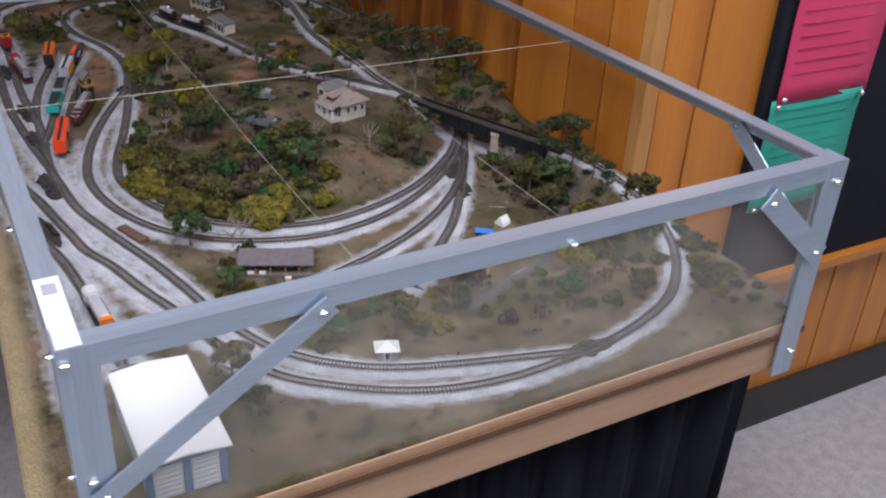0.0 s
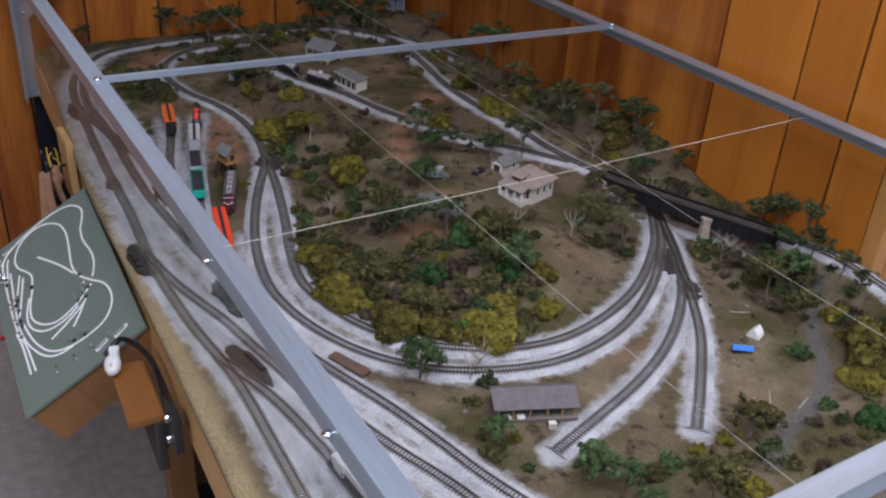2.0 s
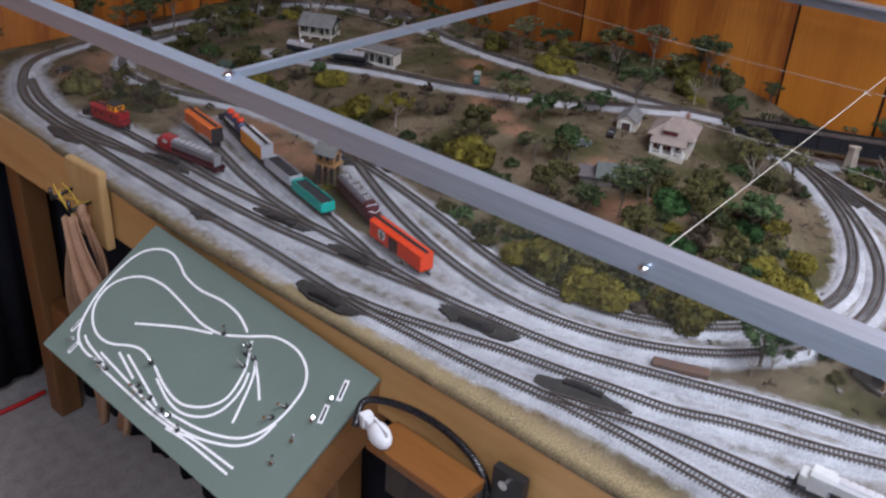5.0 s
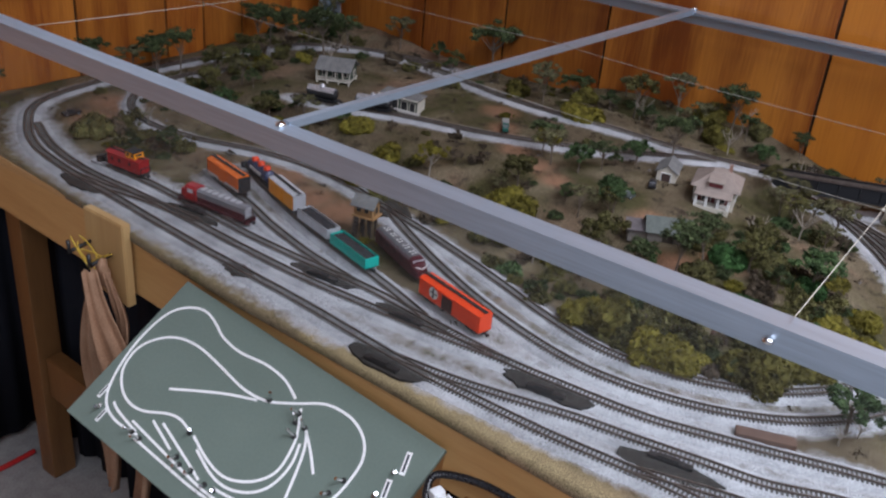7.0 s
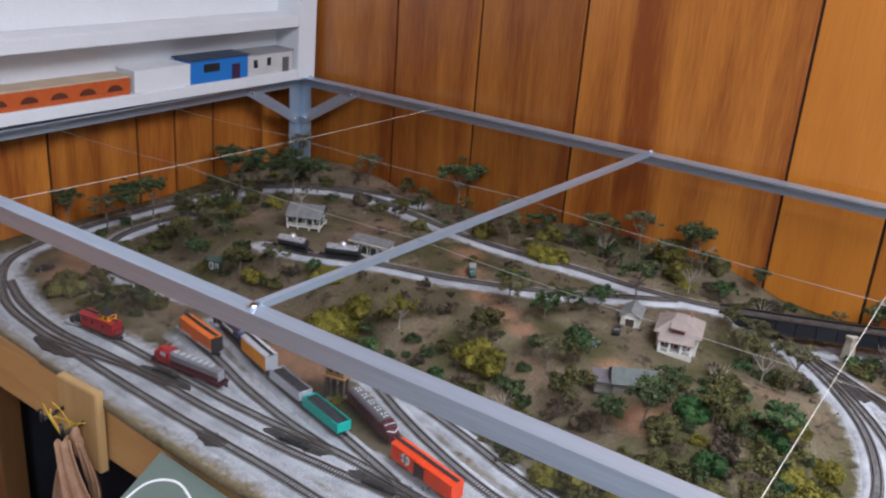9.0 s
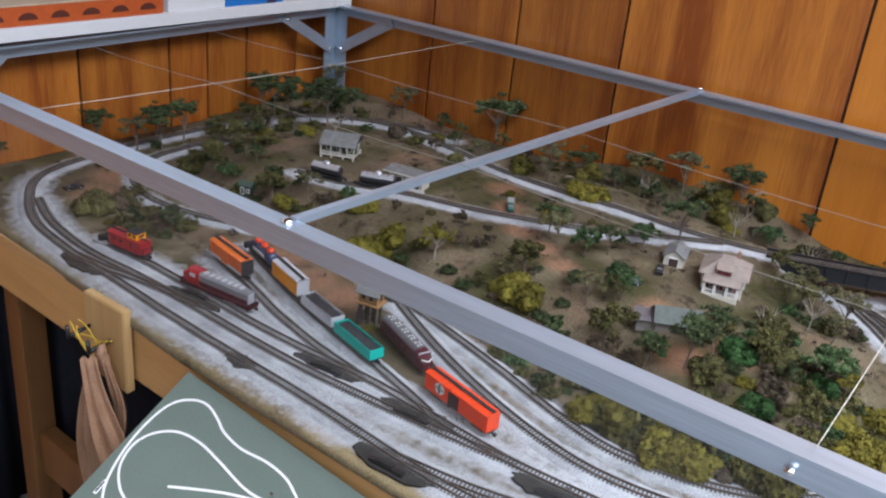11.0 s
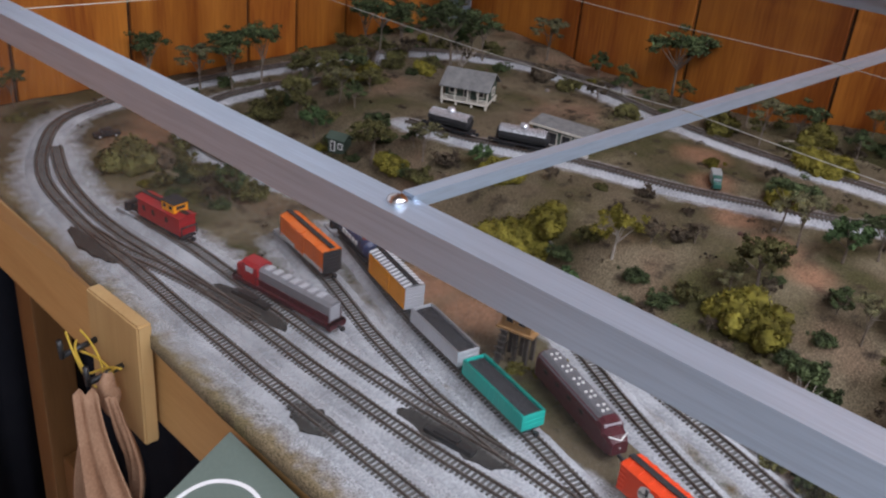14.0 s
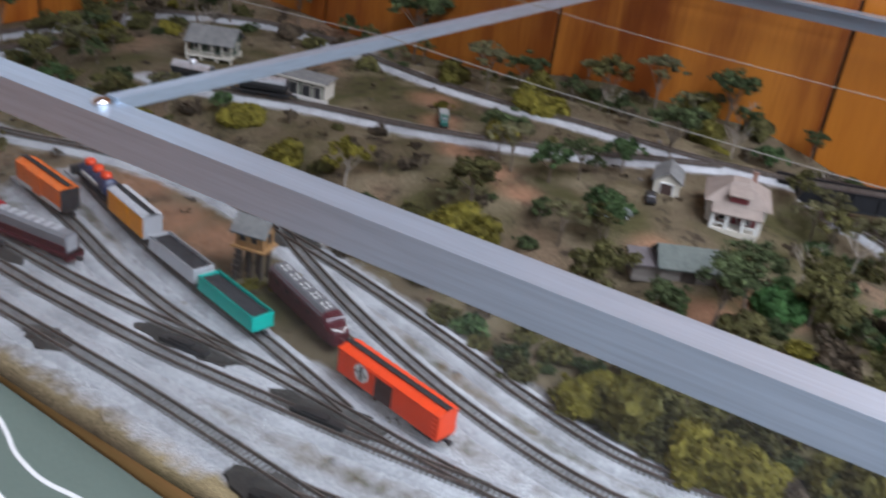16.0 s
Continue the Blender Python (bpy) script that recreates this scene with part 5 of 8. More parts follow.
def opening(ob, x, y, z, w, h, wall="y-", name="window", mat=None, frame=None):
    """A framed window or door on a wall that looks along y or x."""
    d = 0.0008
    if wall[0] == "y":
        s = -1 if wall[1] == "-" else 1
        rows = (x - w / 2, y - d, z, x + w / 2, y + d, z + h)
        fr = [(x - w / 2 - 0.001, y - d * 1.6, z - 0.001, x - w / 2, y + d * 1.6, z + h + 0.001), (x + w / 2, y - d * 1.6, z - 0.001, x + w / 2 + 0.001, y + d * 1.6, z + h + 0.001), (x - w / 2, y - d * 1.6, z + h, x + w / 2, y + d * 1.6, z + h + 0.001), (x - w / 2, y - d * 1.6, z - 0.001, x + w / 2, y + d * 1.6, z)]
    else:
        rows = (x - d, y - w / 2, z, x + d, y + w / 2, z + h)
        fr = [(x - d * 1.6, y - w / 2 - 0.001, z - 0.001, x + d * 1.6, y - w / 2, z + h + 0.001), (x - d * 1.6, y + w / 2, z - 0.001, x + d * 1.6, y + w / 2 + 0.001, z + h + 0.001), (x - d * 1.6, y - w / 2, z + h, x + d * 1.6, y + w / 2, z + h + 0.001), (x - d * 1.6, y - w / 2, z - 0.001, x + d * 1.6, y + w / 2, z)]
    win = part(name, boxes(rows), mat or SOOT, ob)
    part("frame", boxes(*fr), frame or WHITE_MARK, win)


def posts(ob, rows, mat, r=0.0011):
    for x, y, z0, z1 in rows:
        part("post", boxes((x - r, y - r, z0, x + r, y + r, z1)), mat, ob)


CREAM = paint("cream_siding", (0.60, 0.56, 0.48), 0.7)
GREY_SHINGLE = surface("grey_shingle", (0.13, 0.13, 0.13), 0.9, other=(0.24, 0.24, 0.23), scale=120, fine=900, amount=0.8, bump=0.6, depth=0.0006, spec=0.2)
PURPLE_SHINGLE = surface("purple_grey_shingle", (0.115, 0.10, 0.105), 0.9, other=(0.17, 0.155, 0.155), scale=90, fine=900, amount=0.7, bump=0.5, depth=0.0006, spec=0.2)
BEIGE_SHINGLE = surface("beige_shingle", (0.32, 0.265, 0.23), 0.9, other=(0.21, 0.17, 0.15), scale=90, fine=900, amount=0.7, bump=0.5, depth=0.0006, spec=0.2)
GREEN_PAINT = paint("dark_green_siding", (0.05, 0.075, 0.055), 0.7)
TAN_WOOD = wood("model_tan_wood", (0.45, 0.26, 0.10), (0.26, 0.13, 0.05), scale=60, axis="X", rough=0.7)
DARK_WOOD = wood("model_dark_wood", (0.06, 0.045, 0.035), (0.02, 0.016, 0.014), scale=60, axis="Z", rough=0.8)
GREY_WOOD = wood("model_grey_wood", (0.20, 0.18, 0.16), (0.10, 0.085, 0.075), scale=60, axis="X", rough=0.8)
RED_TRIM = paint("dull_red_trim", (0.16, 0.03, 0.035), 0.6)


def building(name, x, y, turn, label, dz=0.0):
    return thing(name, x, y, land(x, y) + dz, turn, label, "model building", "buildings of the layout")


# yard tower on stilts
t = building("yard_tower", 0.204, 1.096, -78, "small brown wooden yard tower standing on black stilts", 0.009)
for x in (-0.010, 0.0, 0.010):
    for y in (-0.007, 0.007):
        part("stilt", boxes((x - 0.0016, y - 0.0016, -0.013, x + 0.0016, y + 0.0016, 0.0215)), DARK_WOOD, t)
bm = bmesh.new()
for x in (-0.010, 0.0):
    bar(bm, (x, -0.0088, 0.003), (x + 0.010, -0.0088, 0.019), 0.0012, 0.0012)
part("cross_brace", bm, DARK_WOOD, t)
part("deck", boxes((-0.0165, -0.012, 0.0215, 0.0165, 0.012, 0.0232)), TAN_WOOD, t)
bm = bmesh.new()
gable_wall(bm, -0.0130, 0.0130, -0.0095, 0.0095, 0.0395, 0.008)
for v in bm.verts:
    v.co.z = max(v.co.z, 0.0232)
cabin = part("cabin", bm, TAN_WOOD, t)
for x, w in ((-0.006, 0.006), (0.005, 0.006)):
    opening(t, x, -0.0095, 0.029, w, 0.007, "y-", frame=TAN_WOOD)
opening(t, 0.0130, 0, 0.027, 0.007, 0.010, "x+", frame=TAN_WOOD)
bm = bmesh.new()
gable(bm, -0.0130, 0.0130, -0.0095, 0.0095, 0.0395, 0.0085, 0.004)
part("roof", bm, GREY_SHINGLE, t)
bm = bmesh.new()
bar(bm, (-0.008, -0.0215, -0.006), (-0.008, -0.0125, 0.022), 0.005, 0.0012)
for k in range(5):
    bar(bm, (-0.0115, -0.0217 + 0.002 * k, 0.005 + 0.0042 * k), (-0.0045, -0.0217 + 0.002 * k, 0.005 + 0.0042 * k), 0.0022, 0.0008)
part("stairs", bm, DARK_WOOD, t, "dark wooden stairs")

# depot beside the loop tracks
d = building("depot", 0.322, 0.374, -23, "long low depot with purple-grey roof and posted porch", 0.002)
d.matrix_basis = d.matrix_basis @ Matrix.Diagonal((0.88, 0.85, 0.88, 1))
bm = bmesh.new()
gable_wall(bm, -0.052, 0.052, -0.004, 0.022, 0.018, 0.008)
part("wall", bm, GREY_WOOD, d)
bm = bmesh.new()
prism(bm, [(-0.024, 0.0170), (0.009, 0.0285), (0.029, 0.0165), (0.029, 0.018), (0.009, 0.030), (-0.024, 0.0185)], -0.057, 0.057)
part("roof", bm, PURPLE_SHINGLE, d)
part("platform", boxes((-0.056, -0.025, -0.003, 0.056, -0.004, 0.002), bevel=0.0005), GREY_WOOD, d)
posts(d, [(x, -0.021, 0.002, 0.0178) for x in (-0.050, -0.030, -0.008, 0.015, 0.035, 0.050)], TAN_WOOD)
for x in (-0.036, -0.018, 0.022, 0.040):
    opening(d, x, -0.0042, 0.006, 0.006, 0.008, "y-")
opening(d, 0.003, -0.0042, 0.002, 0.008, 0.013, "y-", "door", TAN_WOOD)
for x, y, mat_ in ((-0.020, -0.020, WHITE_MARK), (-0.038, -0.019, WHITE_MARK), (0.020, -0.034, CREAM)):
    crate = thing("crate", *(d.matrix_basis @ Vector((x, y, 0))).xy, land(*(d.matrix_basis @ Vector((x, y, 0))).xy), -20, "small pale freight crate by the depot", "crate", "crates")
    part("body", boxes((-0.004, -0.003, 0, 0.004, 0.003, 0.006), bevel=0.0004), mat_, crate)
    part("lid", boxes((-0.0044, -0.0034, 0.006, 0.0044, 0.0034, 0.007), bevel=0.0002), mat_, crate)

# small hut near the end of the layout
t = building("hut", 0.378, 0.135, -20, "tiny hut with a white hipped roof and grey walls", 0.001)
part("wall", boxes((-0.0125, -0.010, -0.003, 0.0125, 0.010, 0.013)), paint("grey_hut", (0.32, 0.31, 0.30), 0.7), t)
bm = bmesh.new()
tube(bm, (0, 0, 0.013), (0, 0, 0.021), 0.0195, 0.003, sides=4)
bmesh.ops.rotate(bm, cent=(0, 0, 0), matrix=Matrix.Rotation(radians(45), 3, "Z"), verts=bm.verts)
bmesh.ops.scale(bm, vec=(1.1, 0.9, 1), verts=bm.verts)
part("roof", bm, WHITE_MARK, t)
opening(t, 0.0, -0.0101, 0.002, 0.006, 0.009, "y-", "door", SOOT)

# white shed with blue posts at the near corner
t = thing("engine_shed", 0.108, 0.090, GROUND, 0, "white metal shed with blue frame in the near corner", "model building", "buildings of the layout")
SKY = paint("blue_frame", (0.10, 0.22, 0.38), 0.5)
part("wall", boxes((-0.038, -0.072, -0.003, 0.038, 0.074, 0.046)), paint("pale_panel", (0.50, 0.52, 0.53), 0.5), t)
bm = bmesh.new()
prism(bm, [(-0.044, 0.0465), (0.0, 0.0505), (0.0405, 0.0465), (0.0405, 0.0485), (0.0, 0.0525), (-0.044, 0.0485)], -0.080, 0.080)
bmesh.ops.rotate(bm, cent=(0, 0, 0), matrix=Matrix.Rotation(radians(90), 3, "Z"), verts=bm.verts)
part("roof", bm, paint("white_metal_roof", (0.85, 0.85, 0.84), 0.4, amount=0.2), t, "bright white roof")
for x in (-0.0375, -0.001, 0.0345):
    part("post", boxes((x - 0.002, -0.0745, -0.002, x + 0.005, -0.0715, 0.047)), SKY, t)
part("beam", boxes((-0.040, -0.0748, 0.041, 0.040, -0.0715, 0.0465)), SKY, t)
for x0, x1 in ((-0.032, -0.004), (0.005, 0.032)):
    part("gate_panel", boxes((x0, -0.0738, 0.0, x1, -0.0718, 0.040), *[(x0 + 0.001, -0.0743, 0.003 + k * 0.006, x1 - 0.001, -0.0735, 0.0045 + k * 0.006) for k in range(6)]), WHITE_PAINT, t)
for y in (-0.05, -0.015, 0.02, 0.055):
    part("side_post", boxes((0.0378, y - 0.002, -0.002, 0.0395, y + 0.002, 0.046)), SKY, t)

# two-storey house with porch, red dormer and beige roof
t = building("house", 0.589, 0.781, -75, "white two-storey house with beige roof and pillared porch", 0.0)
part("wall", boxes((-0.028, -0.022, -0.005, 0.028, 0.030, 0.026)), CREAM, t)
bm = bmesh.new()
tube(bm, (0, 0.004, 0.026), (0, 0.004, 0.043), 0.0475, 0.012, sides=4)
bmesh.ops.rotate(bm, cent=(0, 0.004, 0), matrix=Matrix.Rotation(radians(45), 3, "Z"), verts=bm.verts)
part("roof", bm, BEIGE_SHINGLE, t)
bm = bmesh.new()
prism(bm, [(-0.044, 0.0195), (-0.020, 0.027), (-0.020, 0.0285), (-0.044, 0.021)], -0.025, 0.025)
part("porch_roof", bm, BEIGE_SHINGLE, t)
dm = part("dormer", boxes((-0.009, -0.028, 0.029, 0.009, -0.010, 0.036)), RED_TRIM, t, "dull red dormer")
bm = bmesh.new()
prism(bm, [(-0.031, 0.0355), (-0.008, 0.0395), (-0.008, 0.0405), (-0.031, 0.0368)], -0.0115, 0.0115)
part("dormer_roof", bm, BEIGE_SHINGLE, dm)
part("porch_floor", boxes((-0.024, -0.042, -0.005, 0.024, -0.022, 0.004), bevel=0.0005), CREAM, t)
posts(t, [(-0.022, -0.040, 0.004, 0.0205), (-0.008, -0.040, 0.004, 0.0205), (0.008, -0.040, 0.004, 0.0205), (0.022, -0.040, 0.004, 0.0205)], WHITE_MARK, 0.0018)
part("porch_rail", boxes((-0.022, -0.0405, 0.008, -0.008, -0.0395, 0.0095), (0.008, -0.0405, 0.008, 0.022, -0.0395, 0.0095)), WHITE_MARK, t)
part("porch_wall", boxes((-0.022, -0.0225, 0.004, 0.022, -0.0218, 0.018)), RED_TRIM, t)
opening(t, -0.012, -0.0228, 0.007, 0.007, 0.009, "y-")
opening(t, 0.012, -0.0228, 0.007, 0.007, 0.009, "y-")
opening(t, 0.0, -0.0228, 0.004, 0.006, 0.013, "y-", "door", RED_TRIM)
for y in (-0.010, 0.006, 0.021):
    opening(t, 0.0282, y, 0.010, 0.006, 0.010, "x+")
    opening(t, -0.0282, y, 0.010, 0.006, 0.010, "x-")
part("chimney", boxes((0.010, 0.012, 0.034, 0.015, 0.017, 0.050)), paint("chimney_brick", (0.30, 0.17, 0.13), 0.8), t)

sh = building("hut", 0.478, 0.888, -60, "small open shed with a pale tin roof under a tree", 0.0)
part("wall", boxes((-0.011, -0.006, -0.004, 0.011, 0.007, 0.010), bevel=0.0004), DARK_WOOD, sh)
bm = bmesh.new()
prism(bm, [(-0.0095, 0.0098), (0.0095, 0.0135), (0.0095, 0.0145), (-0.0095, 0.0108)], -0.0135, 0.0135)
part("roof", bm, paint("pale_tin", (0.42, 0.43, 0.44), 0.5, 0.2), sh, "pale tin roof")
posts(sh, ((-0.0115, -0.008, -0.004, 0.0105), (0.0115, -0.008, -0.004, 0.0105)), DARK_WOOD)
t = building("garage", 0.598, 0.858, -75, "small white garage with grey roof and dark door")
bm = bmesh.new()
gable_wall(bm, -0.020, 0.020, -0.0135, 0.0135, 0.016, 0.009)
bmesh.ops.rotate(bm, cent=(0, 0, 0), matrix=Matrix.Rotation(radians(90), 3, "Z"), verts=bm.verts)
part("wall", bm, CREAM, t)
bm = bmesh.new()
gable(bm, -0.020, 0.020, -0.0135, 0.0135, 0.016, 0.009, 0.003)
bmesh.ops.rotate(bm, cent=(0, 0, 0), matrix=Matrix.Rotation(radians(90), 3, "Z"), verts=bm.verts)
part("roof", bm, GREY_SHINGLE, t)
opening(t, 0.0, -0.0205, 0.0, 0.013, 0.013, "y-", "garage_door", paint("brown_door", (0.06, 0.035, 0.03), 0.7))
opening(t, 0.0137, 0.004, 0.006, 0.006, 0.007, "x+")

t = building("barn", 0.440, 0.785, -60, "weathered grey-green barn with lean-to among trees")
bm = bmesh.new()
gable_wall(bm, -0.026, 0.026, -0.017, 0.017, 0.016, 0.012)
part("wall", bm, GREY_WOOD, t)
bm = bmesh.new()
gable(bm, -0.026, 0.026, -0.017, 0.017, 0.016, 0.012, 0.004)
part("roof", bm, surface("green_grey_roof", (0.075, 0.088, 0.078), 0.8, other=(0.13, 0.145, 0.132), scale=80, amount=0.7), t)
part("gable_board", boxes((0.0262, -0.008, 0.017, 0.0272, 0.008, 0.023)), WHITE_MARK, t)
part("leanto", boxes((-0.050, -0.013, -0.005, -0.026, 0.013, 0.012)), GREY_WOOD, t)
bm = bmesh.new()
prism(bm, [(-0.016, 0.0115), (0.016, 0.0145), (0.016, 0.016), (-0.016, 0.013)], -0.053, -0.026)
part("leanto_roof", bm, PURPLE_SHINGLE, t)
opening(t, 0.0, -0.0172, 0.0, 0.012, 0.012, "y-", "door", DARK_WOOD, DARK_WOOD)

# bungalow with porch beyond the station
t = building("bungalow", 0.549, 1.462, -64, "dark green bungalow with grey roof and cream porch posts")
part("wall", boxes((-0.028, -0.008, 0.006, 0.028, 0.026, 0.024)), GREEN_PAINT, t)
bm = bmesh.new()
prism(bm, [(-0.024, 0.0225), (0.006, 0.038), (0.030, 0.0225), (0.030, 0.024), (0.006, 0.0397), (-0.024, 0.024)], -0.032, 0.032)
part("roof", bm, GREY_SHINGLE, t)
bm = bmesh.new()
prism(bm, [(-0.020, 0.024), (0.006, 0.0375), (0.026, 0.024)], -0.028, 0.028)
part("gable_end", bm, GREEN_PAINT, t)
part("porch_floor", boxes((-0.030, -0.022, 0.005, 0.030, 0.026, 0.0066)), CREAM, t)
posts(t, [(x, y, -0.005, 0.005) for x in (-0.028, -0.010, 0.010, 0.028) for y in (-0.020, 0.024)], CREAM, 0.0013)
posts(t, [(x, -0.0205, 0.0066, 0.0235) for x in (-0.029, -0.012, 0.004, 0.017, 0.029)], CREAM, 0.0009)
part("porch_rail", boxes((-0.029, -0.0210, 0.0115, 0.004, -0.0202, 0.0123), (0.017, -0.0210, 0.0115, 0.029, -0.0202, 0.0123)), CREAM, t)
for x, w, nm in ((-0.018, 0.008, "window"), (0.0, 0.007, "door"), (0.017, 0.008, "window")):
    opening(t, x, -0.0082, 0.0085 if nm == "door" else 0.012, w, 0.012 if nm == "door" else 0.008, "y-", nm, frame=CREAM)
opening(t, 0.0283, 0.009, 0.012, 0.008, 0.008, "x+", frame=CREAM)

# flat-roofed station shed beside the tank cars
t = building("station_shed", 0.534, 1.303, -80, "grey freight shed with a sloping flat roof and open doors")
part("wall", boxes((-0.033, -0.012, -0.003, 0.033, 0.012, 0.0215)), GREEN_PAINT, t)
part("end_wall", boxes((0.033, -0.0122, -0.003, 0.0342, 0.0122, 0.0217)), CREAM, t)
bm = bmesh.new()
prism(bm, [(-0.0155, 0.0205), (0.0145, 0.0235), (0.0145, 0.0252), (-0.0155, 0.0222)], -0.037, 0.037)
part("roof", bm, GREY_SHINGLE, t)
part("fascia", boxes((-0.037, -0.0163, 0.0200, 0.037, -0.0155, 0.0224)), CREAM, t)
for x, w, nm in ((-0.022, 0.008, "door"), (-0.007, 0.010, "door"), (0.010, 0.011, "door"), (0.025, 0.009, "door")):
    opening(t, x, -0.0122, 0.001, w, 0.015, "y-", nm, SOOT, CREAM)
part("platform", boxes((-0.036, -0.022, -0.003, 0.040, -0.012, 0.0022), bevel=0.0005), paint("pale_platform", (0.45, 0.43, 0.40), 0.8), t)

t = building("outhouse", 0.350, 1.490, -75, "tiny dark outhouse with a white door frame")
part("wall", boxes((-0.011, -0.007, -0.003, 0.011, 0.007, 0.015)), GREEN_PAINT, t)
bm = bmesh.new()
gable(bm, -0.011, 0.011, -0.007, 0.007, 0.015, 0.005, 0.002)
part("roof", bm, GREEN_PAINT, t, "dark green roof")
opening(t, -0.004, -0.0072, 0.001, 0.004, 0.010, "y-", "door")
opening(t, 0.006, -0.0072, 0.005, 0.004, 0.005, "y-")


def motor_vehicle(name, x, y, turn, label, body, bed=None, n=0.030):
    ob = thing(name, x, y, land(x, y) + 0.001, turn, label, "model vehicle", "road vehicles")
    w = 0.0105
    if bed:
        part("bonnet", boxes((n * 0.28, -w * 0.40, 0.003, n * 0.5, w * 0.40, 0.0078), bevel=0.0012), body, ob)
        cab = part("cab", boxes((n * 0.06, -w * 0.46, 0.003, n * 0.30, w * 0.46, 0.0128), bevel=0.0012), body, ob)
        part("windscreen", boxes((n * 0.295, -w * 0.36, 0.0085, n * 0.306, w * 0.36, 0.0118)), CHROME, cab)
        part("load_bed", boxes((-n * 0.5, -w * 0.52, 0.003, n * 0.05, w * 0.52, 0.0135), bevel=0.0008), bed, ob)
    else:
        part("body", boxes((-n / 2, -w / 2, 0.002, n / 2, w / 2, 0.0060), bevel=0.0014), body, ob)
        top = part("cabin", boxes((-n * 0.22, -w * 0.42, 0.0058, n * 0.20, w * 0.42, 0.0098), bevel=0.0014), body, ob)
        part("window_band", boxes((-n * 0.225, -w * 0.36, 0.0066, n * 0.205, w * 0.36, 0.0088)), CHROME, top)
    for sx in (-0.31, 0.31):
        for sy in (-1, 1):
            bm = bmesh.new()
            tube(bm, (sx * n, sy * w * 0.36, 0.0022), (sx * n, sy * w * 0.5, 0.0022), 0.0025, sides=12)
            wh = part("wheel", bm, SOOT, ob)
            bm = bmesh.new()
            tube(bm, (sx * n, sy * w * 0.49, 0.0022), (sx * n, sy * w * 0.515, 0.0022), 0.0012, sides=8)
            part("hub", bm, SILVER, wh)


GREEN_CAB = paint("green_truck", (0.03, 0.13, 0.10), 0.35)
motor_vehicle("truck", 0.575, 1.128, -146, "dark green delivery truck with grey box body on the road", GREEN_CAB, paint("grey_van_box", (0.35, 0.37, 0.37), 0.5), 0.034)
motor_vehicle("truck", 0.475, 0.872, -40, "grey-green stake truck parked in the yard", paint("grey_truck", (0.14, 0.16, 0.15), 0.5), paint("grey_bed", (0.26, 0.29, 0.28), 0.6), 0.040)
motor_vehicle("sedan", 0.546, 0.858, 20, "small black sedan near the garage", SOOT, None, 0.026)
motor_vehicle("sedan", 0.150, 1.690, -12, "black sedan with white trim by the far curve", SOOT, None, 0.030)

# ---- bridge over the loop tracks ----
line, zz = LINES["OUTER"]
pick = [(i, p) for i, p in enumerate(line) if 0.46 < p[1] < 0.77 and p[0] > 0.70]
i0, i1 = pick[0][0], pick[-1][0]
span, spz = line[i0 : i1 + 1], zz[i0 : i1 + 1]
bridge = tagged(new("girder_bridge"), "black plate girder bridge on a tan stone pier", "bridge")
BRIDGE_BLACK = paint("bridge_black", (0.012, 0.013, 0.016), 0.5)
for name, off in (("girder", -0.0135), ("girder", 0.0135)):
    bm = bmesh.new()
    strip(bm, span, spz, [(off - 0.002, -0.017), (off - 0.002, -0.0155), (off - 0.0006, -0.0155), (off - 0.0006, 0.0045), (off - 0.002, 0.0045), (off - 0.002, 0.006), (off + 0.002, 0.006), (off + 0.002, 0.0045), (off + 0.0006, 0.0045), (off + 0.0006, -0.0155), (off + 0.002, -0.0155), (off + 0.002, -0.017), (off - 0.002, -0.017)])
    part(name, bm, BRIDGE_BLACK, bridge)
bm = bmesh.new()
strip(bm, span, spz, [(-0.0135, -0.006), (-0.0135, 0.0026), (0.0135, 0.0026), (0.0135, -0.006), (-0.0135, -0.006)])
part("deck", bm, BRIDGE_BLACK, bridge)
tang = np.gradient(span, axis=0)
for k in range(4, len(span) - 4, 5):
    x, y = span[k]
    tx, ty = tang[k] / np.hypot(*tang[k])
    for off in (-0.0150, 0.0150):
        bm = bmesh.new()
        bar(bm, (x + ty * off, y - tx * off, spz[k] - 0.0155), (x + ty * off, y - tx * off, spz[k] + 0.0045), 0.0016, 0.0016)
        part("stiffener", bm, BRIDGE_BLACK, bridge)
PIER = surface("tan_stone", (0.42, 0.36, 0.28), 0.9, other=(0.28, 0.23, 0.18), scale=90, fine=700, amount=0.8, bump=0.6, depth=0.001)
for x, y, turn, tall in ((0.7905, 0.582, 65, 0.043), (0.730, 0.742, 62, 0.026)):
    bm = bmesh.new()
    v = box(bm, -0.0050, -0.0055, -0.012, 0.0050, 0.0055, tall, bevel=0.0008)
    for w in bm.verts:
        if w.co.z < 0:
            w.co.x *= 1.7
            w.co.y *= 1.5
    box(bm, -0.0064, -0.0070, tall - 0.004, 0.0064, 0.0070, tall + 0.0005, bevel=0.0006)
    p = part("pier", bm, PIER, bridge, "tan stone pier")
    p.matrix_basis = pose(x, y, GROUND - 0.002, 0, 0, turn)

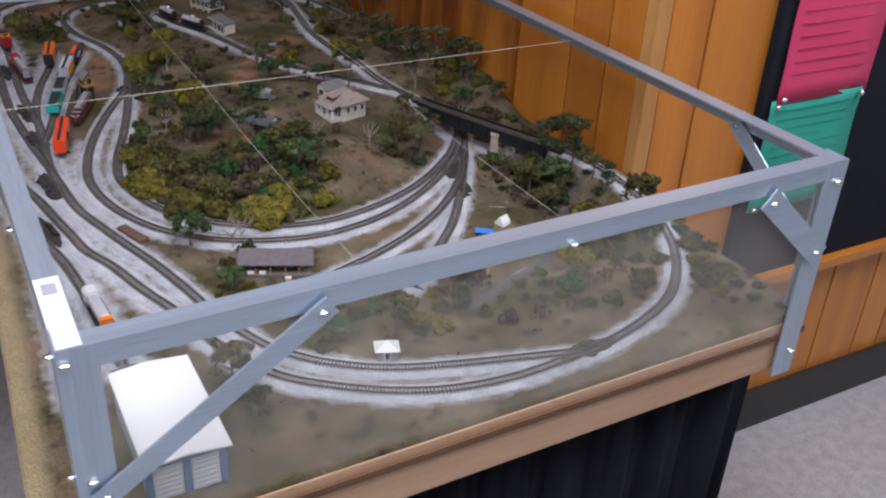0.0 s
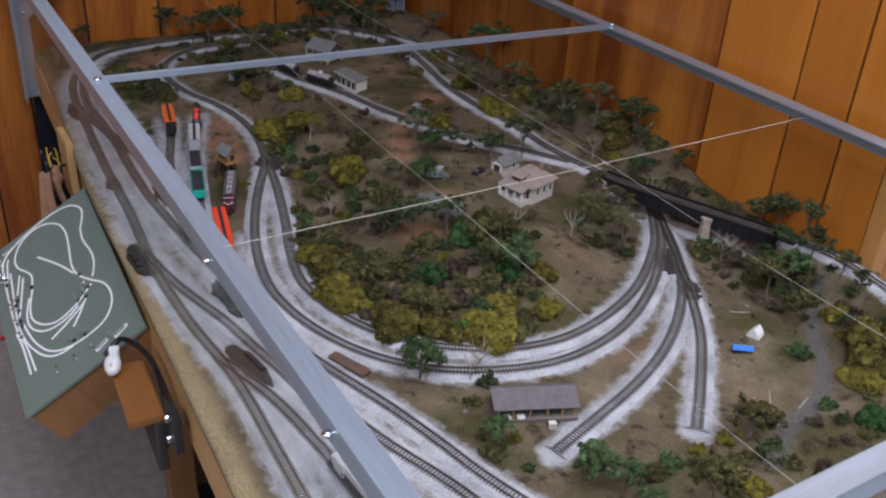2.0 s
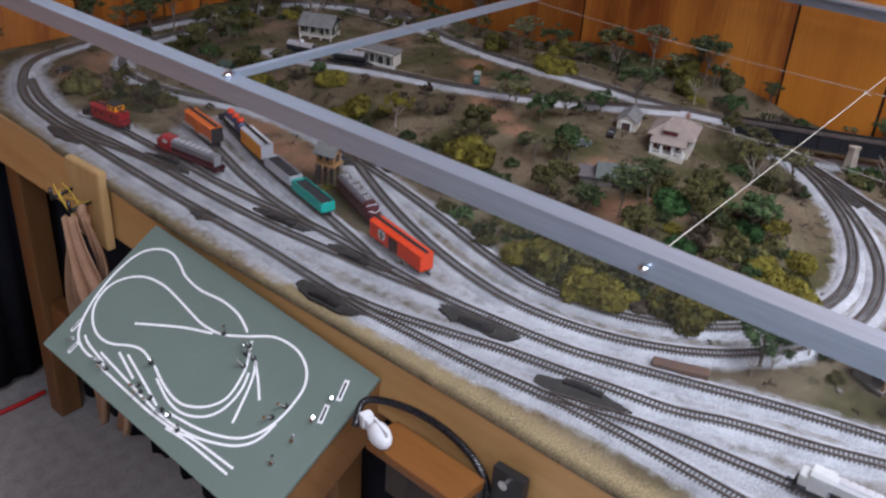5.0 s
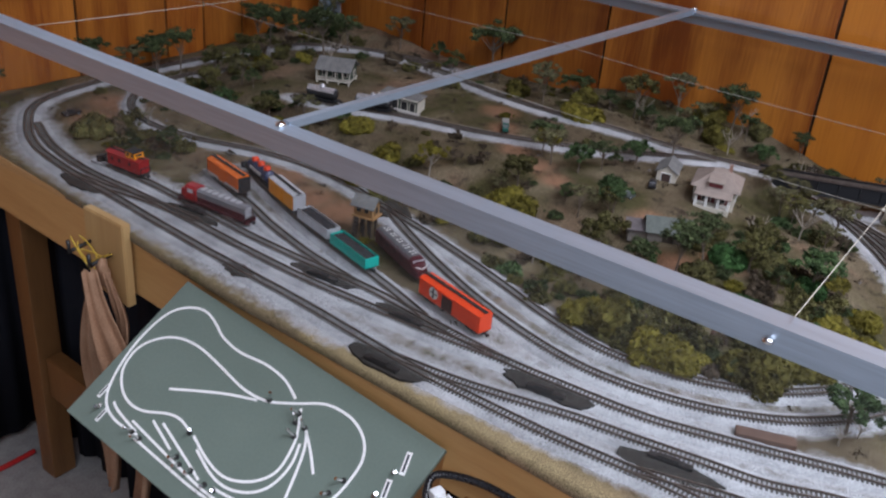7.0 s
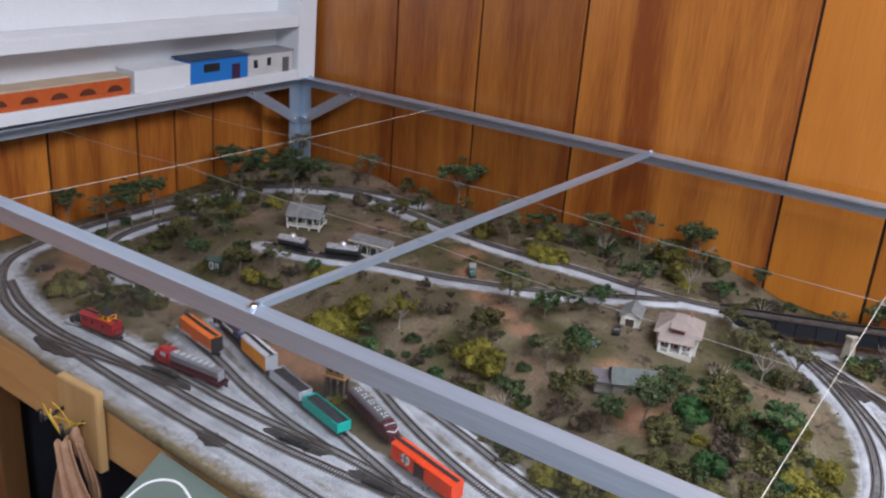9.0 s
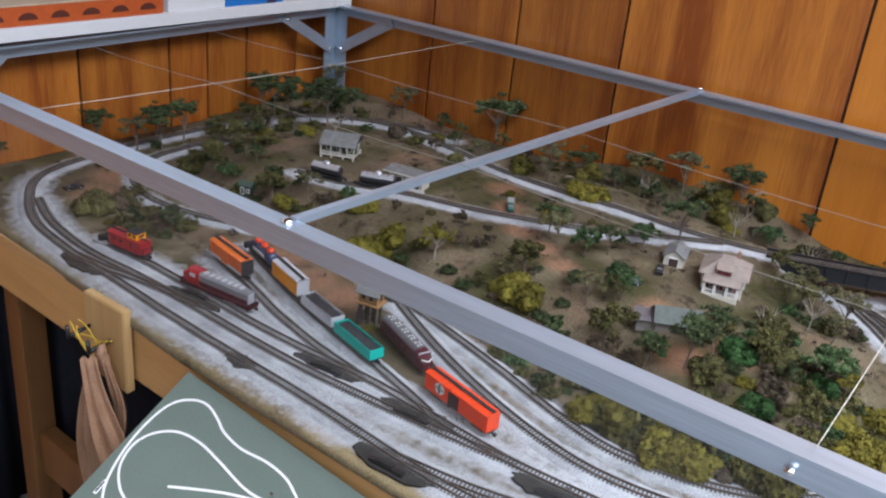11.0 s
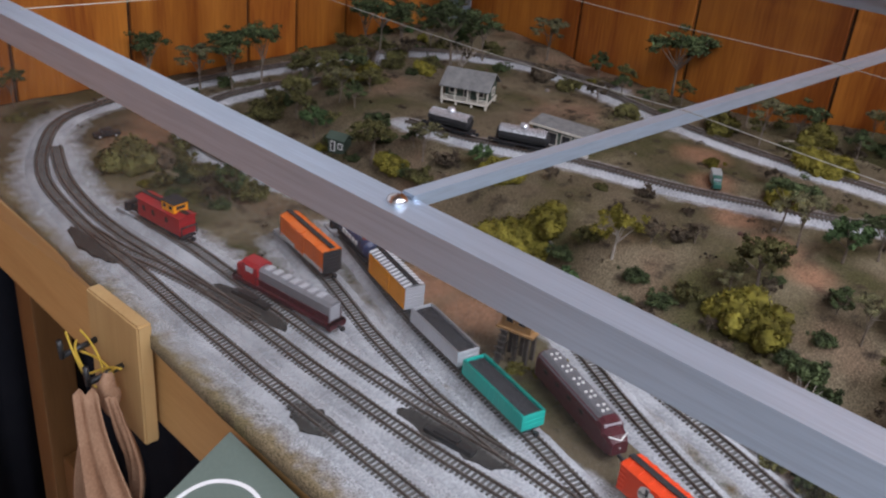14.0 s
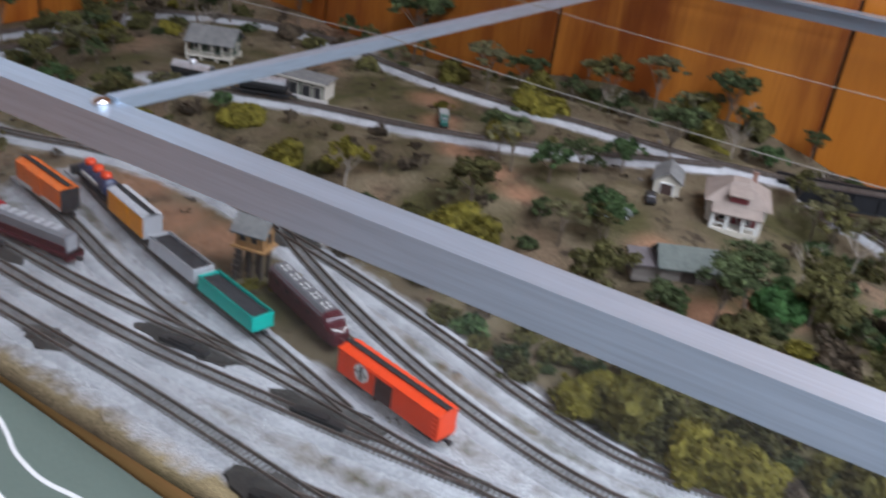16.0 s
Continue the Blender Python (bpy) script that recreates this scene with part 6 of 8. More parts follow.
# ---- control panel ----
ux, uy = Vector((0.0264, 0.9976, 0.0639)).normalized(), Vector((-0.8479, 0.0562, -0.5272)).normalized()
uy = (uy - ux * uy.dot(ux)).normalized()
uz = uy.cross(ux) * 1.0
if uz.z < 0:
    uz = -uz
origin = Vector((-0.0100, 0.790, 0.6265))
PANEL = Matrix((ux, uy, uz)).transposed().to_4x4()
PANEL.translation = origin
PANEL_GREEN = surface("sage_green_paint", (0.150, 0.195, 0.165), 0.5, other=(0.130, 0.170, 0.143), scale=14, fine=300, amount=0.6, bump=0.06)
panel = new("control_panel")
panel.matrix_basis = PANEL
tagged(panel, "sage green track control panel with white track diagram", "control panel")
USCALE, VSCALE = 0.394 / 0.412, 0.1944 / 0.235
part("face_board", boxes((0, 0, -0.006, 0.394, 0.196, 0.0), bevel=0.0015), PANEL_GREEN, panel)
# the box under the panel shares the pine with shade in its colour
part("side_board", boxes((0.004, 0.003, -0.075, 0.016, 0.192, -0.0065)), SHADED_PINE, panel)
part("side_board", boxes((0.378, 0.003, -0.075, 0.390, 0.192, -0.0065)), SHADED_PINE, panel)
part("lower_board", boxes((0.0165, 0.180, -0.075, 0.3775, 0.192, -0.0065)), SHADED_PINE, panel)
part("back_board", boxes((0.0165, 0.003, -0.075, 0.3775, 0.172, -0.065)), SHADED_PINE, panel)
LINE_WHITE = paint("white_tape", (0.88, 0.88, 0.87), 0.6, amount=0.1)


def tape(points, wide=0.0029, h=0.0006):
    """A raised white line of the track diagram."""
    line = spline([(u * USCALE, v * VSCALE) for u, v in points], 0.004)
    bm = bmesh.new()
    strip(bm, line, [0.0] * len(line), [(-wide / 2, 0.0), (-wide / 2, h), (wide / 2, h), (wide / 2, 0.0)])
    part("diagram_line", bm, LINE_WHITE, panel)


tape([(0.31, 0.204), (0.349, 0.207), (0.378, 0.195), (0.395, 0.162), (0.404, 0.116), (0.403, 0.072), (0.394, 0.044), (0.375, 0.027), (0.354, 0.022), (0.329, 0.03), (0.312, 0.038), (0.279, 0.042), (0.241, 0.036), (0.209, 0.038), (0.189, 0.046), (0.179, 0.051)])
tape([(0.258, 0.161), (0.28, 0.156), (0.3, 0.161), (0.326, 0.176), (0.35, 0.179), (0.373, 0.17), (0.392, 0.149), (0.397, 0.118), (0.385, 0.092), (0.361, 0.073), (0.328, 0.067), (0.29, 0.071), (0.246, 0.078), (0.22, 0.077), (0.2, 0.071), (0.173, 0.054), (0.147, 0.036), (0.122, 0.031), (0.1, 0.034), (0.079, 0.047), (0.067, 0.069), (0.065, 0.1)])
tape([(0.065, 0.1), (0.067, 0.119), (0.074, 0.143), (0.088, 0.163), (0.108, 0.176), (0.139, 0.188), (0.188, 0.197)])
tape([(0.066, 0.123), (0.070, 0.151), (0.084, 0.172), (0.108, 0.187), (0.143, 0.200), (0.186, 0.206), (0.237, 0.203), (0.329, 0.194)])
tape([(0.32, 0.209), (0.257, 0.211), (0.206, 0.212), (0.159, 0.208), (0.136, 0.202), (0.071, 0.198)])
tape([(0.177, 0.214), (0.138, 0.209), (0.072, 0.208)])
tape([(0.368, 0.19), (0.353, 0.196), (0.315, 0.202)])
tape([(0.307, 0.178), (0.262, 0.193)])
tape([(0.294, 0.173), (0.232, 0.192), (0.208, 0.200)])
tape([(0.251, 0.162), (0.22, 0.174), (0.19, 0.179), (0.168, 0.172), (0.149, 0.156), (0.139, 0.133), (0.144, 0.099), (0.152, 0.08), (0.166, 0.057)])
tape([(0.236, 0.173), (0.2, 0.186), (0.171, 0.186), (0.146, 0.172), (0.133, 0.15), (0.131, 0.119), (0.139, 0.093)])
tape([(0.142, 0.076), (0.13, 0.096), (0.12, 0.125), (0.111, 0.156)])
tape([(0.147, 0.073), (0.124, 0.092), (0.103, 0.113)])
tape([(0.32, 0.134), (0.283, 0.112), (0.252, 0.095), (0.217, 0.08)])
CROSS = ((0.318, 0.205), (0.304, 0.206), (0.249, 0.195), (0.223, 0.197), (0.198, 0.2), (0.185, 0.199), (0.257, 0.162), (0.162, 0.206), (0.204, 0.071), (0.160, 0.075), (0.146, 0.074), (0.150, 0.090), (0.163, 0.064), (0.070, 0.098), (0.075, 0.12), (0.24, 0.200), (0.378, 0.205), (0.03, 0.056), (0.032, 0.092), (0.035, 0.127), (0.037, 0.163))
for k, (u, v) in enumerate(CROSS):
    u, v = u * USCALE, v * VSCALE
    sw = thing("toggle_switch", 0, 0, 0, label="small chrome toggle switch set in the panel", category="switch", group="toggle switches")
    sw.matrix_basis = PANEL @ pose(u, v, 0.0, 0, 0, 30 * k)
    bm = bmesh.new()
    tube(bm, (0, 0, -0.001), (0, 0, 0.0024), 0.0031, sides=6)
    part("nut", bm, STEEL if k > 15 else BLACK_PLASTIC, sw)
    bm = bmesh.new()
    tube(bm, (0, 0, 0.002), (0.005, 0.0018, 0.0115), 0.0011, 0.0019, sides=8)
    part("lever", bm, STEEL, sw)
for u, v, lu, lv in ((0.390, 0.187, 0.0045, 0.018), (0.368, 0.213, 0.0045, 0.016), (0.026, 0.040, 0.006, 0.024), (0.026, 0.078, 0.006, 0.021)):
    u, v = u * USCALE, v * VSCALE
    lab = thing("panel_label", 0, 0, 0, label="white label strip with tiny print", category="label", group="panel labels")
    lab.matrix_basis = PANEL @ pose(u, v, 0.0004, 0, 0, 18 if u < 0.1 else 0)
    part("strip", boxes((-lu / 2, -lv / 2, 0, lu / 2, lv / 2, 0.0008)), LINE_WHITE, lab)
    part("text_bar", boxes((-lu / 5, -lv * 0.38, 0.0007, lu / 5, lv * 0.38, 0.0011)), INK, lab)

# wooden block beside the panel, with a white plug, a black cable and two sockets
blk = thing("wood_block", -0.056, 0.690, RAIL - 0.276, -3, "amber stained wooden block on the table front", "wood block")
AMBER = wood("amber_block", (0.28, 0.115, 0.028), (0.17, 0.06, 0.015), scale=14, axis="Y", rough=0.4)
part("top_board", boxes((-0.018, -0.058, -0.012, 0.026, 0.062, 0.0), bevel=0.003), AMBER, blk)
part("apron", boxes((0.012, -0.058, -0.09, 0.025, 0.062, -0.0125), bevel=0.002), DARK_WOOD, blk)
plug = thing("plug", -0.066, 0.742, RAIL - 0.2755, 72, "white moulded electrical plug lying on the block", "plug")
bm = bmesh.new()
body = ball(bm, (-0.004, 0, 0.013), 0.013, 1.0, 2)
for v in body:
    v.co.x = -0.004 + (v.co.x + 0.004) * (1.5 if v.co.x < -0.004 else 1.1)
    v.co.y *= 0.85
part("body", bm, WHITE_PAINT, plug, smooth=True)
part("neck", boxes((0.006, -0.005, 0.007, 0.018, 0.005, 0.019), bevel=0.002), WHITE_PAINT, plug, smooth=True)
part("cap", boxes((0.0165, -0.0065, 0.0055, 0.027, 0.0065, 0.0205), bevel=0.0025), WHITE_PAINT, plug, "square white cap")
part("ridge", boxes((-0.020, -0.0012, 0.020, 0.006, 0.0012, 0.0275), bevel=0.0008), WHITE_PAINT, plug)


def hose(name, points, r, mat, label, category):
    line = [Vector(p) for p in points]
    dense = []
    for a, b, c, d in zip([line[0]] + line[:-2], line[:-1], line[1:], line[2:] + [line[-1]]):
        for k in range(8):
            s = k / 8
            dense.append(0.5 * (2 * b + (c - a) * s + (2 * a - 5 * b + 4 * c - d) * s**2 + (3 * b - a - 3 * c + d) * s**3))
    dense.append(line[-1])
    bm = bmesh.new()
    rings = []
    for i, p in enumerate(dense):
        d = (dense[min(i + 1, len(dense) - 1)] - dense[max(i - 1, 0)]).normalized()
        u = d.orthogonal().normalized() if i == 0 else (u - d * u.dot(d)).normalized()
        w = d.cross(u)
        rings.append([bm.verts.new(p + (u * math.cos(k * math.pi / 4) + w * math.sin(k * math.pi / 4)) * r) for k in range(8)])
    for a, b in zip(rings, rings[1:]):
        for k in range(8):
            bm.faces.new((a[k], a[(k + 1) % 8], b[(k + 1) % 8], b[k]))
    bm.faces.new(rings[0])
    bm.faces.new(rings[-1])
    return tagged(part(name, bm, mat, smooth=True), label, category)


hose("cable", [(-0.070, 0.768, RAIL - 0.268), (-0.046, 0.776, RAIL - 0.254), (-0.028, 0.735, RAIL - 0.252), (-0.024, 0.68, RAIL - 0.258), (-0.030, 0.635, RAIL - 0.278), (-0.038, 0.622, RAIL - 0.320)], 0.0040, surface("glossy_black_rubber", (0.006, 0.006, 0.008), 0.28, other=(0.012, 0.012, 0.014)), "thick black cable draped over the wooden block", "cable")
sock = thing("socket_plate", -0.030, 0.606, RAIL - 0.275, 0, "dark metal socket plate with two round studs", "socket")
part("plate", boxes((-0.004, -0.018, -0.034, 0.006, 0.018, 0.022), bevel=0.002), BLACK_PLASTIC, sock)
for z in (0.010, -0.022):
    bm = bmesh.new()
    tube(bm, (-0.009, 0.002, z), (-0.003, 0.002, z), 0.0052, sides=16)
    part("stud", bm, STEEL, sock)

# plywood plate with two black hooks, yellow wire and hanging tan cloth strips
hb = thing("hook_board", edge_x(1.345) - 0.0005, 1.348, RAIL - 0.203, 0, "plywood plate with two black hooks on the table front", "hook board")
PLY = wood("plywood", (0.54, 0.36, 0.16), (0.42, 0.26, 0.105), scale=10, axis="Z", rough=0.55)
bm = bmesh.new()
outline = [(-0.040, 0.0), (0.040, 0.0), (0.040, -0.088), (0.028, -0.112), (-0.040, -0.118)]
ring = [[bm.verts.new((x, y, z)) for y, z in outline] for x in (-0.013, 0.0)]
bm.faces.new(ring[0][::-1])
bm.faces.new(ring[1])
for k in range(5):
    bm.faces.new((ring[0][k], ring[0][(k + 1) % 5], ring[1][(k + 1) % 5], ring[1][k]))
bmesh.ops.bevel(bm, geom=list(bm.edges), offset=0.0015, segments=2, affect="EDGES")
part("plate", bm, PLY, hb)
for y, z in ((0.030, -0.046), (-0.012, -0.050)):
    bm = bmesh.new()
    tube(bm, (-0.012, y, z), (-0.044, y, z - 0.004), 0.0026, sides=10)
    tube(bm, (-0.0435, y, z - 0.006), (-0.045, y, z + 0.012), 0.0026, sides=10)
    ball(bm, (-0.044, y, z - 0.004), 0.0026)
    part("hook", bm, BLACK_PLASTIC, hb, smooth=True)
YELLOW_WIRE = paint("yellow_wire", (0.62, 0.42, 0.06), 0.35)
bx = hb.matrix_basis.translation
for k in range(5):
    pts = []
    for s in range(9):
        a = s / 8
        y = 0.036 - 0.062 * a
        pts.append((bx.x - 0.030 - 0.008 * math.sin(3.1 * a + k), bx.y + y + 0.006 * math.sin(7 * a + k * 2), bx.z - 0.044 - 0.016 * math.sin(math.pi * a) + 0.008 * math.sin(5 * a + k * 1.7)))
    hose("yellow_wire", pts, 0.0011, YELLOW_WIRE, "loop of thin yellow wire over the hooks", "wire")["group"] = "yellow wires"
CLOTH = surface("tan_cloth", (0.25, 0.132, 0.072), 0.8, other=(0.40, 0.24, 0.145), scale=30, fine=400, amount=0.7, bump=0.3)


def hanging(x, y, z, long, lean_y, wide, seed, turn):
    ob_line = []
    bm = bmesh.new()
    rows = []
    n = 26
    for k in range(n):
        s = k / (n - 1)
        cx = x - 0.012 * math.sin(s * 5 + seed) - 0.02 * s
        cy = y + lean_y * s + 0.010 * math.sin(s * 4 + seed * 2)
        cz = z - long * s
        ang = radians(turn) + 0.9 * math.sin(s * 3.2 + seed)
        w = wide * (0.45 + 0.55 * smooth01(s * 2.2))
        row = []
        for j in range(7):
            o = (j / 6 - 0.5) * w
            fold = 0.25 * w * math.sin(j * 2.1 + seed + s * 2)
            row.append(bm.verts.new((cx + math.cos(ang) * o - math.sin(ang) * fold, cy + math.sin(ang) * o + math.cos(ang) * fold, cz)))
        rows.append(row)
    for a, b in zip(rows, rows[1:]):
        for j in range(6):
            bm.faces.new((a[j], a[j + 1], b[j + 1], b[j]))
    ob = tagged(part("cloth_strip", bm, CLOTH, smooth=True), "crumpled tan cloth strip hanging from the hook", "cloth", "hanging cloth strips")
    ob.modifiers.new("thick", "SOLIDIFY").thickness = 0.0016


hanging(bx.x - 0.030, bx.y - 0.018, bx.z - 0.056, 0.36, 0.020, 0.030, 0.3, 84)
hanging(bx.x - 0.036, bx.y - 0.024, bx.z - 0.056, 0.30, -0.085, 0.046, 1.2, 96)
hanging(bx.x - 0.024, bx.y - 0.024, bx.z - 0.058, 0.20, -0.040, 0.022, 2.2, 100)
bm = bmesh.new()
for v in ball(bm, (0, 0, 0), 0.0085, 2.3, 3):
    v.co *= 1 + 0.45 * noise.noise(v.co * 90) + 0.2 * noise.noise(v.co * 260)
    v.co += Vector((bx.x - 0.030, bx.y - 0.020, bx.z - 0.064))
tagged(part("cloth_knot", bm, CLOTH, smooth=True), "knotted tan cloth bunched over the hook", "cloth", "hanging cloth strips")
red_cord = hose("red_cord", [(-0.32, 1.800, 0.006), (-0.18, 1.786, 0.006), (-0.04, 1.775, 0.006), (0.03, 1.768, 0.006), (0.09, 1.768, 0.006)], 0.005, paint("red_cord", (0.50, 0.02, 0.02), 0.4), "red power cord lying on the floor", "cable")

# paper label stuck on the front rail by the near corner
pl = thing("paper_label", FX + 0.0005, NY + 0.001, RAIL + 0.0012, 0, "bright white paper label with a grey printed block", "label")
part("strip", boxes((0.0, 0.0, 0.0, 0.0215, 0.117, 0.0006)), paint("label_white", (0.86, 0.87, 0.88), 0.35), pl)
part("print_block", boxes((0.0045, 0.087, 0.0005, 0.0175, 0.106, 0.0009)), paint("label_grey", (0.36, 0.37, 0.40), 0.6), pl)

# ---- trees, bushes and litter ----
def leaf_mat(name, a, b, jitter=0.25):
    """Flocked foliage: colour from one shade to another, clump by clump."""
    mat = bpy.data.materials.new(name)
    mat.use_nodes = True
    nt = mat.node_tree
    n, link = nt.nodes, nt.links.new
    bsdf = n["Principled BSDF"]
    geo, mix, tex, add, co = n.new("ShaderNodeNewGeometry"), n.new("ShaderNodeMix"), n.new("ShaderNodeTexNoise"), n.new("ShaderNodeMath"), n.new("ShaderNodeTexCoord")
    tex.inputs["Scale"].default_value = 90
    link(co.outputs["Object"], tex.inputs["Vector"])
    add.operation = "MULTIPLY_ADD"
    add.inputs[1].default_value = 0.5
    link(geo.outputs["Random Per Island"], add.inputs[0])
    mr = n.new("ShaderNodeMapRange")
    mr.inputs["From Min"].default_value, mr.inputs["From Max"].default_value, mr.inputs["To Min"].default_value, mr.inputs["To Max"].default_value = 0.3, 0.7, -0.2, 0.7
    link(tex.outputs[0], mr.inputs[0])
    link(mr.outputs[0], add.inputs[2])
    add.use_clamp = True
    mix.data_type = "RGBA"
    mix.inputs[6].default_value, mix.inputs[7].default_value = (*a, 1), (*b, 1)
    link(add.outputs[0], mix.inputs[0])
    info, hsv, hr = n.new("ShaderNodeObjectInfo"), n.new("ShaderNodeHueSaturation"), n.new("ShaderNodeMapRange")
    hr.inputs["To Min"].default_value, hr.inputs["To Max"].default_value = 1 - jitter, 1 + jitter
    link(info.outputs["Random"], hr.inputs[0])
    link(hr.outputs[0], hsv.inputs["Value"])
    link(mix.outputs[2], hsv.inputs["Color"])
    link(hsv.outputs[0], bsdf.inputs["Base Color"])
    bsdf.inputs["Roughness"].default_value = 0.85
    bsdf.inputs["Specular IOR Level"].default_value = 0.15
    return mat


LEAVES = {
    "dark": leaf_mat("dark_green_flock", (0.016, 0.019, 0.009), (0.092, 0.120, 0.050)),
    "bright": leaf_mat("bright_green_flock", (0.018, 0.032, 0.013), (0.098, 0.155, 0.060)),
    "olive": leaf_mat("olive_flock", (0.028, 0.024, 0.011), (0.150, 0.140, 0.050)),
    "yellow": leaf_mat("yellow_green_flock", (0.048, 0.040, 0.008), (0.215, 0.185, 0.032)),
    "gold": leaf_mat("olive_yellow_flock", (0.036, 0.030, 0.008), (0.150, 0.132, 0.030)),
    "vivid": leaf_mat("vivid_green_flock", (0.013, 0.030, 0.009), (0.058, 0.130, 0.040)),
    "brown": leaf_mat("dry_brown_flock", (0.026, 0.020, 0.014), (0.125, 0.095, 0.064)),
    "grey": leaf_mat("grey_green_flock", (0.040, 0.034, 0.022), (0.190, 0.178, 0.088)),
}
BARK = surface("twig_bark", (0.10, 0.075, 0.055), 0.9, other=(0.22, 0.18, 0.14), scale=120, fine=900, amount=0.8, bump=0.3)
PALE_BARK = surface("pale_bark", (0.34, 0.30, 0.25), 0.85, other=(0.22, 0.19, 0.16), scale=120, amount=0.6)


def clump(bm, c, r, squash, count, rng, leaf=0.0020):
    """A dense knot of small leaf faces round a ragged core."""
    core = ball(bm, c, r * 0.60, squash, 1)
    for v in core:
        d = v.co - Vector(c)
        v.co = Vector(c) + d * (1 + 0.8 * noise.noise(v.co * 300))
    for _ in range(count):
        d = Vector((rng.gauss(0, 1), rng.gauss(0, 1), rng.gauss(0, 1))).normalized()
        d.z *= squash
        p = Vector(c) + d * r * rng.uniform(0.55, 1.25)
        u = Vector((rng.gauss(0, 1), rng.gauss(0, 1), rng.gauss(0, 1))).normalized()
        w = u.orthogonal().normalized()
        q = u.cross(w)
        s = leaf * rng.uniform(0.5, 1.3)
        bm.faces.new([bm.verts.new(p + w * s), bm.verts.new(p + q * s * 0.8), bm.verts.new(p - w * s), bm.verts.new(p - q * s * 0.8)])


def tree_model(kind, leaves, height, spread, clumps, flat, seed, bark=None, count=130):
    """A tree with a tapered trunk, limbs and a crown of separate clumps. It stands far below the floor and is only copied from."""
    rng = random.Random(seed)
    ob = new("tree")
    tagged(ob, kind, "tree", "trees of the layout")
    bm = bmesh.new()
    top = Vector((rng.uniform(-0.1, 0.1) * spread, rng.uniform(-0.1, 0.1) * spread, height * 0.62))
    tube(bm, (0, 0, -0.004), (top.x * 0.4, top.y * 0.4, height * 0.30), 0.0016, 0.0011, 7)
    tube(bm, (top.x * 0.4, top.y * 0.4, height * 0.29), top, 0.0011, 0.0006, 6)
    spots = []
    for k in range(clumps):
        a = 2.4 * k + rng.uniform(-0.4, 0.4)
        rad = spread * math.sqrt((k + 0.4) / clumps) * rng.uniform(0.75, 1.05)
        zc = height * (0.86 - (0.28 if not flat else 0.12) * (rad / spread) ** 2 + rng.uniform(-0.08, 0.08))
        spots.append(Vector((rad * math.cos(a), rad * math.sin(a), zc)))
        base = Vector((top.x * 0.6, top.y * 0.6, height * rng.uniform(0.30, 0.6)))
        tube(bm, base, spots[-1], 0.0008, 0.0003, 5)
    part("trunk", bm, bark or BARK, ob)
    bm = bmesh.new()
    for s in spots:
        size = spread * rng.uniform(0.34, 0.48)
        for _ in range(4):
            off = Vector((rng.gauss(0, 0.5), rng.gauss(0, 0.5), rng.gauss(0, 0.22 if flat else 0.4))) * size
            clump(bm, s + off, size * rng.uniform(0.38, 0.62), 0.5 if flat else 0.8, count // 2, rng, 0.0013)
    part("crown", bm, LEAVES[leaves], ob)
    return ob


def bush_model(kind, leaves, size, clumps, seed, count=150, name="bush"):
    rng = random.Random(seed)
    ob = new(name)
    tagged(ob, kind, "bush", "bushes of the layout" if name == "bush" else "thickets of the layout")
    bm = bmesh.new()
    for k in range(clumps):
        a = 2.4 * k
        rad = size * 0.62 * math.sqrt(k / max(1, clumps - 1))
        big = size * rng.uniform(0.36, 0.52)
        c = Vector((rad * math.cos(a), rad * math.sin(a), size * (0.42 - 0.18 * rad / size) * rng.uniform(0.7, 1.3)))
        clump(bm, c, big * 0.8, 0.8, count * 3 // 4, rng, 0.0013)
        for _ in range(3):
            clump(bm, c + Vector((rng.gauss(0, 0.5), rng.gauss(0, 0.5), abs(rng.gauss(0, 0.5)))) * big, big * rng.uniform(0.3, 0.5), 0.8, count // 3, rng, 0.0012)
    part("foliage", bm, LEAVES[leaves], ob)
    bm = bmesh.new()
    for k in range(4):
        a = 1.6 * k + 0.4
        tube(bm, (0, 0, -0.004), (size * 0.4 * math.cos(a), size * 0.4 * math.sin(a), size * 0.4), 0.0009, 0.0004, 5)
    part("twig", bm, BARK, ob)
    return ob


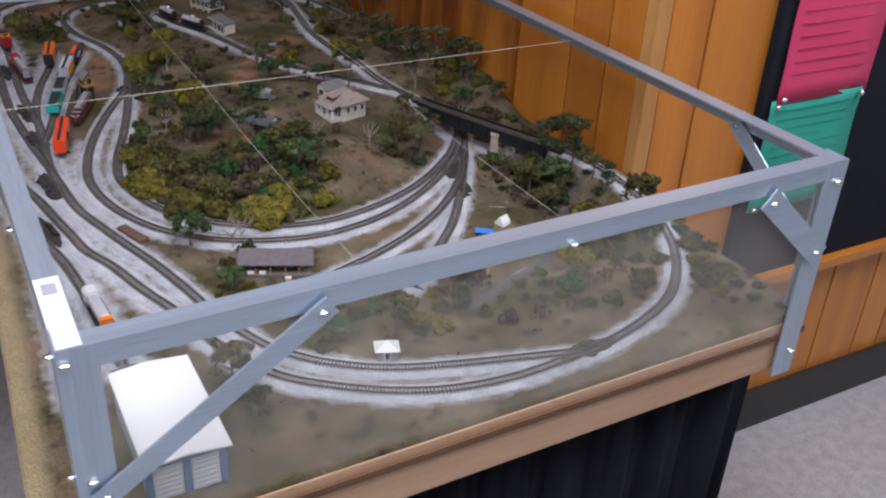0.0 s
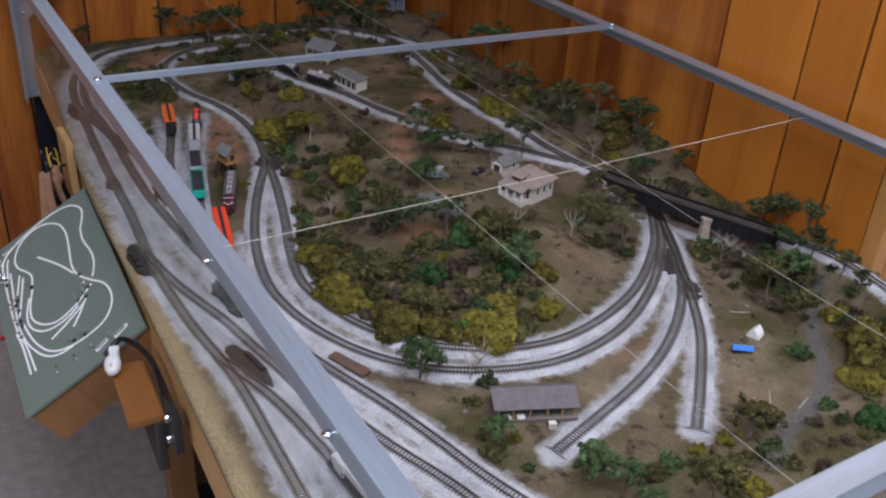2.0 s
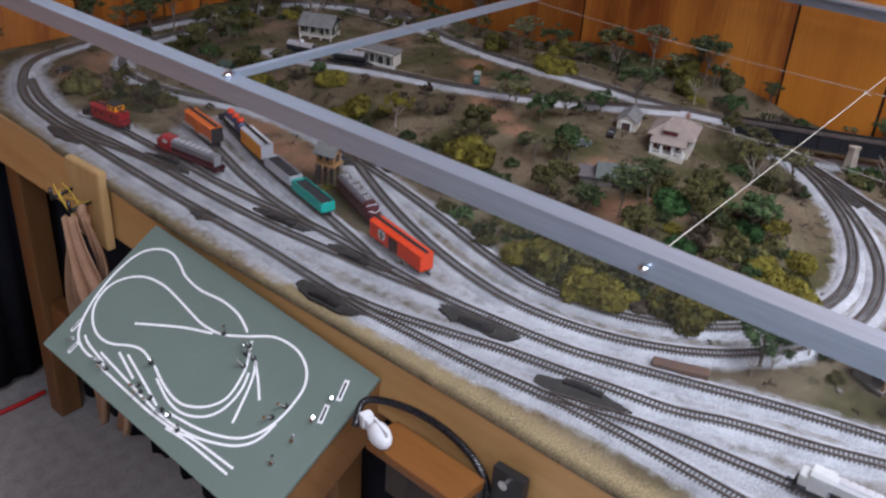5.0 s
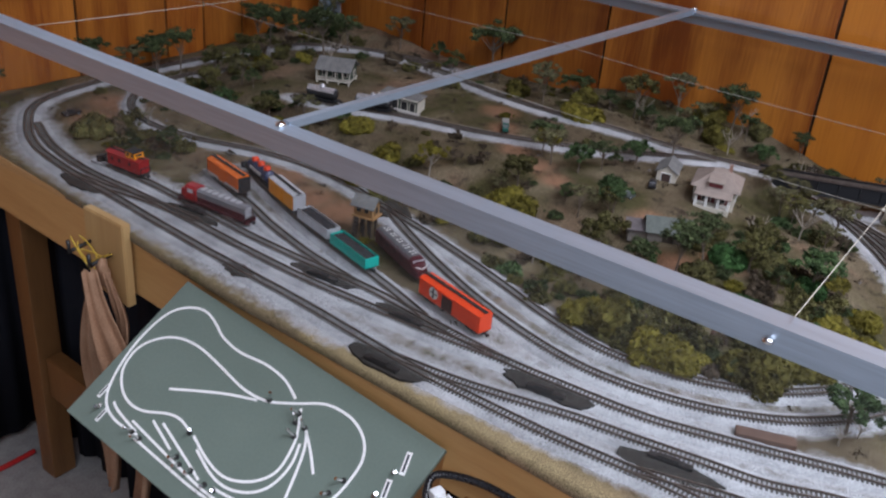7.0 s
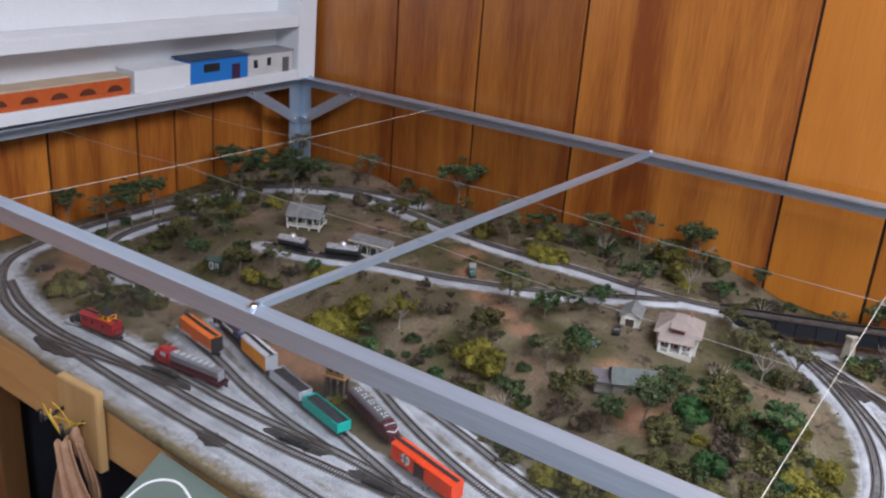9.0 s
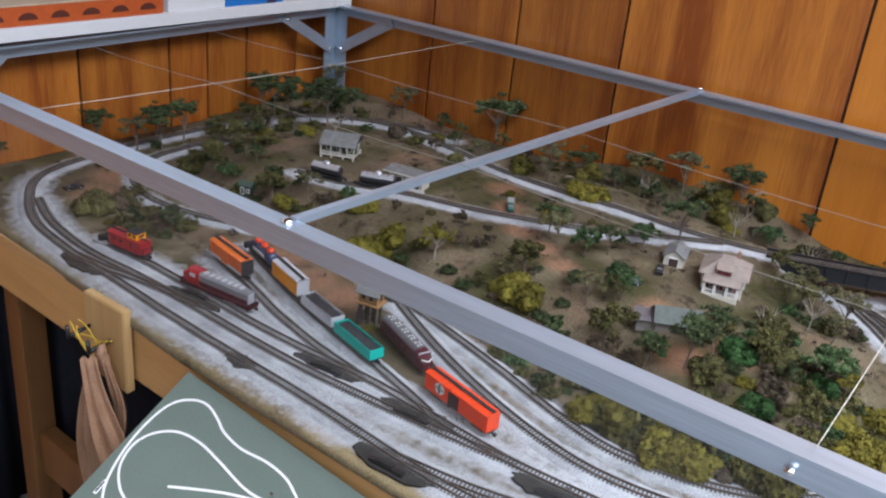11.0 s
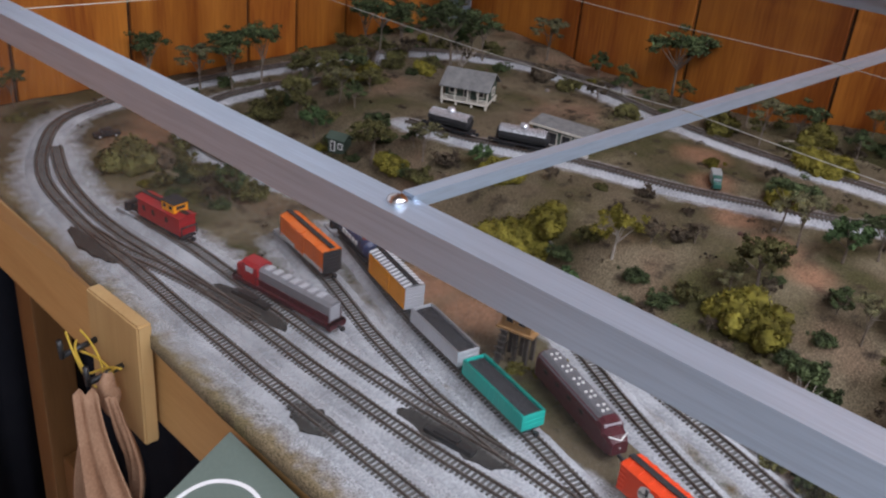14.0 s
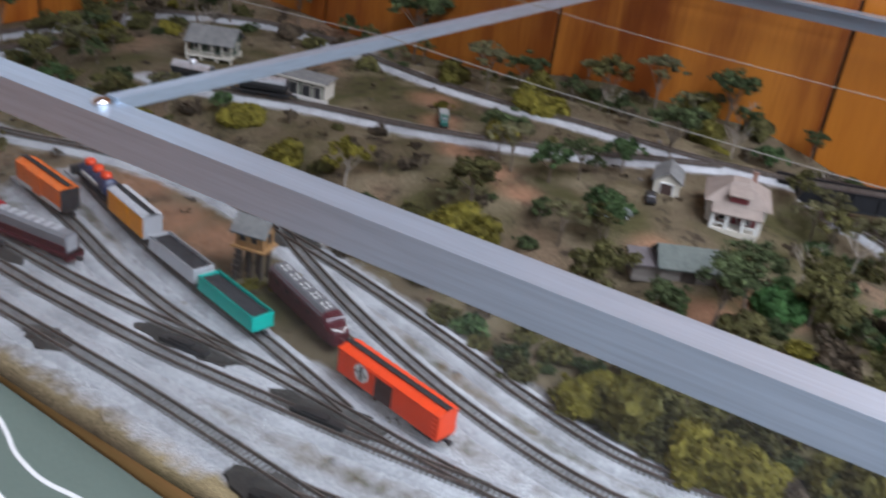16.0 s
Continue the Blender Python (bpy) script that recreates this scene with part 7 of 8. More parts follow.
def dome_model(kind, leaves, size, lobes, seed):
    """A rounded foam bush: a few swollen lobes under a close coat of fine flock."""
    rng = random.Random(seed)
    ob = new("bush")
    tagged(ob, kind, "bush", "bushes of the layout")
    bm = bmesh.new()
    for k in range(lobes):
        a = 2.4 * k + rng.uniform(-0.3, 0.3)
        rad = size * 0.78 * math.sqrt(k / lobes)
        r = size * rng.uniform(0.36, 0.58)
        c = Vector((rad * math.cos(a), rad * math.sin(a), r * rng.uniform(0.55, 0.95)))
        for v in ball(bm, c, r, 0.95, 3):
            d = v.co - c
            v.co = c + d * (1 + 0.30 * noise.noise(v.co * 150 + Vector((seed, 0, 0))) + 0.30 * noise.noise(v.co * 420))
        for _ in range(520):
            d = Vector((rng.gauss(0, 1), rng.gauss(0, 1), rng.gauss(0.2, 1))).normalized()
            p = c + d * r * rng.uniform(0.85, 1.25)
            w = Vector((rng.gauss(0, 1), rng.gauss(0, 1), rng.gauss(0, 1))).normalized()
            q = w.orthogonal().normalized()
            e = 0.0010 * rng.uniform(0.6, 1.5)
            bm.faces.new([bm.verts.new(p + w * e), bm.verts.new(p + q * e), bm.verts.new(p - w * e), bm.verts.new(p - q * e)])
    part("foliage", bm, LEAVES[leaves], ob)
    bm = bmesh.new()
    for k in range(3):
        a = 2.1 * k + 0.4
        tube(bm, (size * 0.2 * math.cos(a), size * 0.2 * math.sin(a), -0.004), (size * 0.3 * math.cos(a), size * 0.3 * math.sin(a), size * 0.4), 0.0009, 0.0006, 5)
    part("twig", bm, BARK, ob)
    return ob


MODELS = {
    "umbrella": [tree_model("spreading dark green model tree with twisted trunk", "dark", 0.075, 0.030, 9, True, 1), tree_model("spreading olive model tree with bare trunk", "olive", 0.066, 0.027, 8, True, 2), tree_model("spreading grey-green model tree with bare limbs", "grey", 0.070, 0.026, 8, True, 3)],
    "round": [tree_model("bushy bright green model tree", "bright", 0.046, 0.019, 8, False, 4), tree_model("bushy dark green model tree", "dark", 0.050, 0.020, 9, False, 5), tree_model("bushy olive green model tree", "olive", 0.044, 0.019, 8, False, 6)],
    "yellow": [tree_model("yellow-green model tree on a pale trunk", "yellow", 0.052, 0.020, 8, False, 7, PALE_BARK), dome_model("large rounded yellow-green foam bush", "yellow", 0.022, 6, 8), dome_model("rounded olive-yellow foam bush", "gold", 0.020, 5, 21)],
    "brown": [tree_model("dry brown leafed model tree", "brown", 0.036, 0.017, 7, False, 9, count=70), bush_model("dry brown twiggy scrub bush", "brown", 0.013, 5, 10, 60)],
    "dome": [dome_model("large rounded bright green foam tree crown low on its trunk", "vivid", 0.024, 6, 22), dome_model("rounded dull olive foam bush", "olive", 0.020, 4, 23), dome_model("rounded brown foam bush", "brown", 0.018, 4, 24)],
    "bush": [bush_model("low rounded olive foliage bush", "olive", 0.016, 6, 11), bush_model("low rounded dark green bush", "dark", 0.015, 6, 12), bush_model("low rounded bright green bush", "bright", 0.013, 5, 13), bush_model("low rounded yellow-green foliage bush", "yellow", 0.014, 6, 14)],
    "thicket": [bush_model("dense dark green foliage thicket", "dark", 0.024, 10, 15, name="thicket"), bush_model("dense olive green foliage thicket", "olive", 0.024, 10, 16, name="thicket"), bush_model("dense ragged olive foliage thicket", "olive", 0.020, 8, 17, 120, name="thicket")],
}
SOURCES = [ob for row in MODELS.values() for ob in row]
KEEP_OFF = [(b.matrix_basis.translation.x, b.matrix_basis.translation.y, r) for b, r in [(o, {"house": 0.05, "depot": 0.05, "barn": 0.036, "garage": 0.03, "bungalow": 0.045, "station_shed": 0.05, "yard_tower": 0.03, "engine_shed": 0.09, "truck": 0.024, "sedan": 0.024, "hut": 0.024, "outhouse": 0.02, "box_car": 0.06, "diesel_engine": 0.065}.get(o.name.split(".")[0], 0)) for o in scene.objects if o.type == "EMPTY"] if r]
used = set()
SPOTS = []


def plant(kind, x, y, scale=1.0, gap=0.017, pick=None, force=False):
    """Puts a plant on the ground unless a track or building is in its way."""
    d = np.hypot(ALL[:, 0] - x, ALL[:, 1] - y).min()
    if not force and (creek_distance(x, y) < 0.014 or d < gap or any(math.hypot(x - a, y - b) < r for a, b, r in KEEP_OFF) or x > 0.925 or y > 1.835):
        return False
    src = MODELS[kind][(rnd.choice((1, 1, 2)) if kind == "yellow" else rnd.randrange(len(MODELS[kind]))) if pick is None else pick]
    s = scale * rnd.uniform(0.72, 1.28)
    m = pose(x, y, land(x, y) - 0.001, rnd.uniform(-5, 5), rnd.uniform(-5, 5), rnd.uniform(0, 360)) @ Matrix.Diagonal((s, s, s * rnd.uniform(0.9, 1.1), 1))
    if src not in used:
        used.add(src)
        src.matrix_basis = m
    else:
        copy_thing(src, m)
    SPOTS.append((x, y))
    return True


def grove(kinds, cx, cy, rx, ry, count, scale=1.0, apart=0.018, gap=0.019):
    made = tries = 0
    while made < count and tries < count * 14:
        tries += 1
        a, r = rnd.uniform(0, 2 * math.pi), math.sqrt(rnd.random())
        x, y = cx + rx * r * math.cos(a), cy + ry * r * math.sin(a)
        if any((x - p) ** 2 + (y - q) ** 2 < apart**2 for p, q in SPOTS):
            continue
        made += plant(rnd.choice(kinds), x, y, scale, gap)


# single plants: model, place, size
for pick, x, y, s in ((0, 0.386, 1.745, 1.2), (0, 0.544, 1.79, 1.1), (0, 0.300, 1.820, 1.0), (0, 0.440, 1.825, 1.1), (0, 0.587, 1.687, 1.05), (1, 0.437, 1.648, 1.0), (0, 0.636, 1.573, 1.0), (0, 0.696, 1.567, 1.1), (0, 0.690, 1.800, 1.1), (0, 0.050, 1.805, 1.0), (2, 0.895, 1.79, 1.0), (2, 0.895, 1.598, 1.1), (0, 0.895, 1.367, 1.15), (2, 0.735, 1.156, 0.95), (1, 0.851, 1.036, 1.25), (2, 0.89, 0.889, 0.7), (2, 0.403, 0.897, 0.95), (1, 0.429, 0.866, 0.9), (2, 0.381, 1.006, 0.6), (2, 0.375, 1.377, 0.85), (1, 0.69, 0.738, 0.85), (2, 0.702, 0.703, 0.8), (0, 0.602, 0.863, 0.7), (0, 0.325, 0.774, 0.8)):
    plant("umbrella", x, y, s, 0.010, pick)
for pick, x, y, s in ((0, 0.895, 0.568, 0.9), (2, 0.506, 1.002, 0.7)):
    plant("umbrella", x, y, s, 0.010, pick)
for pick, x, y, s in ((1, 0.471, 1.628, 1.1), (1, 0.415, 1.682, 1.1), (1, 0.718, 0.996, 1.1), (1, 0.83, 0.925, 0.9), (0, 0.386, 0.921, 0.75), (0, 0.347, 1.16, 1.0), (1, 0.364, 1.144, 0.9), (0, 0.353, 1.083, 1.1), (0, 0.345, 1.049, 1.0), (1, 0.362, 1.034, 1.0), (0, 0.355, 0.936, 0.9), (1, 0.363, 1.642, 1.1), (0, 0.407, 1.655, 1.1), (1, 0.353, 1.36, 0.8), (1, 0.128, 1.584, 1.2), (2, 0.128, 1.612, 1.0), (0, 0.149, 1.577, 1.0), (2, 0.214, 1.611, 0.9), (1, 0.141, 1.491, 0.9), (0, 0.156, 1.461, 1.0), (1, 0.193, 1.46, 0.9), (0, 0.842, 1.39, 0.8), (1, 0.757, 1.128, 0.9), (0, 0.567, 1.577, 0.9)):
    plant("thicket", x, y, s, 0.010, pick)
for pick, x, y, s in ((2, 0.732, 1.543, 0.8), (0, 0.783, 0.472, 1.1), (1, 0.817, 0.452, 1.0), (0, 0.739, 0.463, 0.9), (0, 0.642, 0.189, 0.9), (1, 0.243, 0.332, 0.9), (0, 0.428, 0.984, 0.8), (1, 0.839, 0.404, 0.9), (0, 0.847, 0.35, 0.9)):
    plant("thicket", x, y, s, 0.010, pick)
for pick, x, y, s in ((1, 0.507, 1.62, 1.0), (1, 0.714, 1.07, 1.0), (1, 0.727, 1.047, 0.9), (1, 0.846, 0.866, 0.8), (1, 0.59, 1.054, 0.8), (1, 0.332, 1.223, 1.3), (1, 0.348, 1.197, 1.1), (0, 0.359, 1.114, 1.25), (1, 0.365, 0.988, 0.9), (1, 0.361, 0.96, 0.9), (1, 0.352, 1.401, 0.9), (1, 0.832, 1.473, 0.8), (1, 0.73, 1.364, 0.8), (1, 0.58, 1.568, 0.6), (1, 0.351, 0.532, 1.3), (1, 0.386, 0.53, 1.1), (1, 0.482, 0.58, 1.1), (1, 0.452, 0.531, 1.2), (1, 0.233, 0.783, 1.2), (1, 0.211, 0.692, 1.0), (1, 0.231, 0.655, 0.9), (1, 0.267, 0.59, 0.9)):
    plant("yellow", x, y, s * 0.95, 0.010, pick)
for pick, x, y, s in ((1, 0.722, 0.228, 1.0), (1, 0.466, 0.158, 1.0), (1, 0.441, 0.184, 0.8), (1, 0.806, 0.338, 0.8)):
    plant("yellow", x, y, s * 0.95, 0.010, pick)
for pick, x, y, s in ((1, 0.905, 1.503, 0.7), (0, 0.515, 0.961, 1.0), (1, 0.576, 0.933, 0.8), (0, 0.605, 0.913, 0.8), (1, 0.42, 0.927, 0.8), (0, 0.454, 0.873, 0.8), (2, 0.357, 0.842, 1.1), (0, 0.343, 0.773, 0.9), (2, 0.398, 0.99, 0.9), (0, 0.4, 1.313, 0.8), (0, 0.356, 1.543, 1.0), (0, 0.441, 0.865, 0.85), (1, 0.448, 0.669, 1.1), (0, 0.438, 0.595, 1.1), (0, 0.827, 0.472, 0.8), (1, 0.826, 0.42, 0.8), (0, 0.312, 0.25, 1.15), (0, 0.338, 0.222, 0.9)):
    plant("round", x, y, s, 0.010, pick)
for pick, x, y, s in ((0, 0.775, 0.968, 0.9), (0, 0.346, 0.845, 1.1), (0, 0.353, 0.825, 1.0), (0, 0.398, 1.098, 1.0), (0, 0.431, 1.071, 0.9), (1, 0.427, 1.083, 1.1), (0, 0.438, 1.248, 0.9), (1, 0.382, 1.347, 1.1), (0, 0.233, 1.401, 0.7), (0, 0.843, 1.327, 0.7), (0, 0.618, 1.639, 1.0), (0, 0.804, 0.515, 0.9), (0, 0.559, 0.218, 1.0), (0, 0.404, 0.981, 1.0), (1, 0.438, 0.933, 1.0)):
    plant("brown", x, y, s, 0.010, pick)
for pick, x, y, s in ((1, 0.351, 0.915, 1.0), (1, 0.375, 1.439, 0.9), (0, 0.25, 1.75, 0.9), (2, 0.696, 0.307, 1.1), (1, 0.301, 0.44, 0.8), (0, 0.267, 0.419, 0.8)):
    plant("bush", x, y, s, 0.010, pick)
# trees round the house, the bright crown and the domes beside the loop
for kind, pick, x, y, s in (("umbrella", 0, 0.355, 0.735, 0.8), ("umbrella", 0, 0.405, 0.720, 0.8), ("umbrella", 0, 0.640, 0.872, 1.0), ("umbrella", 2, 0.668, 0.708, 0.9), ("umbrella", 1, 0.728, 0.690, 0.9), ("umbrella", 2, 0.690, 0.664, 0.85), ("umbrella", 1, 0.755, 0.735, 0.8), ("brown", 0, 0.638, 0.612, 1.25), ("umbrella", 2, 0.590, 0.622, 0.75), ("dome", 0, 0.432, 0.592, 1.0), ("yellow", 1, 0.395, 1.285, 0.8), ("yellow", 1, 0.340, 1.215, 1.5), ("yellow", 1, 0.360, 1.190, 1.3), ("yellow", 1, 0.398, 0.556, 1.2), ("yellow", 1, 0.352, 0.520, 1.3), ("yellow", 2, 0.300, 0.548, 1.2), ("yellow", 2, 0.237, 0.755, 1.25), ("yellow", 1, 0.216, 0.678, 1.1), ("yellow", 2, 0.250, 0.592, 1.2), ("round", 0, 0.233, 0.487, 1.25), ("round", 0, 0.318, 0.252, 1.15), ("round", 0, 0.462, 0.882, 0.8), ("umbrella", 0, 0.524, 1.029, 0.85), ("umbrella", 0, 0.545, 0.939, 0.75), ("dome", 2, 0.330, 0.80, 1.0), ("dome", 1, 0.300, 0.62, 1.0), ("dome", 2, 0.345, 0.585, 1.0), ("dome", 1, 0.292, 0.69, 0.9), ("dome", 1, 0.130, 1.600, 1.4), ("dome", 2, 0.150, 1.590, 1.1), ("round", 1, 0.172, 1.470, 0.8)):
    plant(kind, x, y, s, 0.010, pick, True)
# trees and bushes along the back wall
for kind, pick, x, y, s in (("umbrella", 0, 0.838, 1.153, 1.0), ("umbrella", 0, 0.885, 0.872, 1.05), ("umbrella", 0, 0.900, 0.755, 0.85), ("umbrella", 2, 0.880, 0.968, 0.9), ("umbrella", 0, 0.915, 0.548, 0.9), ("round", 1, 0.800, 1.060, 1.1), ("round", 1, 0.835, 1.000, 1.0), ("yellow", 2, 0.890, 0.915, 1.0), ("yellow", 2, 0.812, 1.120, 1.0), ("yellow", 2, 0.860, 0.880, 1.0), ("round", 0, 0.845, 0.800, 0.9), ("thicket", 1, 0.820, 0.775, 0.9), ("dome", 1, 0.905, 0.830, 1.0), ("thicket", 0, 0.905, 0.700, 1.0), ("thicket", 1, 0.900, 0.650, 0.9), ("thicket", 0, 0.790, 0.800, 0.8), ("dome", 2, 0.870, 0.720, 1.0), ("umbrella", 2, 0.905, 0.620, 0.6)):
    plant(kind, x, y, s, 0.010, pick)
# brush on the near side of the back line
for kind, pick, x, y, s in (("thicket", 0, 0.572, 1.668, 0.85), ("thicket", 1, 0.606, 1.648, 0.85), ("thicket", 0, 0.640, 1.610, 0.9), ("brown", 0, 0.672, 1.575, 1.0), ("thicket", 0, 0.694, 1.530, 0.85), ("dome", 2, 0.712, 1.470, 0.9), ("thicket", 1, 0.708, 1.420, 0.8), ("brown", 0, 0.694, 1.365, 0.9), ("dome", 1, 0.684, 1.310, 0.8), ("yellow", 2, 0.730, 1.210, 0.9), ("thicket", 0, 0.735, 1.290, 0.9), ("round", 1, 0.760, 1.370, 1.0)):
    plant(kind, x, y, s, 0.010, pick)
# dark brush below the bridge and down to the creek
for kind, pick, x, y, s in (("thicket", 0, 0.835, 0.520, 1.0), ("thicket", 0, 0.815, 0.535, 1.0), ("thicket", 0, 0.850, 0.465, 1.1), ("thicket", 1, 0.825, 0.485, 1.0), ("round", 1, 0.800, 0.470, 1.1), ("thicket", 0, 0.790, 0.505, 0.9), ("round", 1, 0.845, 0.425, 1.1), ("thicket", 0, 0.855, 0.395, 1.0), ("round", 0, 0.815, 0.425, 1.0), ("brown", 0, 0.770, 0.500, 1.2), ("dome", 1, 0.770, 0.455, 0.9), ("thicket", 0, 0.790, 0.425, 0.9), ("round", 1, 0.860, 0.345, 1.1), ("umbrella", 1, 0.850, 0.375, 0.7), ("dome", 1, 0.830, 0.345, 0.9), ("yellow", 2, 0.775, 0.265, 1.2), ("yellow", 2, 0.755, 0.230, 1.2), ("dome", 1, 0.820, 0.290, 1.1), ("thicket", 0, 0.850, 0.290, 1.1), ("thicket", 0, 0.800, 0.230, 1.0), ("brown", 0, 0.735, 0.425, 0.9), ("brown", 1, 0.750, 0.395, 1.1), ("bush", 2, 0.697, 0.300, 1.2), ("brown", 0, 0.556, 0.232, 1.1), ("umbrella", 0, 0.880, 0.470, 0.7)):
    plant(kind, x, y, s, 0.010, pick)
# the wooded end inside the loop tracks
grove(["thicket", "dome", "thicket", "bush", "brown"], 0.355, 0.61, 0.135, 0.105, 34, 0.95, 0.021)
grove(["thicket", "bush", "brown"], 0.40, 0.70, 0.17, 0.05, 9, 0.9, 0.03)
grove(["thicket", "thicket"], 0.235, 0.68, 0.035, 0.10, 12, 1.0, 0.016)
grove(["yellow", "dome", "thicket"], 0.375, 0.535, 0.085, 0.035, 9, 1.0, 0.024)
grove(["round", "brown", "round", "brown"], 0.36, 0.63, 0.15, 0.09, 11, 0.8, 0.016)
grove(["bush", "thicket"], 0.255, 0.80, 0.03, 0.15, 14, 0.85, 0.018)
grove(["thicket", "bush", "brown"], 0.325, 0.98, 0.035, 0.21, 18, 0.9, 0.019)
grove(["round", "bush", "brown"], 0.42, 0.69, 0.10, 0.05, 8, 0.8, 0.024)
grove(["thicket", "umbrella", "bush"], 0.66, 0.66, 0.04, 0.06, 10, 0.8, 0.02)
# along the back wall
grove(["thicket", "bush", "umbrella", "brown"], 0.86, 1.15, 0.05, 0.45, 28, 0.75, 0.026, 0.016)
grove(["thicket", "bush", "brown", "round"], 0.80, 0.44, 0.075, 0.14, 22, 0.85, 0.018)
grove(["bush", "thicket"], 0.915, 0.42, 0.02, 0.28, 10, 0.8, 0.02)
# the far end
grove(["umbrella", "thicket", "round"], 0.62, 1.63, 0.17, 0.07, 13, 0.75, 0.03)
grove(["umbrella", "thicket", "round"], 0.43, 1.61, 0.08, 0.07, 11, 0.8, 0.026)
grove(["umbrella", "thicket", "bush"], 0.58, 1.77, 0.30, 0.05, 17, 0.9, 0.028, 0.014)
grove(["thicket", "umbrella"], 0.32, 1.66, 0.08, 0.05, 5, 0.7, 0.026)
grove(["thicket", "bush", "brown"], 0.70, 1.76, 0.20, 0.07, 16, 0.85, 0.026, 0.014)
grove(["umbrella", "bush"], 0.06, 1.81, 0.07, 0.03, 4, 0.7, 0.03)
grove(["thicket", "round", "bush"], 0.36, 1.45, 0.03, 0.09, 10, 0.85, 0.02)
grove(["thicket", "bush", "brown"], 0.160, 1.53, 0.045, 0.09, 14, 0.8, 0.016)
grove(["brown", "bush"], 0.46, 1.13, 0.06, 0.08, 4, 0.7, 0.04)
grove(["brown", "bush"], 0.62, 1.02, 0.03, 0.18, 5, 0.7, 0.04)
# the near end
grove(["bush", "thicket", "round"], 0.44, 0.19, 0.14, 0.045, 14, 0.85, 0.022)
grove(["bush", "brown", "thicket"], 0.72, 0.18, 0.13, 0.07, 14, 0.85, 0.026)
grove(["bush", "round"], 0.265, 0.34, 0.03, 0.05, 4, 0.7, 0.018)
grove(["round", "thicket"], 0.19, 0.115, 0.03, 0.05, 6, 0.9, 0.02)
grove(["thicket", "brown", "bush"], 0.885, 0.10, 0.035, 0.085, 14, 0.9, 0.02)
grove(["brown", "dome", "thicket"], 0.66, 0.155, 0.12, 0.045, 10, 0.85, 0.026)
grove(["brown", "thicket", "round"], 0.84, 0.25, 0.03, 0.10, 9, 0.85, 0.024)
for x, y, s in ((0.212, 1.062, 0.6), (0.222, 1.058, 0.65), (0.200, 1.070, 0.6), (0.190, 1.085, 0.55), (0.214, 1.075, 0.5)):
    plant("bush", x, y, s, pick=3, force=True)
for ob in SOURCES:
    if ob not in used:
        plant_m = pose(0.90, 1.80, land(0.90, 1.80))
        ob.matrix_basis = plant_m


def dead_tree(x, y, height, seed, turn=0):
    """A bare forked twig tree."""
    rng = random.Random(seed)
    bm = bmesh.new()
    tube(bm, (0, 0, -0.003), (0.001, 0, height * 0.4), 0.0010, 0.0008, 6)
    for k in range(7):
        a = k * 0.9 + rng.uniform(-0.3, 0.3)
        z0 = height * rng.uniform(0.3, 0.5)
        mid = Vector((math.cos(a) * height * 0.2, math.sin(a) * height * 0.2, z0 + height * 0.25))
        tube(bm, (0.001, 0, z0), mid, 0.0006, 0.0004, 5)
        for s in (-0.5, 0.5):
            tube(bm, mid, mid + Vector((math.cos(a + s), math.sin(a + s), 1.2)).normalized() * height * 0.3, 0.0004, 0.0002, 4)
    ob = tagged(part("bare_tree", bm, PALE_BARK), "bare pale twig standing as a dead tree", "tree", "bare trees")
    ob.matrix_basis = pose(x, y, land(x, y), 0, 0, turn)


for k, (x, y, h) in enumerate(((0.285, 0.455, 0.045), (0.300, 0.462, 0.05), (0.775, 0.525, 0.05), (0.785, 0.518, 0.045), (0.504, 0.690, 0.045), (0.89, 0.855, 0.05), (0.585, 0.655, 0.045), (0.30, 0.90, 0.04), (0.215, 1.575, 0.035), (0.80, 0.72, 0.05), (0.76, 0.83, 0.045), (0.845, 1.02, 0.05), (0.60, 1.52, 0.05), (0.035, 1.745, 0.045), (0.209, 0.488, 0.022), (0.234, 0.476, 0.024))):
    dead_tree(x, y, h, k, 40 * k)


def log(x, y, turn, long, r=0.0011):
    bm = bmesh.new()
    tube(bm, (-long / 2, 0, r), (long / 2, 0, r), r, r * 0.7, 7)
    ob = tagged(part("log", bm, PALE_BARK), "pale fallen log on the scenery ground", "log", "fallen logs")
    ob.matrix_basis = pose(x, y, land(x, y), 0, 0, turn)


for x, y, turn, long in ((0.551, 0.245, 40, 0.075), (0.594, 0.257, 45, 0.036), (0.63, 0.235, 20, 0.03), (0.80, 1.13, -35, 0.05), (0.215, 1.60, 80, 0.03), (0.57, 0.22, 15, 0.03), (0.70, 0.41, 150, 0.03)):
    log(x, y, turn, long)


def brown_block(x, y, turn):
    """A rusty-brown loading block lying low beside the passing track."""
    bm = boxes((-0.029, -0.0075, -0.002, 0.029, 0.0075, 0.0062), bevel=0.0028)
    mat = surface("rusty_brown_block", (0.085, 0.048, 0.036), 0.85, other=(0.15, 0.09, 0.06), scale=60, amount=0.8, bump=0.35)
    ob = tagged(part("loading_block", bm, mat), "low worn reddish-brown block beside the passing track", "block")
    ob.matrix_basis = pose(x, y, land(x, y), 0, 0, turn)


brown_block(0.1655, 0.546, -68)


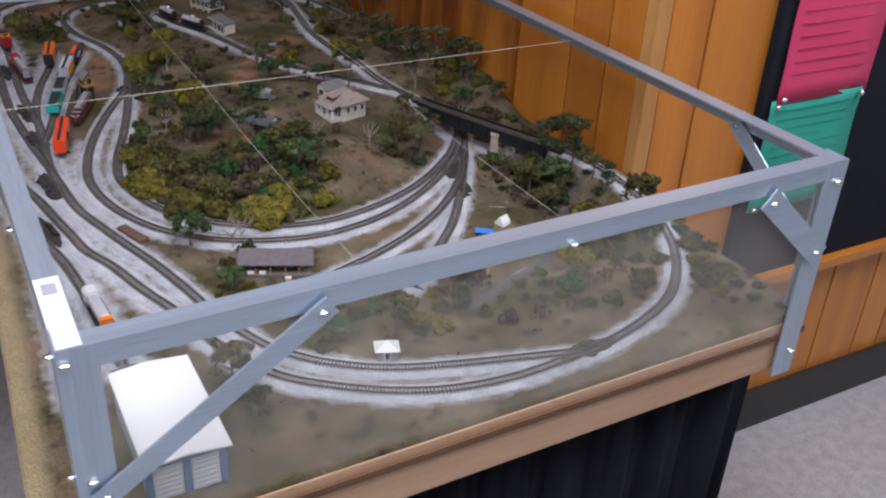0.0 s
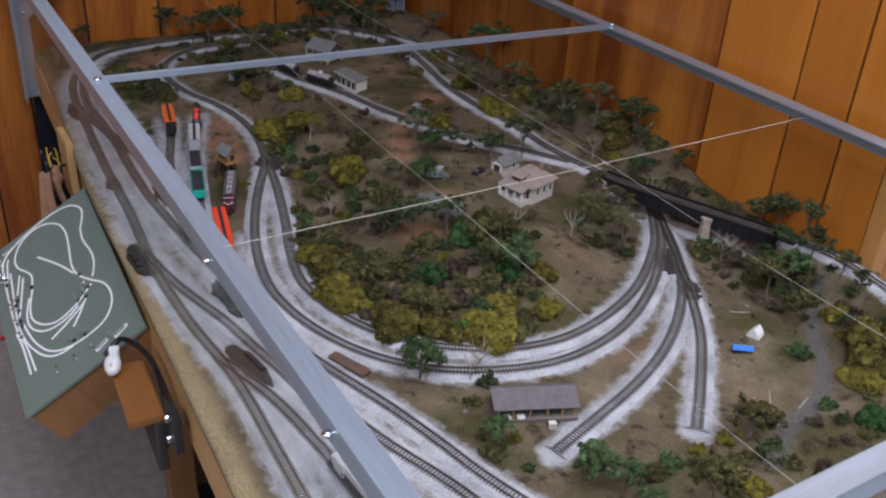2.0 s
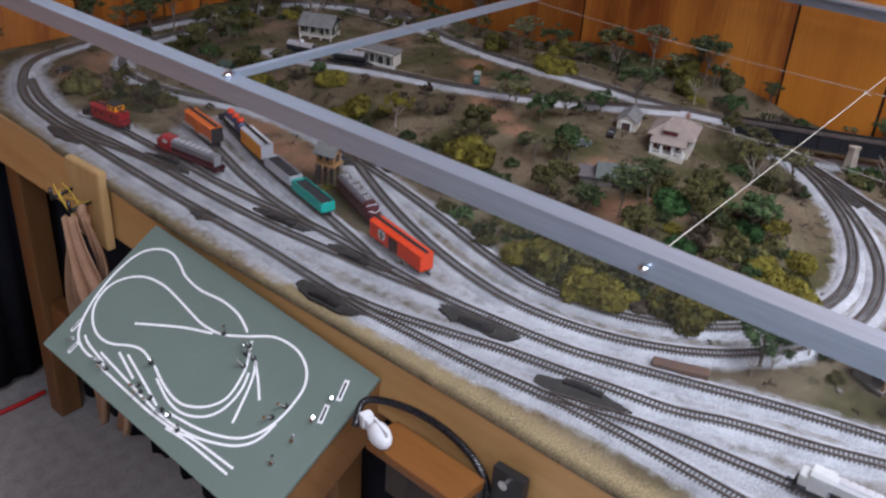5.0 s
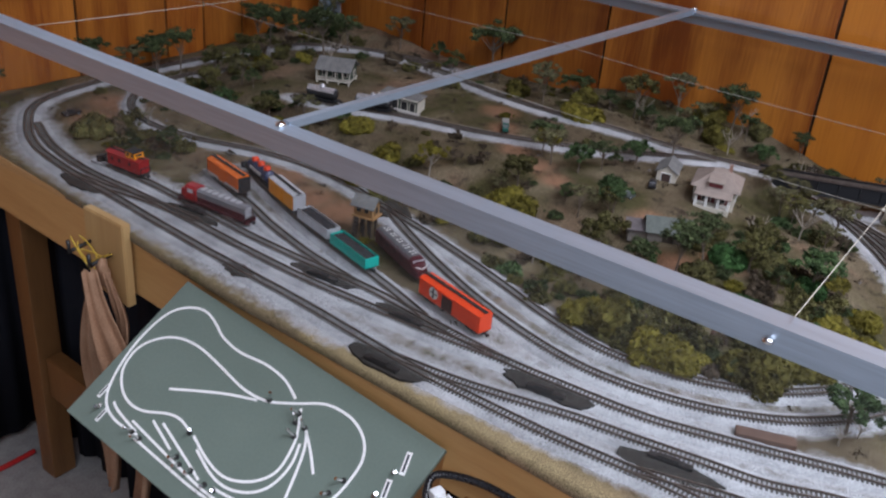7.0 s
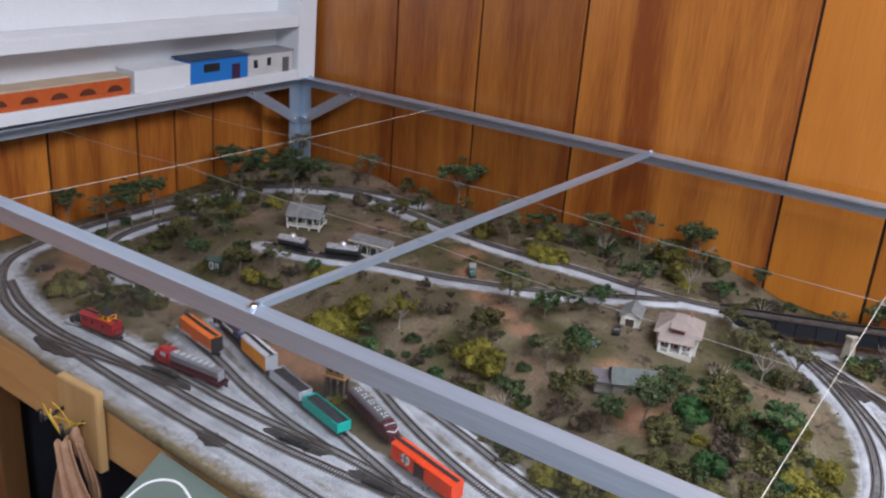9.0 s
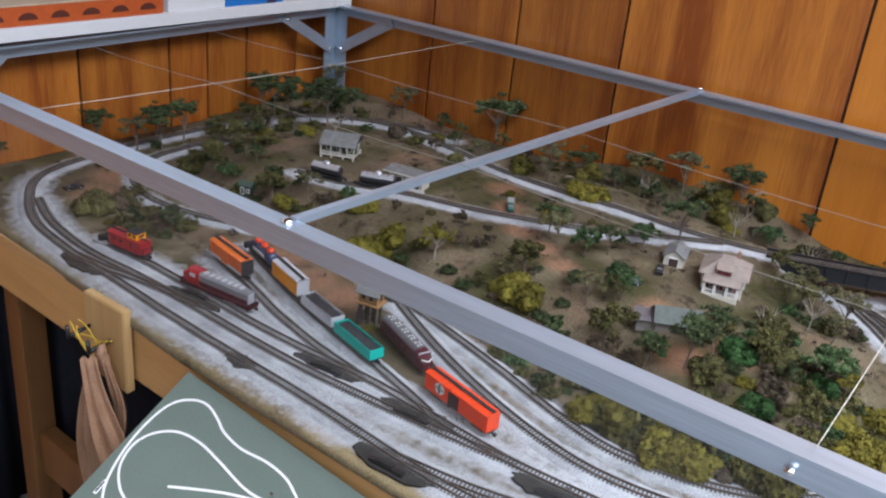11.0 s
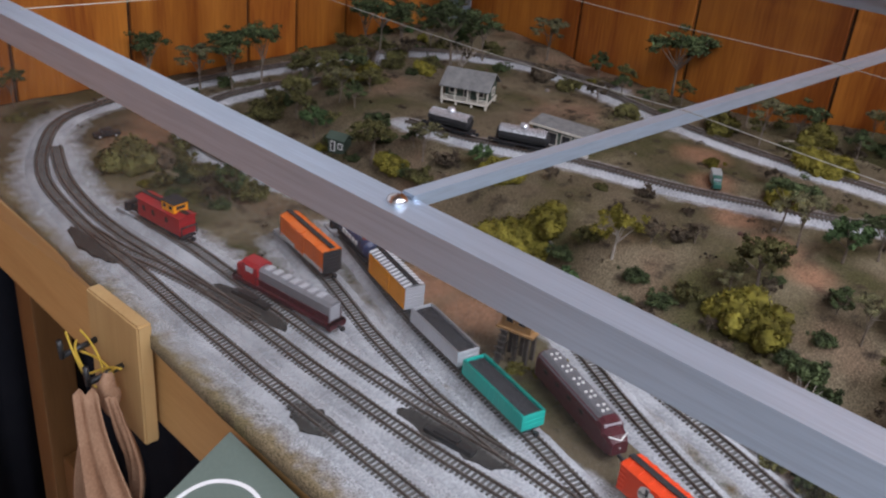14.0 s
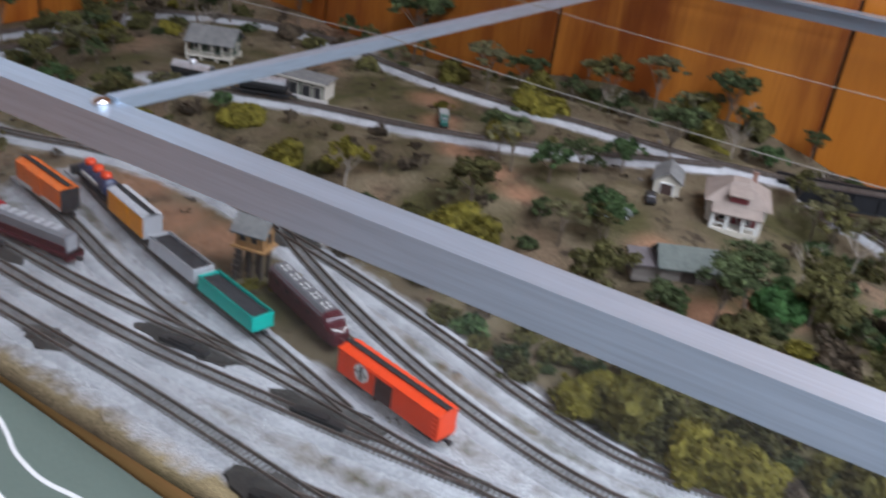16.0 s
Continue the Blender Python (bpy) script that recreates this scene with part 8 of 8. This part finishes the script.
def rock(x, y, r, seed, mat):
    bm = bmesh.new()
    v = ball(bm, (0, 0, 0), r, 0.6, 1)
    for w in v:
        w.co *= 1 + 0.5 * noise.noise(w.co * 300 + Vector((seed, 0, 0)))
    ob = tagged(part("rock", bm, mat), "small loose stone on the scenery ground", "rock", "loose rocks")
    ob.matrix_basis = pose(x, y, land(x, y) + r * 0.3, 0, 0, seed * 50)


STONE = surface("grey_stone", (0.20, 0.18, 0.165), 0.9, other=(0.10, 0.085, 0.08), scale=150, amount=0.8)
REDDISH = surface("reddish_stone", (0.10, 0.045, 0.035), 0.9, other=(0.06, 0.03, 0.025), scale=150, amount=0.8)
for k in range(70):
    x, y = rnd.uniform(0.0, 0.9), rnd.uniform(0.05, 1.75)
    if np.hypot(ALL[:, 0] - x, ALL[:, 1] - y).min() > 0.013:
        rock(x, y, rnd.uniform(0.0015, 0.004), k, rnd.choice((STONE, REDDISH, STONE)))

# scattered dry scrub: low clumps too many to count
bm = bmesh.new()
rng = random.Random(5)
for _ in range(420):
    x, y = rng.uniform(0.1, 0.92), rng.uniform(0.03, 1.82)
    if np.hypot(ALL[:, 0] - x, ALL[:, 1] - y).min() < 0.022:
        continue
    z = land(x, y)
    for _k in range(16):
        p = Vector((x + rng.gauss(0, 0.003), y + rng.gauss(0, 0.003), z + abs(rng.gauss(0, 0.0016))))
        u = Vector((rng.gauss(0, 1), rng.gauss(0, 1), rng.gauss(0, 1))).normalized()
        w, s = u.orthogonal().normalized(), rng.uniform(0.0008, 0.002)
        q = u.cross(w)
        bm.faces.new([bm.verts.new(p + w * s), bm.verts.new(p + q * s), bm.verts.new(p - w * s), bm.verts.new(p - q * s)])
tagged(part("ground_scrub", bm, LEAVES["brown"]), "scattered dry scrub and leaf litter", "scrub", kind="stuff")

# camp in the clearing: blue tarpaulin and a white tent
TARP = paint("blue_tarp", (0.01, 0.16, 0.55), 0.4)
tp = thing("tarpaulin", 0.636, 0.343, land(0.636, 0.343), -35, "bright blue tarpaulin stretched on short poles", "tarpaulin")
bm = bmesh.new()
prism(bm, [(-0.007, 0.006), (0.0, 0.010), (0.007, 0.005), (0.007, 0.0056), (0.0, 0.0107), (-0.007, 0.0066)], -0.015, 0.012)
part("sheet", bm, TARP, tp)
for x, y in ((-0.013, -0.006), (-0.013, 0.006), (0.010, -0.006), (0.010, 0.006)):
    part("pole", boxes((x - 0.0005, y - 0.0005, -0.002, x + 0.0005, y + 0.0005, 0.006)), DARK_WOOD, tp)
tn = thing("tent", 0.678, 0.362, land(0.678, 0.362), 20, "small white canvas tent in the clearing", "tent")
bm = bmesh.new()
prism(bm, [(-0.009, 0.0), (0.009, 0.0), (0.007, 0.006), (0.0, 0.014), (-0.007, 0.006)], -0.009, 0.009)
part("canvas", bm, WHITE_MARK, tn)
part("door_flap", boxes((0.0088, -0.002, 0.0, 0.0094, 0.002, 0.008)), paint("tan_flap", (0.4, 0.36, 0.28), 0.8), tn)

# ---- the layout stands slightly out of square in its case, and its far end a little high ----
SHIFT_Y = (0.1, 0.3, 0.5, 0.7, 0.9, 1.1, 1.2, 1.3, 1.4, 1.7)
SHIFT_FRONT = (-0.001, 0.0025, 0.0065, 0.010, 0.0115, 0.012, 0.014, 0.020, 0.028, 0.040)
SHIFT_BACK = (-0.001, 0.0025, 0.0065, 0.009, 0.010, 0.010, 0.008, 0.005, 0.002, -0.002)
STAYS = {"display_case_frame", "wall_shelf", "notice_board", "paper_notice", "paper_label", "red_cord", "camera", "fluorescent_light", "floor", "ceiling", "trim", "baseboard", "control_panel", "toggle_switch", "panel_label", "wood_block", "plug", "cable", "socket_plate"}


def settle(p):
    """How far a point of the layout stands from its plan place."""
    far, back = smooth01((p[1] - 0.95) / 0.85), smooth01((p[0] - 0.15) / 0.40)
    along = np.interp(p[1], SHIFT_Y, SHIFT_FRONT) * (1 - back) + np.interp(p[1], SHIFT_Y, SHIFT_BACK) * back
    return Vector((float(along), 0.010 * (p[0] - 0.4) - 0.012 * far * back, 0.004 * far))


for ob in [o for o in scene.objects if o.parent is None]:
    plain = ob.name.split(".")[0]
    if plain in STAYS or plain.startswith(("wall_", "model_")):
        continue
    if ob.matrix_basis.translation.length > 1e-6:
        ob.matrix_basis.translation += settle(ob.matrix_basis.translation)
        continue
    for piece in (ob, *ob.children):
        if piece.type == "MESH" and piece.matrix_basis.translation.length < 1e-6:
            for v in piece.data.vertices:
                v.co += settle(v.co)
        elif piece.type == "MESH":
            piece.matrix_basis.translation += settle(piece.matrix_basis.translation)
